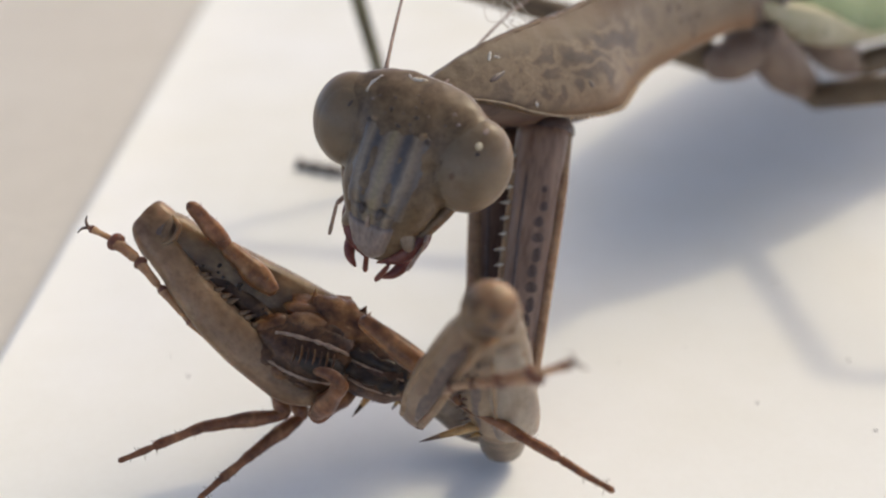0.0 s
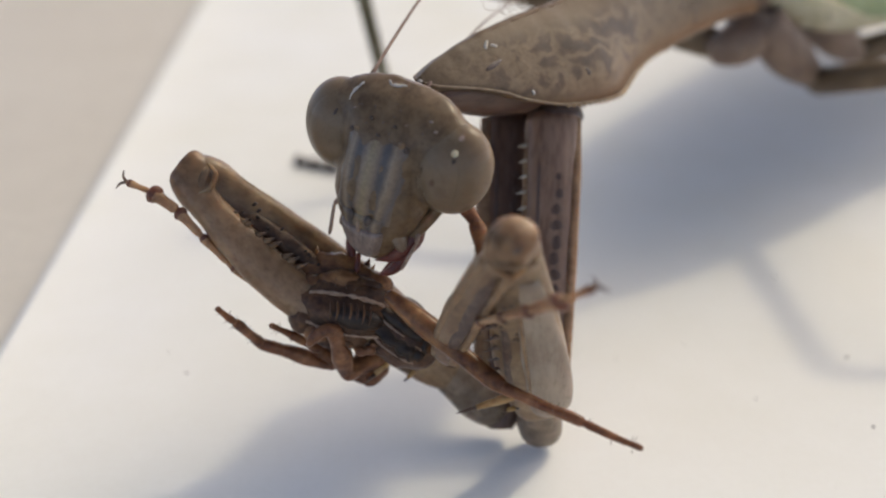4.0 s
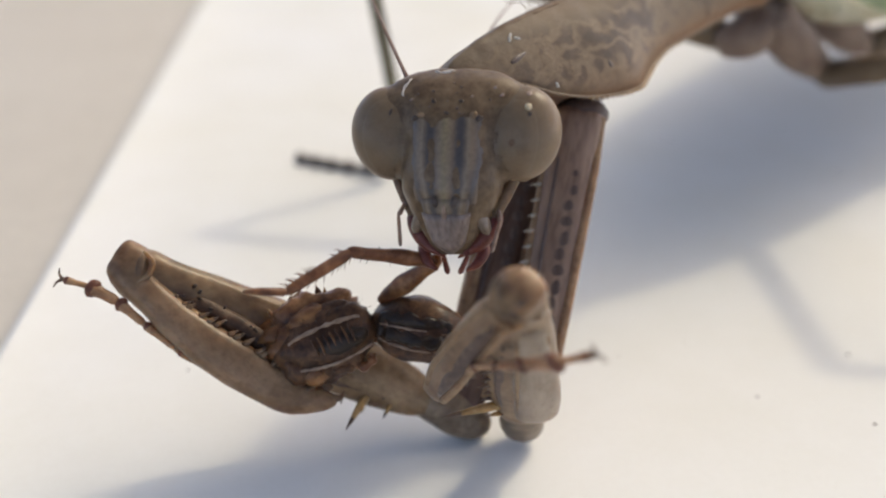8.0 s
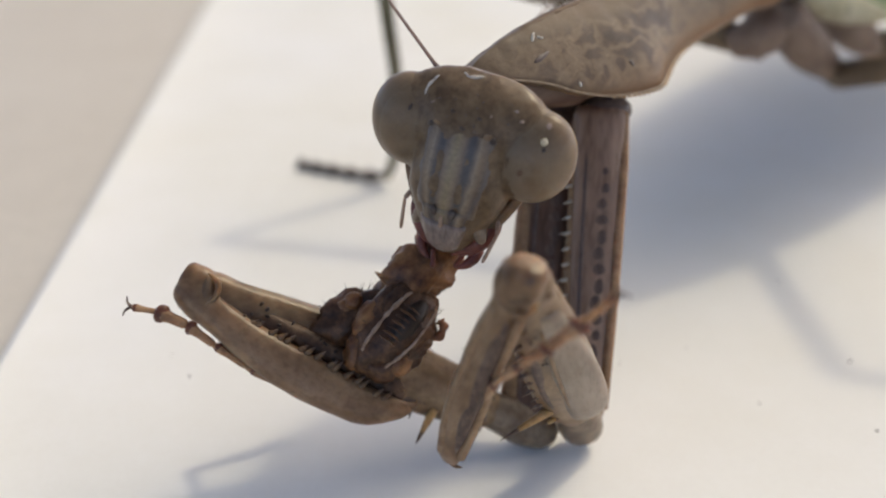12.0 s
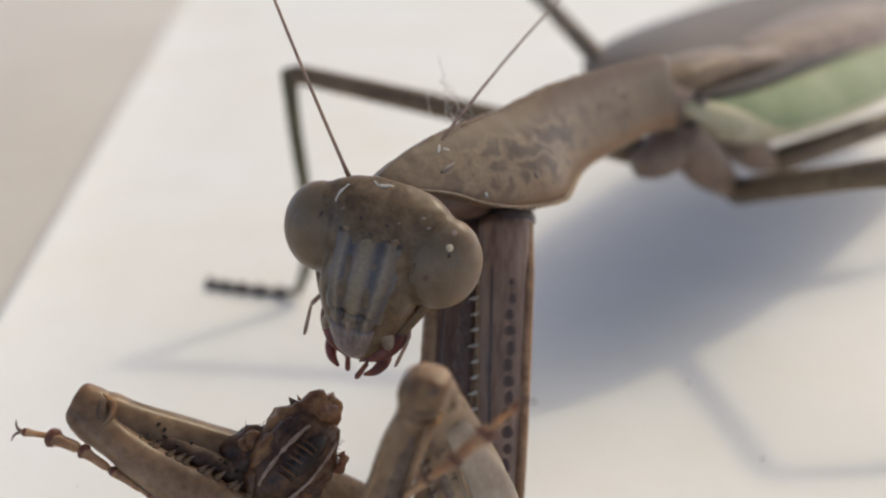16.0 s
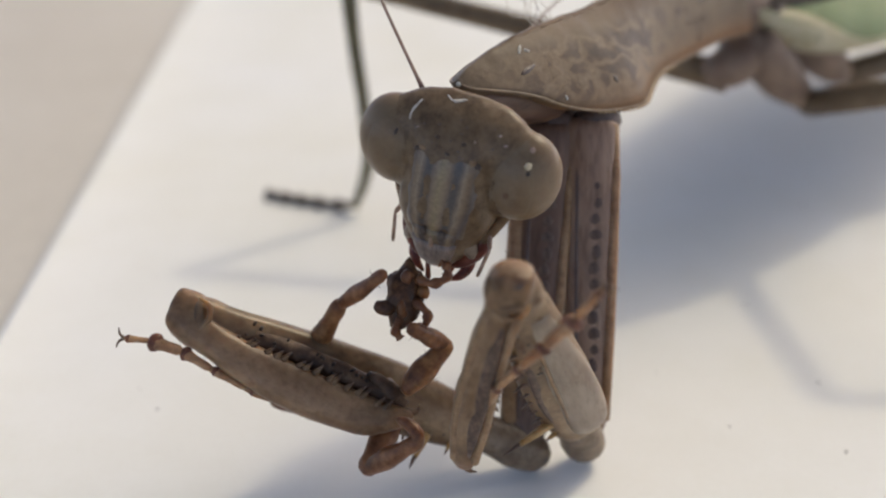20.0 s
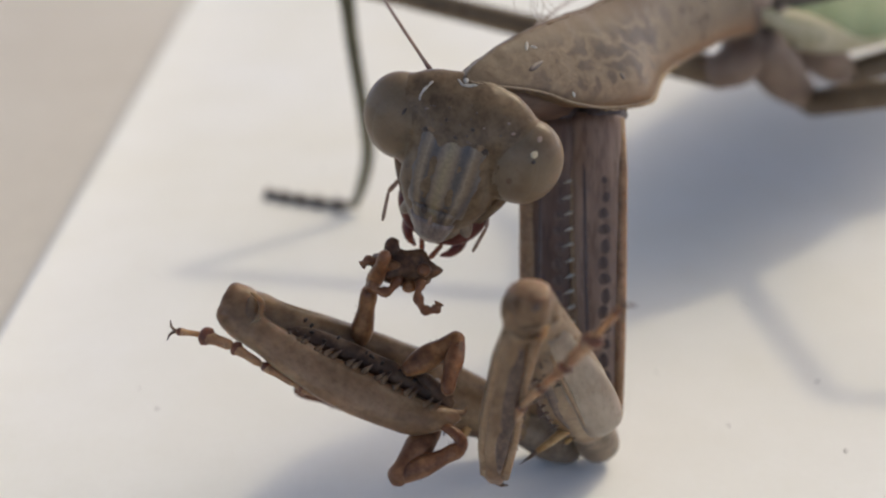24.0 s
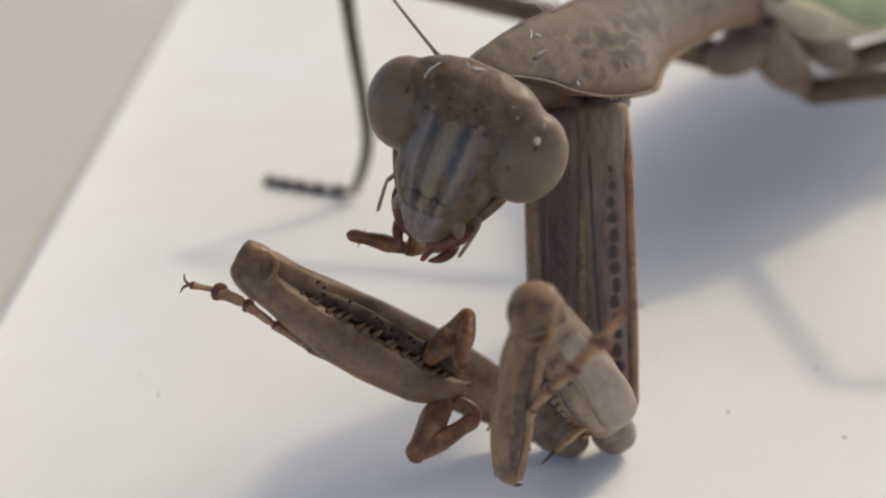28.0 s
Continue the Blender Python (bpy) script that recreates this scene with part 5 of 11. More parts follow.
def leg_piece(name, L, fat, mat, hairs, seed, label, foot=False):
    """A leg joint along x with stiff hairs."""
    rng = random.Random(seed)
    bm = B()
    s = fat
    secs = ((-0.2, 0, 0, 0.22 * s, 0.22 * s), (-0.13, 0, 0, 0.52 * s, 0.52 * s), (0.1, 0, 0, s * 0.75, s * 0.7), (0.35 * L, 0, 0, s * 1.1, s), (0.7 * L, 0, 0, s * 0.85, s * 0.8), (0.93 * L, 0, 0, s * 0.82, s * 0.78), (L + 0.06, 0, 0, s * 0.66, s * 0.62), (L + 0.18, 0, 0, s * 0.25, s * 0.25))
    if foot:
        secs = ((-0.1, 0, 0, 0.5 * s, 0.5 * s), (0.1, 0, 0, s, s), (0.3 * L, 0, 0, s * 0.8, s * 0.8), (0.55 * L, 0, 0, s * 0.85, s * 0.85), (0.6 * L, 0, 0, s * 0.55, s * 0.55), (0.66 * L, 0, 0, s * 0.65, s * 0.65),
                (0.86 * L, 0, 0, s * 0.5, s * 0.5), (0.97 * L, 0, 0, s * 0.48, s * 0.48), (L, 0, 0, s * 0.2, s * 0.2))
    limb(bm, smooth_secs(secs, 4), 12)
    roughen(bm, 0.03, 2.5)
    p = part(name, bm, mat, prey, label)
    bm = B()
    for k in range(hairs):
        x = rng.uniform(0.1, 0.95) * L
        a = rng.uniform(0, 2 * math.pi)
        d = Vector((0.35, math.cos(a), math.sin(a)))
        c = Vector((x, math.cos(a) * s * 0.7, math.sin(a) * s * 0.7))
        spike(bm, c, c + d * rng.uniform(0.07, 0.2), 0.014, n=4)
    part("bristles", bm, M_HAIR, p, "fine stiff bristles")["kind"] = "stuff"
    return p


LEGS = {}
for i, (nm, lf, lt, fat, mat) in enumerate((("front_leg", 2.6, 2.9, 0.25, M_PREY_LEG), ("middle_leg", 2.0, 2.4, 0.25, M_PREY_LEG), ("hooked_leg", 2.2, 2.3, 0.43, M_PREY_LEG), ("hind_leg", 4.4, 4.6, 0.34, M_PREY_TAN),
                                           ("raised_leg", 2.4, 2.9, 0.31, M_PREY_TAN), ("gripped_leg", 2.4, 2.2, 0.34, M_PREY_TAN), ("bent_leg", 1.9, 1.8, 0.39, M_PREY_TAN))):
    f = leg_piece(nm + "_femur", lf, fat, mat, 30, 40 + i, "reddish-brown cricket leg femur")
    t = leg_piece(nm + "_tibia", lt, fat * (0.6 if nm == "hind_leg" else 0.75), M_PREY_LEG, 34, 60 + i, "bristly reddish-brown cricket leg tibia", nm in ("front_leg", "middle_leg", "hind_leg"))
    if nm == "raised_leg":
        bm = B()
        tube(bm, ((-0.1, 0, 0), (0.3, 0, 0), (1.2, 0, 0), (2.2, 0, 0), (2.45, 0, 0)), [0.1, 0.2, 0.19, 0.17, 0.09], 10)
        tube(bm, ((2.3, 0.02, 0), (2.5, -0.06, 0), (3.15, -0.47, 0), (3.55, -0.69, 0)), [0.06, 0.14, 0.12, 0.05], 9)
        hair = random.Random(77)
        for k in range(30):
            x, sd = hair.uniform(0.1, 2.4), hair.choice((-1, 1))
            spike(bm, Vector((x, sd * 0.13, 0)), Vector((x + 0.22, sd * hair.uniform(0.3, 0.42), hair.uniform(-0.1, 0.1))), 0.02, n=4)
        raised_tarsus = part("tarsus", bm, M_PREY_LEG, t, "thin dark bristly tarsus")
    if nm in ("front_leg", "middle_leg"):
        up = ((0.12, 0.02, 0), (-0.02, -0.12, 0), (0.02, -0.55, 0), (0.1, -1.1, 0)) if nm == "front_leg" else ((0.1, 0.02, 0), (-0.1, -0.12, 0), (-0.2, -0.4, 0), (-0.3, -0.8, 0))
        bm = B()
        tube(bm, curve_pts(up, 4), [0.14, 0.2, 0.24, 0.26, 0.28, 0.29, 0.3, 0.3, 0.3, 0.3, 0.3, 0.28, 0.2], 11)
        part("thigh", roughen(bm, 0.03, 2.5), M_PREY_LEG, f, "short reddish-brown thigh joint")
    if nm == "hooked_leg":
        bm = B()
        tube(bm, curve_pts(((2.2, -0.05, 0), (2.42, 0.2, 0), (2.32, 0.6, 0.02), (2.0, 0.95, 0.05)), 4), [0.16, 0.2, 0.22, 0.22, 0.21, 0.2, 0.2, 0.19, 0.19, 0.18, 0.16, 0.12, 0.06], 10)
        part("tarsus", roughen(bm, 0.03, 3.0), M_PREY_LEG, t, "curled reddish-brown tarsus")
    LEGS[nm] = (f, t)


# ---- motion ----
def motions():
    def key(ob, rows):
        walk(ob, [(r[0], pm(*r[1:])) for r in rows])

    key(head, (
        (0, -5.10, -2.88, 11.54, 73.8, 10.7, -27.1), (1, -5.74, -1.54, 10.91, 77.6, 17.4, -36.5), (2, -5.46, -0.61, 11.18, 73.0, 12.6, -29.6),
        (3, -5.46, -1.98, 11.09, 82.7, 11.6, -30.2), (6, -4.91, -2.38, 11.16, 83.4, 0.8, -24.9), (7, -3.67, -2.04, 10.84, 58.2, -7.1, -10.3),
        (8, -3.62, -2.00, 11.24, 68.0, -4.7, -12.6), (8.5, -3.54, -1.78, 11.71, 77.3, 1.6, -22.4), (9, -3.68, -1.55, 10.61, 82.4, 0.8, -32.8),
        (9.5, -3.56, -1.43, 10.98, 74.0, 5.7, -26.2), (10, -3.36, -1.67, 11.13, 87.9, 9.3, -20.0), (10.5, -3.28, -1.06, 11.14, 96.6, 13.2, -17.3),
        (11, -3.43, -1.42, 11.19, 84.3, 11.1, -19.2), (11.5, -3.32, -1.87, 11.35, 83.7, 10.5, -20.7), (12, -3.22, -2.35, 11.51, 84.0, 9.1, -22.6),
        (12.5, -3.24, -1.50, 11.26, 86.2, 10.2, -21.0), (14.5, -3.11, -1.78, 11.42, 76.9, 9.8, -23.9), (15, -3.10, -1.75, 11.44, 78.1, 9.5, -24.1),
        (15.5, -3.22, -1.91, 11.37, 77.2, 10.0, -24.2), (16, -3.22, -1.58, 11.41, 81.0, 10.0, -25.4), (16.5, -3.28, -1.78, 11.44, 79.4, 9.4, -28.6),
        (17, -3.22, -1.32, 11.50, 83.6, 17.8, -26.2), (18, -3.05, -1.35, 11.64, 81.4, 15.6, -27.6), (19, -3.01, -1.98, 12.03, 103.9, 16.6, -31.9),
        (19.5, -2.68, -1.98, 11.94, 99.6, 7.2, -33.0), (20, -2.60, -1.90, 11.65, 92.7, 9.7, -23.3), (20.5, -2.37, -1.97, 11.82, 87.0, 4.6, -21.3),
        (21, -2.47, -2.08, 11.76, 83.8, 6.9, -20.2), (21.5, -2.51, -1.61, 11.87, 88.0, 11.1, -21.7), (23.5, -2.46, -2.33, 12.13, 82.6, 10.9, -23.2),
        (24, -2.48, -0.85, 11.86, 94.2, 15.9, -18.1), (24.5, -2.49, -1.90, 12.04, 83.8, 12.1, -22.6), (25, -2.52, -1.54, 11.95, 69.6, 9.9, -26.0),
        (25.5, -2.45, -1.54, 11.97, 72.5, 9.9, -24.1), (26, -2.56, -1.29, 11.88, 79.9, 16.1, -22.8), (26.5, -2.61, -1.20, 11.77, 82.7, 17.4, -21.3),
        (27, -2.70, -0.85, 11.76, 78.7, 20.6, -23.8), (27.5, -2.56, -1.39, 11.88, 82.7, 17.7, -24.3), (28, -2.51, -2.38, 12.21, 77.7, 15.4, -27.1),))
    key(pronotum, (
        (0, 9.57, 15.85, 11.71, -5.6, -0.9, -130.2), (0.5, 9.58, 15.94, 11.87, -5.6, -0.7, -130.2), (1, 9.62, 15.93, 11.85, -5.6, -0.6, -130.6),
        (1.5, 9.70, 15.97, 11.94, -5.6, -0.4, -130.7), (2, 9.70, 16.00, 12.00, -5.7, -0.3, -130.8), (2.5, 9.73, 16.03, 12.05, -5.7, -0.2, -131.0),
        (3, 9.77, 16.05, 12.09, -5.7, -0.1, -131.2), (3.5, 9.79, 16.07, 12.13, -5.7, -0.0, -131.2), (5.5, 9.80, 16.14, 12.26, -5.7, 0.1, -131.0),
        (6, 9.86, 16.14, 12.27, -5.7, 0.3, -131.0), (6.5, 9.96, 16.13, 12.25, -5.6, 0.6, -130.5), (7, 10.06, 16.13, 12.25, -5.4, 0.4, -130.0),
        (7.5, 10.08, 16.16, 12.31, -5.4, 0.2, -129.8), (8, 10.09, 16.19, 12.36, -5.4, -0.0, -129.6), (8.5, 10.22, 16.31, 12.59, -5.3, -0.6, -129.4),
        (9, 10.33, 16.28, 12.55, -5.2, 0.5, -128.9), (9.5, 10.36, 16.28, 12.55, -5.1, 0.3, -128.8), (10, 10.38, 16.28, 12.55, -5.1, 0.1, -128.8),
        (10.5, 10.41, 16.30, 12.59, -5.1, 0.1, -128.8), (11, 10.43, 16.32, 12.62, -5.1, 0.1, -128.8), (11.5, 10.49, 16.33, 12.64, -5.1, 0.1, -128.8),
        (12, 10.54, 16.33, 12.64, -5.1, 0.1, -128.7), (12.5, 10.60, 16.34, 12.67, -5.1, 0.1, -128.8), (14.5, 10.72, 16.36, 12.70, -5.0, 0.0, -128.5),
        (15, 10.69, 16.36, 12.70, -5.0, 0.0, -128.6), (15.5, 10.68, 16.21, 12.41, -5.1, -0.9, -128.8), (16, 10.74, 16.05, 12.09, -5.2, -1.8, -129.5),
        (16.5, 10.86, 16.14, 12.27, -5.1, -1.7, -129.1), (17, 10.83, 16.17, 12.32, -5.0, -1.7, -128.5),
        (17.5, 10.88, 16.20, 12.38, -5.0, -1.7, -128.4), (18, 10.91, 16.22, 12.44, -5.0, -1.8, -128.3),
        (18.5, 10.94, 16.23, 12.44, -5.0, -1.8, -128.4), (19, 10.97, 16.23, 12.44, -5.0, -1.9, -128.4),
        (19.5, 11.01, 16.24, 12.48, -4.9, -1.9, -128.4), (20, 11.05, 16.26, 12.51, -4.9, -1.9, -128.3),
        (20.5, 11.09, 16.26, 12.51, -4.9, -2.0, -128.2), (21, 11.13, 16.26, 12.51, -4.9, -2.1, -128.1),
        (21.5, 11.14, 16.26, 12.50, -4.9, -2.1, -128.1), (23.5, 11.19, 16.25, 12.48, -4.8, -2.3, -128.0),
        (24, 11.21, 16.25, 12.48, -4.8, -2.3, -128.0), (24.5, 11.20, 16.23, 12.44, -4.8, -2.4, -127.9), (25, 11.22, 16.22, 12.42, -4.8, -2.4, -128.0),
        (25.5, 11.19, 16.22, 12.43, -4.8, -2.4, -127.8), (26, 11.24, 16.23, 12.45, -4.8, -2.4, -127.8),
        (26.5, 11.20, 16.21, 12.41, -4.8, -2.5, -127.7), (27, 11.23, 16.21, 12.40, -4.8, -2.4, -127.8),
        (27.5, 11.22, 16.18, 12.36, -4.8, -2.5, -127.8), (28, 11.24, 16.19, 12.36, -4.7, -2.5, -127.7),))
    key(thorax, (
        (0, 9.57, 15.85, 11.71, 0.0, -0.0, 0.0), (0.5, 9.58, 15.94, 11.87, 0.0, -0.0, 0.0), (1, 9.62, 15.93, 11.85, 0.0, -0.0, 0.0),
        (1.5, 9.70, 15.97, 11.94, 0.0, -0.0, 0.0), (2, 9.70, 16.00, 12.00, 0.0, -0.0, 0.0), (3, 9.77, 16.05, 12.09, 0.0, -0.0, 0.0),
        (5.5, 9.80, 16.14, 12.26, 0.0, -0.0, 0.0), (6, 9.86, 16.14, 12.27, 0.0, -0.0, 0.0), (6.5, 9.96, 16.13, 12.25, 0.0, -0.0, 0.0),
        (7, 10.06, 16.13, 12.25, 0.0, -0.0, 0.0), (8, 10.09, 16.19, 12.36, 0.0, -0.0, 0.0), (8.5, 10.22, 16.31, 12.59, 0.0, -0.0, 0.0),
        (9, 10.33, 16.28, 12.55, 0.0, -0.0, 0.0), (10, 10.38, 16.28, 12.55, 0.0, -0.0, 0.0), (11, 10.43, 16.32, 12.62, 0.0, -0.0, 0.0),
        (12, 10.54, 16.33, 12.64, 0.0, -0.0, 0.0), (14.5, 10.72, 16.36, 12.70, 0.0, -0.0, 0.0), (15, 10.69, 16.36, 12.70, 0.0, -0.0, 0.0),
        (16, 10.74, 16.05, 12.09, 0.0, -0.0, 0.0), (16.5, 10.86, 16.14, 12.27, 0.0, -0.0, 0.0), (17, 10.83, 16.17, 12.32, 0.0, -0.0, 0.0),
        (18, 10.91, 16.22, 12.44, 0.0, -0.0, 0.0), (19, 10.97, 16.23, 12.44, 0.0, -0.0, 0.0), (20, 11.05, 16.26, 12.51, 0.0, -0.0, 0.0),
        (21, 11.13, 16.26, 12.51, 0.0, -0.0, 0.0), (24, 11.21, 16.25, 12.48, 0.0, -0.0, 0.0), (25, 11.22, 16.22, 12.42, 0.0, -0.0, 0.0),
        (25.5, 11.19, 16.22, 12.43, 0.0, -0.0, 0.0), (26, 11.24, 16.23, 12.45, 0.0, -0.0, 0.0), (27, 11.23, 16.21, 12.40, 0.0, -0.0, 0.0),
        (27.5, 11.22, 16.18, 12.36, 0.0, -0.0, 0.0), (28, 11.24, 16.19, 12.36, 0.0, -0.0, 0.0),))
    key(coxa_a, (
        (0, -1.79, 4.08, 9.74, -1.1, 54.2, -94.4), (0.5, -1.72, 4.11, 9.80, -0.4, 55.4, -93.9), (1, -1.65, 4.13, 9.85, 0.2, 56.6, -93.3),
        (1.5, -1.61, 4.18, 9.94, 0.6, 58.6, -93.0), (2, -1.56, 4.23, 10.04, 1.0, 60.8, -92.6), (2.5, -1.55, 4.23, 10.05, 2.5, 58.8, -91.1),
        (3, -1.54, 4.24, 10.05, 3.8, 56.9, -89.8), (3.5, -1.50, 4.24, 10.07, 1.9, 56.7, -91.8), (5.5, -1.32, 4.28, 10.15, -4.9, 55.6, -99.0),
        (6, -1.27, 4.29, 10.17, -6.5, 55.2, -100.7), (6.5, -0.86, 4.25, 10.07, -15.4, 54.2, -110.5), (7, -0.46, 4.03, 10.04, -24.0, 53.3, -120.2),
        (7.5, -0.50, 4.20, 10.04, -21.4, 53.3, -117.4), (8, -0.54, 4.26, 10.09, -19.2, 53.9, -115.0), (8.5, -0.39, 3.72, 10.31, -18.5, 55.6, -114.7),
        (9, -0.25, 3.04, 10.58, -18.2, 58.1, -114.9), (9.5, -0.15, 3.07, 10.65, -16.1, 58.8, -112.8), (10, -0.06, 3.06, 10.74, -13.9, 59.7, -110.6),
        (10.5, 0.03, 3.47, 10.62, -11.2, 58.5, -107.8), (11, 0.10, 3.84, 10.53, -8.6, 57.6, -105.1), (11.5, 0.15, 3.92, 10.53, -7.3, 57.7, -103.7),
        (12, 0.18, 4.00, 10.54, -5.9, 57.7, -102.3), (12.5, 0.21, 3.77, 10.65, -6.0, 58.8, -102.5), (14.5, 0.30, 2.96, 11.01, -6.0, 61.9, -102.9),
        (15, 0.29, 2.99, 10.98, -5.9, 61.6, -102.8), (15.5, 0.05, 2.27, 11.24, -7.5, 65.1, -104.3), (16, -0.06, 2.89, 10.97, -8.2, 62.1, -104.7),
        (16.5, 0.14, 2.03, 11.41, -6.1, 66.8, -103.0), (17, 0.58, 3.19, 11.08, -3.3, 61.6, -100.5), (17.5, 0.48, 2.07, 11.59, -4.3, 68.6, -101.7),
        (18, 0.52, 2.10, 11.69, -4.5, 69.5, -101.9), (18.5, 0.59, 2.22, 11.66, 0.3, 70.5, -96.9), (19, 0.80, 3.48, 11.24, 4.2, 65.1, -92.8),
        (19.5, 0.70, 2.29, 11.69, 0.5, 70.1, -96.9), (20, 0.74, 2.25, 11.74, -3.9, 68.9, -101.6), (20.5, 0.74, 2.24, 11.79, -3.9, 69.0, -101.6),
        (21, 0.75, 2.22, 11.83, -3.9, 69.0, -101.6), (21.5, 0.78, 2.23, 11.85, -2.6, 69.6, -100.3), (23.5, 0.92, 2.30, 11.89, 3.2, 71.7, -94.3),
        (24, 0.97, 2.41, 11.87, 4.8, 71.7, -92.7), (24.5, 0.98, 2.49, 11.83, 7.1, 71.6, -90.3), (25, 0.99, 2.57, 11.80, 9.2, 71.5, -88.1),
        (25.5, 0.97, 2.44, 11.81, 9.4, 71.4, -87.8), (26, 0.95, 2.33, 11.83, 9.5, 71.4, -87.8), (26.5, 1.01, 2.44, 11.75, 12.6, 71.1, -84.5),
        (27, 1.08, 2.58, 11.68, 15.5, 70.8, -81.5), (27.5, 1.03, 2.27, 11.80, 12.7, 71.1, -84.5), (28, 1.01, 2.03, 11.91, 9.5, 71.1, -87.9),))
    key(femur_a, (
        (0, -2.70, -2.28, 1.20, -60.4, -35.7, 179.2), (0.5, -2.76, -2.01, 1.39, -61.5, -38.1, 178.9), (1, -2.18, -1.76, 1.07, -63.4, -41.6, 179.5),
        (1.5, -2.09, -1.33, 1.08, -65.1, -41.9, -178.2), (2, -2.04, -0.89, 1.14, -67.3, -44.1, -176.7),
        (2.5, -2.03, -1.32, 1.20, -64.7, -39.3, -177.2), (3, -1.75, -1.73, 1.10, -63.6, -39.6, -179.4),
        (3.5, -2.34, -1.76, 1.48, -63.0, -41.2, 178.4), (5.5, -2.38, -1.98, 0.96, -62.8, -45.3, 176.5), (6, -2.34, -2.03, 0.80, -61.8, -37.7, -179.3),
        (6.5, -4.48, -1.91, 1.88, -60.2, -37.1, 178.6), (7, -3.96, -1.86, 0.96, -60.7, -35.5, -177.8),
        (7.5, -3.47, -1.83, 0.79, -61.0, -34.3, -176.5), (8, -3.06, -1.79, 0.71, -60.8, -31.4, -174.8),
        (8.5, -2.96, -2.13, 0.81, -60.8, -36.1, -179.1), (9, -3.06, -2.43, 1.08, -59.5, -34.2, 179.5),
        (9.5, -2.33, -2.38, 0.83, -60.1, -33.0, -178.9), (10, -2.00, -2.32, 0.85, -60.2, -31.5, -177.9),
        (10.5, -1.81, -2.19, 0.91, -61.3, -35.0, -179.2), (11, -1.28, -2.04, 0.77, -61.3, -31.3, -176.2),
        (11.5, -0.97, -1.97, 0.69, -61.7, -31.5, -175.7), (12, -0.73, -1.90, 0.68, -61.4, -29.1, -174.2),
        (12.5, -0.77, -1.98, 0.70, -62.2, -33.0, -176.5), (14.5, -0.92, -2.29, 0.91, -60.0, -27.1, -175.9),
        (15, -0.87, -2.32, 0.87, -59.9, -26.8, -175.7), (15.5, -1.00, -2.38, 0.83, -59.9, -27.9, -176.5),
        (16, -1.11, -2.25, 0.73, -60.5, -29.6, -176.4), (16.5, -1.14, -2.35, 1.10, -61.7, -37.2, 178.3),
        (17, -1.07, -2.23, 1.35, -61.7, -34.4, 179.7), (17.5, -1.03, -2.03, 1.40, -62.7, -36.7, 179.5),
        (18, -0.63, -1.86, 1.12, -62.9, -33.6, -177.2), (18.5, -0.25, -1.60, 1.15, -64.0, -34.0, -176.2),
        (19, 0.65, -1.30, 0.85, -64.8, -32.1, -172.9), (19.5, 0.09, -1.59, 0.98, -63.1, -30.3, -174.0), (20, 0.01, -1.83, 0.83, -62.1, -29.2, -174.3),
        (20.5, 0.03, -1.85, 0.84, -61.4, -26.9, -173.3), (21, 0.26, -1.84, 0.72, -61.7, -27.7, -173.4),
        (21.5, 0.61, -1.70, 0.59, -62.6, -29.0, -173.0), (23.5, 1.36, -1.21, 0.50, -64.1, -29.2, -170.3),
        (24, 1.34, -1.13, 0.57, -65.2, -31.2, -170.9), (24.5, 1.41, -1.08, 0.64, -64.7, -29.7, -170.2), (25, 1.62, -1.00, 0.59, -66.0, -31.8, -170.5),
        (25.5, 1.72, -1.12, 0.55, -64.7, -29.6, -170.1), (26, 1.67, -1.27, 0.56, -64.6, -30.2, -171.1),
        (26.5, 1.73, -1.21, 0.64, -67.0, -35.3, -173.2), (27, 1.34, -1.13, 1.19, -70.0, -44.7, -178.7),
        (27.5, 1.23, -1.45, 1.03, -67.3, -39.7, -177.7), (28, 1.45, -1.71, 0.69, -65.2, -34.9, -175.9),))
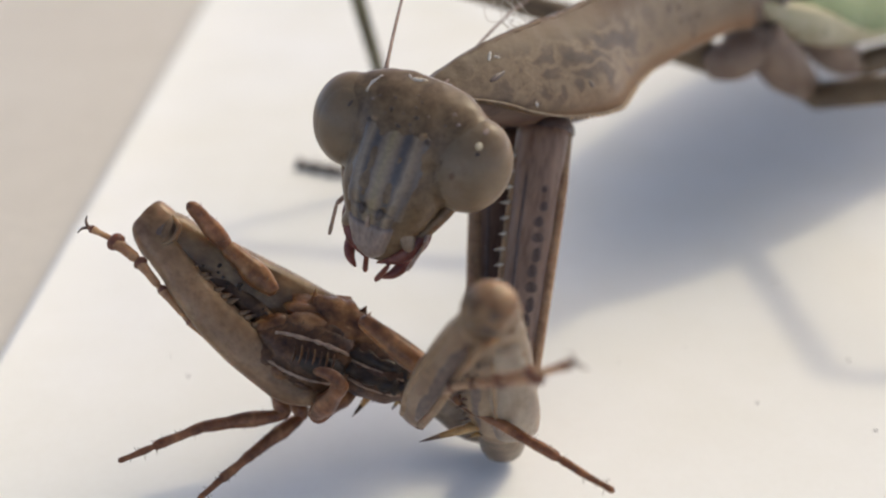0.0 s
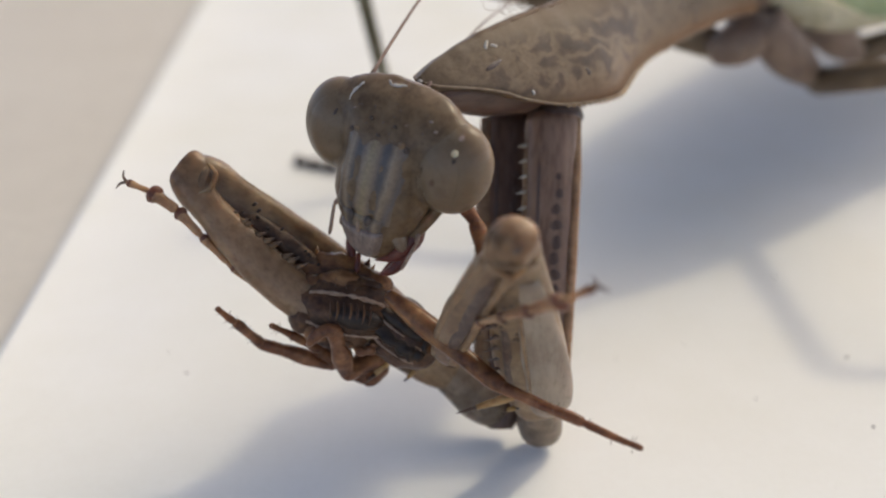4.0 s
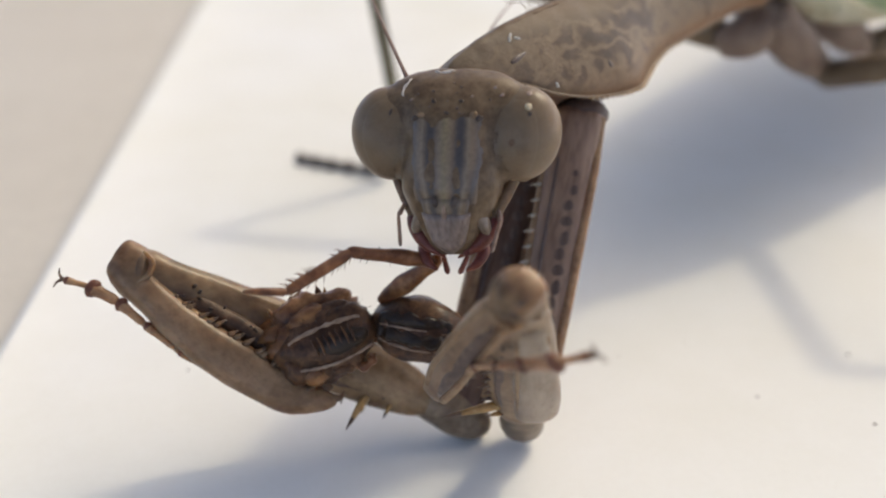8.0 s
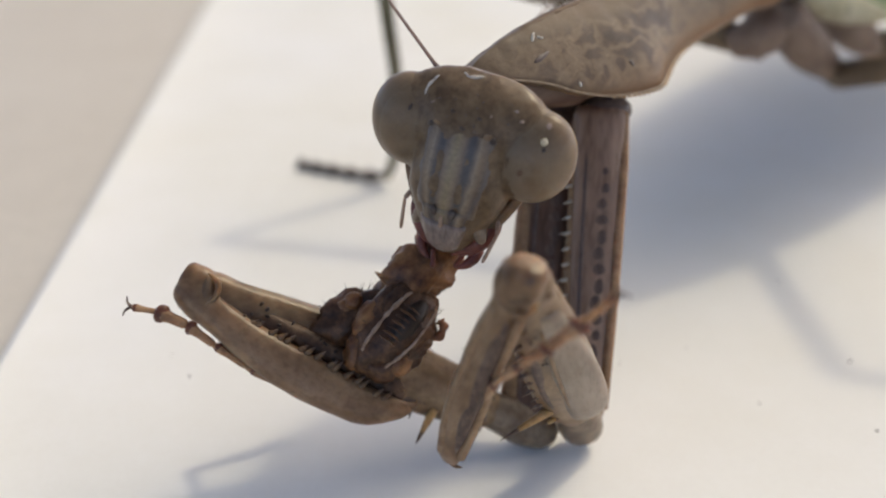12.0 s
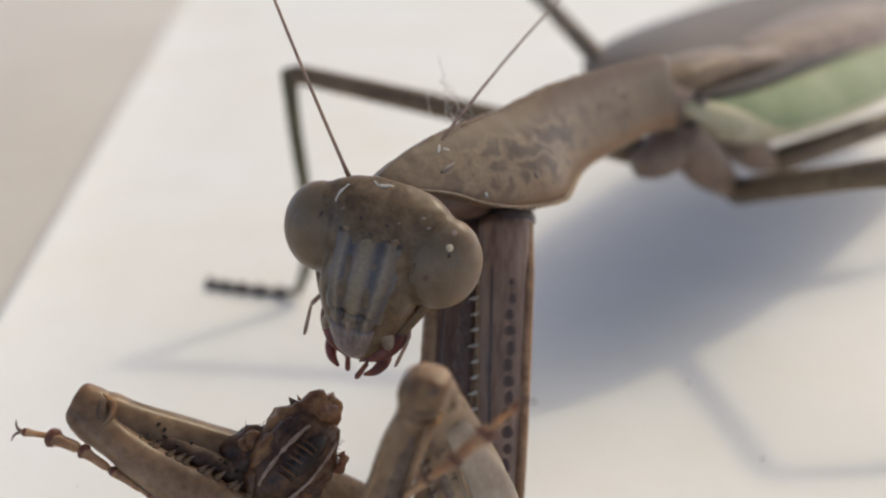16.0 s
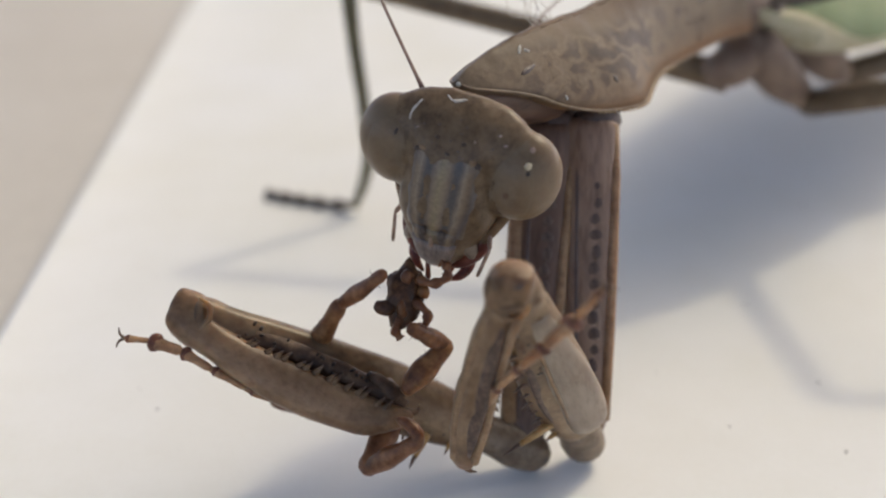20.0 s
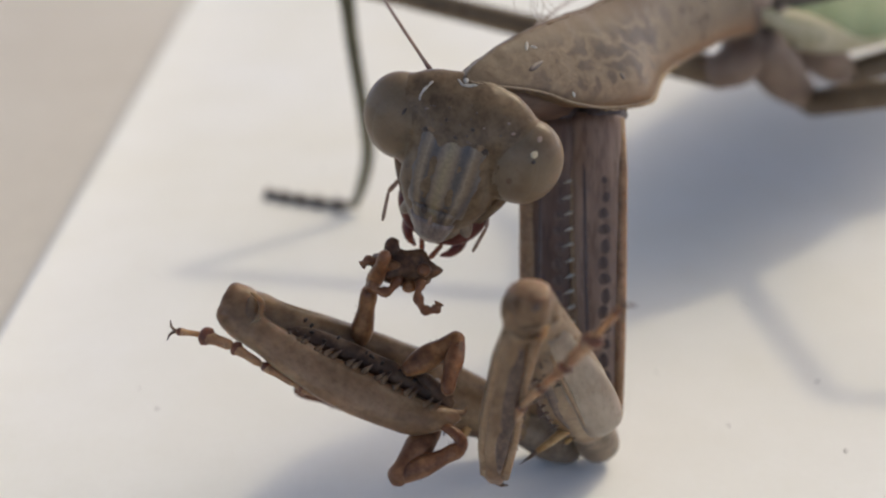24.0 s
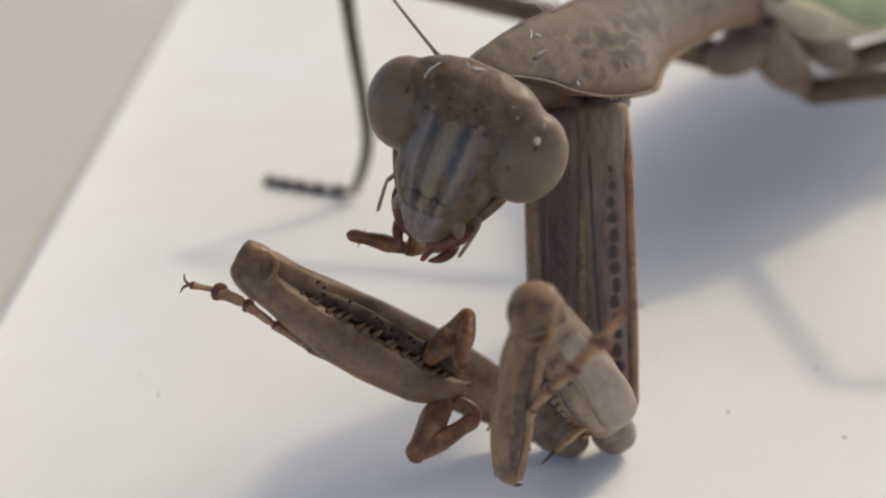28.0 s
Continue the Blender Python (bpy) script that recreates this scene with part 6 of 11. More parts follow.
    key(tibia_a, (
        (0, -13.26, -2.13, 8.78, 47.0, 40.3, -21.1), (0.5, -12.99, -1.81, 9.42, 48.8, 39.3, -20.2), (1, -11.91, -1.67, 9.70, 51.0, 38.3, -19.4),
        (1.5, -11.77, -1.64, 9.76, 50.9, 39.0, -19.9), (2, -11.37, -1.42, 10.18, 51.4, 39.6, -20.4), (2.5, -12.08, -1.80, 9.43, 50.1, 39.0, -19.9),
        (3, -11.77, -1.83, 9.39, 50.8, 38.3, -19.4), (3.5, -12.11, -1.49, 10.05, 51.9, 37.5, -18.7), (5.5, -11.51, -1.42, 10.20, 54.9, 34.0, -16.1),
        (6, -12.62, -2.15, 8.75, 52.3, 33.2, -15.5), (6.5, -14.84, -1.66, 9.72, 51.0, 34.2, -16.1), (7, -14.53, -2.27, 8.51, 49.0, 35.2, -16.8),
        (7.5, -14.19, -2.48, 8.11, 50.1, 33.1, -15.3), (8, -14.11, -2.80, 7.47, 50.4, 30.9, -13.8), (8.5, -13.46, -2.29, 8.48, 52.4, 30.9, -13.9),
        (9, -13.81, -2.33, 8.40, 51.9, 30.9, -14.0), (9.5, -13.22, -2.58, 7.92, 52.4, 29.7, -13.1), (10, -13.08, -2.72, 7.63, 52.7, 28.5, -12.3),
        (10.5, -12.46, -2.35, 8.36, 54.4, 28.5, -12.3), (11, -12.37, -2.78, 7.52, 53.1, 28.6, -12.3), (11.5, -12.02, -2.80, 7.49, 53.6, 27.9, -11.8),
        (12, -12.04, -3.04, 7.00, 53.2, 27.3, -11.4), (12.5, -11.65, -2.65, 7.78, 54.9, 26.9, -11.2), (14.5, -12.46, -3.13, 6.84, 53.3, 25.4, -10.4),
        (15, -12.44, -3.18, 6.74, 53.4, 25.0, -10.1), (15.5, -12.47, -3.09, 6.91, 53.1, 26.4, -10.9), (16, -12.40, -2.97, 7.14, 52.9, 27.9, -11.8),
        (16.5, -11.49, -2.04, 8.96, 56.2, 28.2, -12.1), (17, -11.79, -2.18, 8.70, 55.1, 29.1, -12.7), (17.5, -11.46, -1.94, 9.16, 56.5, 28.2, -12.1),
        (18, -11.45, -2.38, 8.31, 55.6, 27.3, -11.6), (18.5, -11.00, -2.31, 8.43, 56.6, 26.3, -10.9), (19, -10.28, -2.66, 7.75, 56.5, 25.3, -10.2),
        (19.5, -11.08, -2.77, 7.54, 55.9, 24.5, -9.6), (20, -11.28, -2.95, 7.18, 55.5, 23.6, -9.1), (20.5, -11.49, -3.19, 6.71, 54.7, 23.5, -9.0),
        (21, -11.17, -3.17, 6.76, 55.0, 23.3, -8.9), (21.5, -10.67, -3.10, 6.90, 55.5, 23.6, -9.1), (23.5, -9.83, -3.13, 6.84, 55.5, 24.9, -9.8),
        (24, -9.64, -2.89, 7.30, 56.3, 25.1, -10.0), (24.5, -9.72, -3.00, 7.08, 55.8, 25.6, -10.2), (25, -9.28, -2.82, 7.44, 56.5, 25.9, -10.4),
        (25.5, -9.42, -3.06, 6.96, 55.8, 25.4, -10.2), (26, -9.44, -3.00, 7.09, 56.2, 24.7, -9.8), (26.5, -8.81, -2.46, 8.15, 56.5, 29.8, -13.1),
        (27, -7.90, -1.34, 10.34, 58.4, 34.4, -16.4), (27.5, -8.76, -1.85, 9.34, 57.7, 31.3, -14.1), (28, -9.19, -2.47, 8.12, 56.8, 28.1, -12.0),))
    key(coxa_b, (
        (0, -0.38, 2.61, 10.39, -9.1, 58.0, -105.1), (0.5, -0.31, 2.64, 10.45, -3.6, 59.8, -99.6), (1, -0.24, 2.66, 10.49, 2.5, 61.2, -93.3),
        (1.5, -0.20, 2.71, 10.59, 3.6, 62.8, -92.1), (2, -0.16, 2.76, 10.68, 4.7, 64.4, -91.0), (2.5, -0.15, 2.76, 10.69, 3.9, 62.5, -91.8),
        (3, -0.14, 2.77, 10.69, 3.2, 60.7, -92.6), (3.5, -0.09, 2.77, 10.71, 2.3, 61.3, -93.6), (5.5, 0.07, 2.81, 10.78, -1.7, 63.8, -98.1),
        (6, 0.12, 2.82, 10.80, -2.8, 64.4, -99.3), (6.5, 0.52, 2.78, 10.71, -11.7, 62.6, -109.3), (7, 0.92, 2.73, 10.62, -19.1, 60.2, -117.8),
        (7.5, 0.87, 2.76, 10.68, -16.2, 60.5, -114.6), (8, 0.82, 2.79, 10.73, -13.3, 60.8, -111.4), (8.5, 1.02, 2.79, 10.75, -12.1, 61.9, -110.5),
        (9, 1.22, 2.80, 10.77, -10.9, 63.1, -109.5), (9.5, 1.32, 2.84, 10.84, -7.9, 63.3, -106.6), (10, 1.42, 2.88, 10.91, -5.0, 63.4, -103.6),
        (10.5, 1.46, 2.89, 10.94, -3.8, 63.4, -102.4), (11, 1.50, 2.91, 10.97, -2.6, 63.3, -101.2), (11.5, 1.53, 2.92, 11.00, -0.9, 63.3, -99.5),
        (12, 1.56, 2.93, 11.02, 0.8, 63.3, -97.7), (12.5, 1.62, 2.95, 11.04, 1.2, 63.4, -97.4), (14.5, 1.78, 2.82, 11.16, 3.4, 64.2, -95.4),
        (15, 1.76, 2.85, 11.13, 3.4, 63.9, -95.4), (15.5, 1.49, 1.95, 11.43, 2.3, 67.5, -96.3), (16, 1.37, 2.25, 11.26, -0.6, 65.3, -99.0),
        (16.5, 1.59, 1.88, 11.54, 3.9, 69.0, -94.8), (17, 2.07, 3.04, 11.22, 5.2, 64.9, -93.9), (17.5, 1.93, 1.92, 11.73, 6.8, 71.2, -92.2),
        (18, 1.97, 1.94, 11.83, 6.9, 71.4, -92.1), (18.5, 2.04, 2.06, 11.80, 9.9, 71.3, -89.0), (19, 2.11, 2.18, 11.77, 12.9, 71.1, -86.0),
        (19.5, 2.15, 2.14, 11.83, 10.1, 71.3, -89.0), (20, 2.19, 2.10, 11.88, 7.3, 71.5, -92.0), (20.5, 2.19, 2.08, 11.93, 7.4, 71.6, -92.0),
        (21, 2.20, 2.07, 11.97, 7.4, 71.6, -91.9), (21.5, 2.23, 2.07, 11.99, 8.2, 71.6, -91.1), (23.5, 2.36, 2.10, 12.04, 11.5, 71.6, -87.9),
        (24, 2.39, 2.10, 12.06, 12.2, 71.5, -87.2), (24.5, 2.39, 2.10, 12.05, 14.4, 71.3, -84.9), (25, 2.40, 2.12, 12.04, 16.3, 71.1, -82.9),
        (25.5, 2.38, 2.06, 12.03, 16.6, 71.1, -82.5), (26, 2.37, 2.03, 12.01, 16.7, 71.0, -82.5), (26.5, 2.40, 1.99, 11.99, 18.9, 70.7, -80.1),
        (27, 2.46, 1.97, 11.97, 20.8, 70.5, -78.3), (27.5, 2.44, 1.91, 12.01, 20.3, 70.6, -78.8), (28, 2.44, 1.87, 12.05, 19.4, 70.7, -79.7),))
    key(femur_b, (
        (0, -1.92, -3.11, 0.90, -171.3, -53.0, -96.9), (0.5, -1.23, -2.85, 0.90, -164.8, -55.0, -101.2),
        (1, -0.54, -2.61, 0.90, -168.6, -58.6, -101.7), (1.5, -0.39, -2.27, 0.90, -163.3, -57.9, -104.3),
        (2, -0.24, -1.92, 0.90, -166.9, -57.2, -102.7), (2.5, -0.31, -2.33, 0.90, -157.6, -56.6, -106.7),
        (3, -0.39, -2.73, 0.90, -161.1, -54.8, -104.2), (3.5, -0.44, -2.59, 0.90, -161.1, -59.9, -106.1),
        (5.5, -0.61, -2.01, 0.90, -159.6, -56.3, -105.1), (6, -0.65, -1.86, 0.90, -155.6, -54.5, -106.1),
        (6.5, -1.17, -2.03, 0.90, -161.2, -65.0, -106.5), (7, -1.68, -2.20, 0.90, 170.8, -61.9, -89.2),
        (7.5, -1.43, -2.26, 0.90, 171.7, -57.6, -90.8), (8, -1.19, -2.33, 0.90, -175.3, -52.1, -96.7),
        (8.5, -0.82, -2.13, 0.90, -166.7, -53.5, -100.7), (9, -0.46, -1.92, 0.90, -168.5, -58.1, -101.8),
        (9.5, -0.11, -1.96, 0.90, -160.6, -57.6, -106.0), (10, 0.24, -1.99, 0.90, -153.5, -55.5, -109.1),
        (10.5, 0.38, -2.02, 0.90, -148.6, -54.7, -111.2), (11, 0.52, -2.05, 0.90, -144.7, -53.8, -112.8),
        (11.5, 0.70, -2.08, 0.90, -146.1, -53.2, -112.0), (12, 0.88, -2.11, 0.90, -143.9, -53.0, -113.1),
        (12.5, 0.96, -2.10, 0.90, -140.6, -52.8, -114.7), (14.5, 1.31, -2.12, 0.90, -138.6, -53.3, -116.8),
        (15, 1.29, -2.15, 0.90, -138.6, -53.3, -116.7), (15.5, 1.01, -2.38, 0.90, -140.2, -53.8, -115.8),
        (16, 0.63, -2.45, 0.90, -142.6, -54.0, -114.0), (16.5, 1.25, -2.20, 0.90, -142.4, -56.0, -116.9),
        (17, 1.75, -1.79, 0.90, -138.6, -54.8, -118.9), (17.5, 1.79, -1.76, 0.90, -140.1, -55.3, -118.7),
        (18, 1.83, -1.73, 0.90, -137.3, -54.6, -119.7), (18.5, 2.10, -1.64, 0.90, -136.4, -55.1, -121.1),
        (19, 2.37, -1.54, 0.90, -131.6, -53.3, -122.7), (19.5, 2.21, -1.55, 0.90, -135.3, -53.6, -120.6),
        (20, 2.06, -1.56, 0.90, -138.1, -53.8, -119.0), (20.5, 2.06, -1.58, 0.90, -140.6, -53.8, -117.7),
        (21, 2.07, -1.60, 0.90, -138.1, -53.9, -119.0), (21.5, 2.16, -1.61, 0.90, -139.7, -52.6, -117.3),
        (23.5, 2.49, -1.62, 0.90, -138.6, -50.8, -116.9), (24, 2.58, -1.62, 0.90, -137.5, -51.1, -117.9),
        (24.5, 2.73, -1.64, 0.90, -134.7, -50.7, -119.2), (25, 2.87, -1.65, 0.90, -132.0, -49.3, -119.3),
        (25.5, 2.87, -1.72, 0.90, -133.5, -49.4, -118.7), (26, 2.87, -1.76, 0.90, -136.2, -50.0, -117.9),
        (26.5, 3.07, -1.83, 0.90, -133.3, -49.3, -119.0), (27, 3.26, -1.87, 0.90, -130.3, -49.2, -120.7),
        (27.5, 3.20, -1.93, 0.90, -131.4, -49.1, -119.9), (28, 3.14, -1.97, 0.90, -130.4, -49.2, -120.4),))
    key(tibia_b, (
        (0, -2.79, -10.27, 10.49, -127.7, 54.3, 116.3), (0.5, -2.57, -9.60, 10.73, -128.8, 56.0, 117.3),
        (1, -1.81, -8.74, 11.14, -130.4, 57.8, 116.9), (1.5, -1.97, -8.45, 11.06, -131.6, 56.7, 115.5), (2, -1.67, -8.27, 10.99, -133.5, 55.7, 112.8),
        (2.5, -2.21, -8.66, 10.92, -134.5, 55.5, 112.8), (3, -2.09, -9.44, 10.71, -136.3, 56.0, 110.9),
        (3.5, -2.10, -8.37, 11.28, -136.2, 54.5, 111.2), (5.5, -2.34, -8.43, 10.89, -132.8, 54.5, 113.7),
        (6, -2.58, -8.55, 10.67, -131.5, 54.7, 114.9), (6.5, -2.61, -6.88, 11.78, -122.4, 52.5, 122.8), (7, -1.60, -7.85, 11.48, -113.8, 53.5, 128.0),
        (7.5, -1.52, -8.69, 11.03, -119.7, 52.7, 120.3), (8, -2.05, -9.65, 10.37, -124.0, 51.9, 115.3),
        (8.5, -2.15, -9.14, 10.55, -112.7, 56.0, 130.0), (9, -1.75, -8.13, 11.09, -98.4, 58.3, 147.5),
        (9.5, -1.88, -8.14, 11.03, -106.1, 62.3, 142.8), (10, -1.98, -8.42, 10.78, -114.6, 66.5, 137.4),
        (10.5, -2.13, -8.48, 10.70, -119.0, 67.8, 134.4), (11, -2.22, -8.59, 10.59, -123.9, 69.2, 131.0),
        (11.5, -1.99, -8.75, 10.51, -123.7, 69.7, 130.8), (12, -1.96, -8.76, 10.48, -123.1, 70.1, 131.5),
        (12.5, -2.07, -8.69, 10.46, -124.0, 70.5, 131.2), (14.5, -1.92, -8.52, 10.52, -129.0, 72.6, 127.7),
        (15, -1.94, -8.55, 10.52, -129.1, 72.6, 127.7), (15.5, -2.07, -8.76, 10.59, -128.1, 71.6, 128.3),
        (16, -2.24, -8.90, 10.61, -129.0, 69.6, 126.5), (16.5, -1.78, -8.18, 10.85, -130.5, 72.2, 126.2),
        (17, -1.60, -7.84, 10.70, -133.2, 73.7, 124.3), (17.5, -1.49, -7.74, 10.77, -138.8, 74.1, 119.4),
        (18, -1.61, -7.77, 10.68, -143.6, 74.7, 115.6), (18.5, -1.45, -7.51, 10.74, -146.5, 75.0, 113.0),
        (19, -1.51, -7.58, 10.52, -148.4, 75.5, 111.5), (19.5, -1.41, -7.68, 10.56, -145.2, 73.9, 113.5),
        (20, -1.38, -7.75, 10.59, -142.0, 72.4, 115.5), (20.5, -1.23, -7.86, 10.58, -145.0, 72.6, 112.6),
        (21, -1.36, -7.79, 10.59, -147.0, 72.8, 111.2), (21.5, -1.19, -8.09, 10.43, -149.0, 72.8, 109.1),
        (23.5, -0.94, -8.39, 10.20, -155.6, 72.5, 102.8), (24, -0.95, -8.28, 10.24, -157.0, 72.3, 101.6),
        (24.5, -0.97, -8.28, 10.19, -158.6, 71.7, 100.2), (25, -0.96, -8.48, 9.99, -160.1, 71.2, 98.7),
        (25.5, -0.88, -8.56, 10.02, -158.8, 72.1, 99.8), (26, -0.75, -8.57, 10.09, -157.6, 72.7, 100.7),
        (26.5, -0.72, -8.66, 10.00, -163.0, 73.1, 96.3), (27, -0.75, -8.62, 9.98, -168.2, 73.2, 92.1), (27.5, -0.72, -8.75, 9.97, -167.2, 72.8, 92.8),
        (28, -0.83, -8.72, 9.99, -165.6, 72.3, 94.2),))
    key(far_tibia, (
        (0, -7.20, 21.60, 0.45, -69.7, -82.2, 166.0), (3, -7.20, 21.60, 0.45, -67.2, -83.6, 162.9), (8, -7.20, 21.60, 0.45, -51.9, -86.6, 146.3),
        (15, -7.20, 21.60, 0.45, 29.4, -87.9, 63.4), (16.5, -7.20, 21.60, 0.45, 25.4, -87.9, 67.5), (28, -7.20, 21.60, 0.45, -10.6, -88.0, 104.0),))
    key(far_femur, (
        (0, -8.80, 22.00, 12.50, 73.1, 11.4, -18.4), (3, -8.50, 22.00, 12.50, 73.7, 10.4, -17.9), (8, -7.80, 22.00, 12.50, 74.1, 9.7, -17.9),
        (15, -7.00, 22.00, 12.50, 74.6, 8.9, -17.6), (16.5, -7.03, 22.00, 12.50, 74.2, 10.0, -18.0), (28, -7.30, 22.00, 12.50, 74.5, 9.4, -17.3),))
    key(antenna_a, (
        (0, -1.60, 2.05, -0.35, 34.1, 54.9, 125.6), (0.5, -1.60, 2.05, -0.35, 46.9, 52.8, 137.0), (1, -1.60, 2.05, -0.35, 52.8, 59.0, 138.1),
        (1.5, -1.60, 2.05, -0.35, 8.3, 59.7, 76.4), (2, -1.60, 2.05, -0.35, 25.6, 61.8, 93.1), (2.5, -1.60, 2.05, -0.35, 16.5, 62.4, 83.3),
        (3, -1.60, 2.05, -0.35, 38.0, 67.2, 110.4), (5.5, -1.60, 2.05, -0.35, 37.1, 62.4, 122.0), (6, -1.60, 2.05, -0.35, 41.1, 53.0, 134.7),
        (7, -1.60, 2.05, -0.35, 3.6, 23.6, 98.2), (8, -1.60, 2.05, -0.35, 8.9, 35.5, 118.8), (9, -1.60, 2.05, -0.35, 40.5, 34.5, 141.0),
        (10, -1.60, 2.05, -0.35, 36.3, 46.3, 157.8), (11, -1.60, 2.05, -0.35, 33.4, 48.9, 157.9), (12, -1.60, 2.05, -0.35, 33.2, 42.1, 157.6),
        (12.5, -1.60, 2.05, -0.35, 34.6, 42.1, 155.8), (14.5, -1.60, 2.05, -0.35, 28.9, 53.9, 141.8), (15, -1.60, 2.05, -0.35, 31.8, 52.6, 147.1),
        (15.5, -1.60, 2.05, -0.35, 24.1, 38.4, 135.8), (16, -1.60, 2.05, -0.35, 28.3, -10.3, 117.8), (16.5, -1.60, 2.05, -0.35, 46.5, 44.0, 145.3),
        (17, -1.60, 2.05, -0.35, 39.7, 50.5, 156.8), (18, -1.60, 2.05, -0.35, 34.8, 38.7, 155.9), (19, -1.60, 2.05, -0.35, 71.9, 45.4, 179.4),
        (20, -1.60, 2.05, -0.35, 39.6, 44.5, 150.8), (21, -1.60, 2.05, -0.35, 25.6, 33.3, 144.9), (23.5, -1.60, 2.05, -0.35, 26.9, 43.0, 151.1),
        (24, -1.60, 2.05, -0.35, 40.5, 50.2, 167.2), (25, -1.60, 2.05, -0.35, 13.6, 28.4, 141.8), (26, -1.60, 2.05, -0.35, 26.8, 45.9, 164.1),
        (27, -1.60, 2.05, -0.35, 29.4, 52.3, 165.0), (28, -1.60, 2.05, -0.35, 25.9, 42.2, 163.6),))
    key(antenna_b, (
        (0, -0.10, 2.00, -1.30, 40.2, 71.0, 103.7), (0.5, -0.10, 2.00, -1.30, 47.1, 71.5, 113.8), (1, -0.10, 2.00, -1.30, 83.9, 68.0, 155.7),
        (1.5, -0.10, 2.00, -1.30, 76.3, 69.6, 147.9), (2, -0.10, 2.00, -1.30, 61.0, 69.6, 131.7), (2.5, -0.10, 2.00, -1.30, 72.1, 71.3, 144.9),
        (3, -0.10, 2.00, -1.30, 83.3, 72.8, 158.0), (5.5, -0.10, 2.00, -1.30, 50.2, 80.7, 115.9), (6, -0.10, 2.00, -1.30, 79.4, 73.2, 150.3),
        (7, -0.10, 2.00, -1.30, 17.3, 51.2, 82.0), (8, -0.10, 2.00, -1.30, 15.5, 64.6, 80.7), (9, -0.10, 2.00, -1.30, 79.0, 62.5, 154.8),
        (10, -0.10, 2.00, -1.30, 37.7, 85.9, 114.0), (11, -0.10, 2.00, -1.30, 15.8, 83.2, 89.3), (12, -0.10, 2.00, -1.30, 37.5, 81.9, 112.3),
        (12.5, -0.10, 2.00, -1.30, 23.5, 82.8, 99.1), (14.5, -0.10, 2.00, -1.30, 30.8, 75.2, 106.7), (15, -0.10, 2.00, -1.30, 54.4, 75.3, 129.5),
        (15.5, -0.10, 2.00, -1.30, 11.5, 68.0, 79.0), (16, -0.10, 2.00, -1.30, 11.4, 46.0, 70.3), (16.5, -0.10, 2.00, -1.30, 25.1, 74.3, 80.7),
        (17, -0.10, 2.00, -1.30, 18.1, 78.9, 96.7), (18, -0.10, 2.00, -1.30, 28.9, 75.5, 105.1), (19, -0.10, 2.00, -1.30, 160.8, 73.4, 231.4),
        (20, -0.10, 2.00, -1.30, 9.4, 86.5, 77.9), (21, -0.10, 2.00, -1.30, 3.6, 76.4, 75.4), (23.5, -0.10, 2.00, -1.30, 5.0, 76.8, 77.9),
        (24, -0.10, 2.00, -1.30, -63.0, 81.9, 15.0), (25, -0.10, 2.00, -1.30, 20.3, 61.7, 90.1), (26, -0.10, 2.00, -1.30, -2.5, 76.3, 74.0),
        (27, -0.10, 2.00, -1.30, 0.9, 75.4, 78.1), (28, -0.10, 2.00, -1.30, 22.8, 75.9, 98.5),))
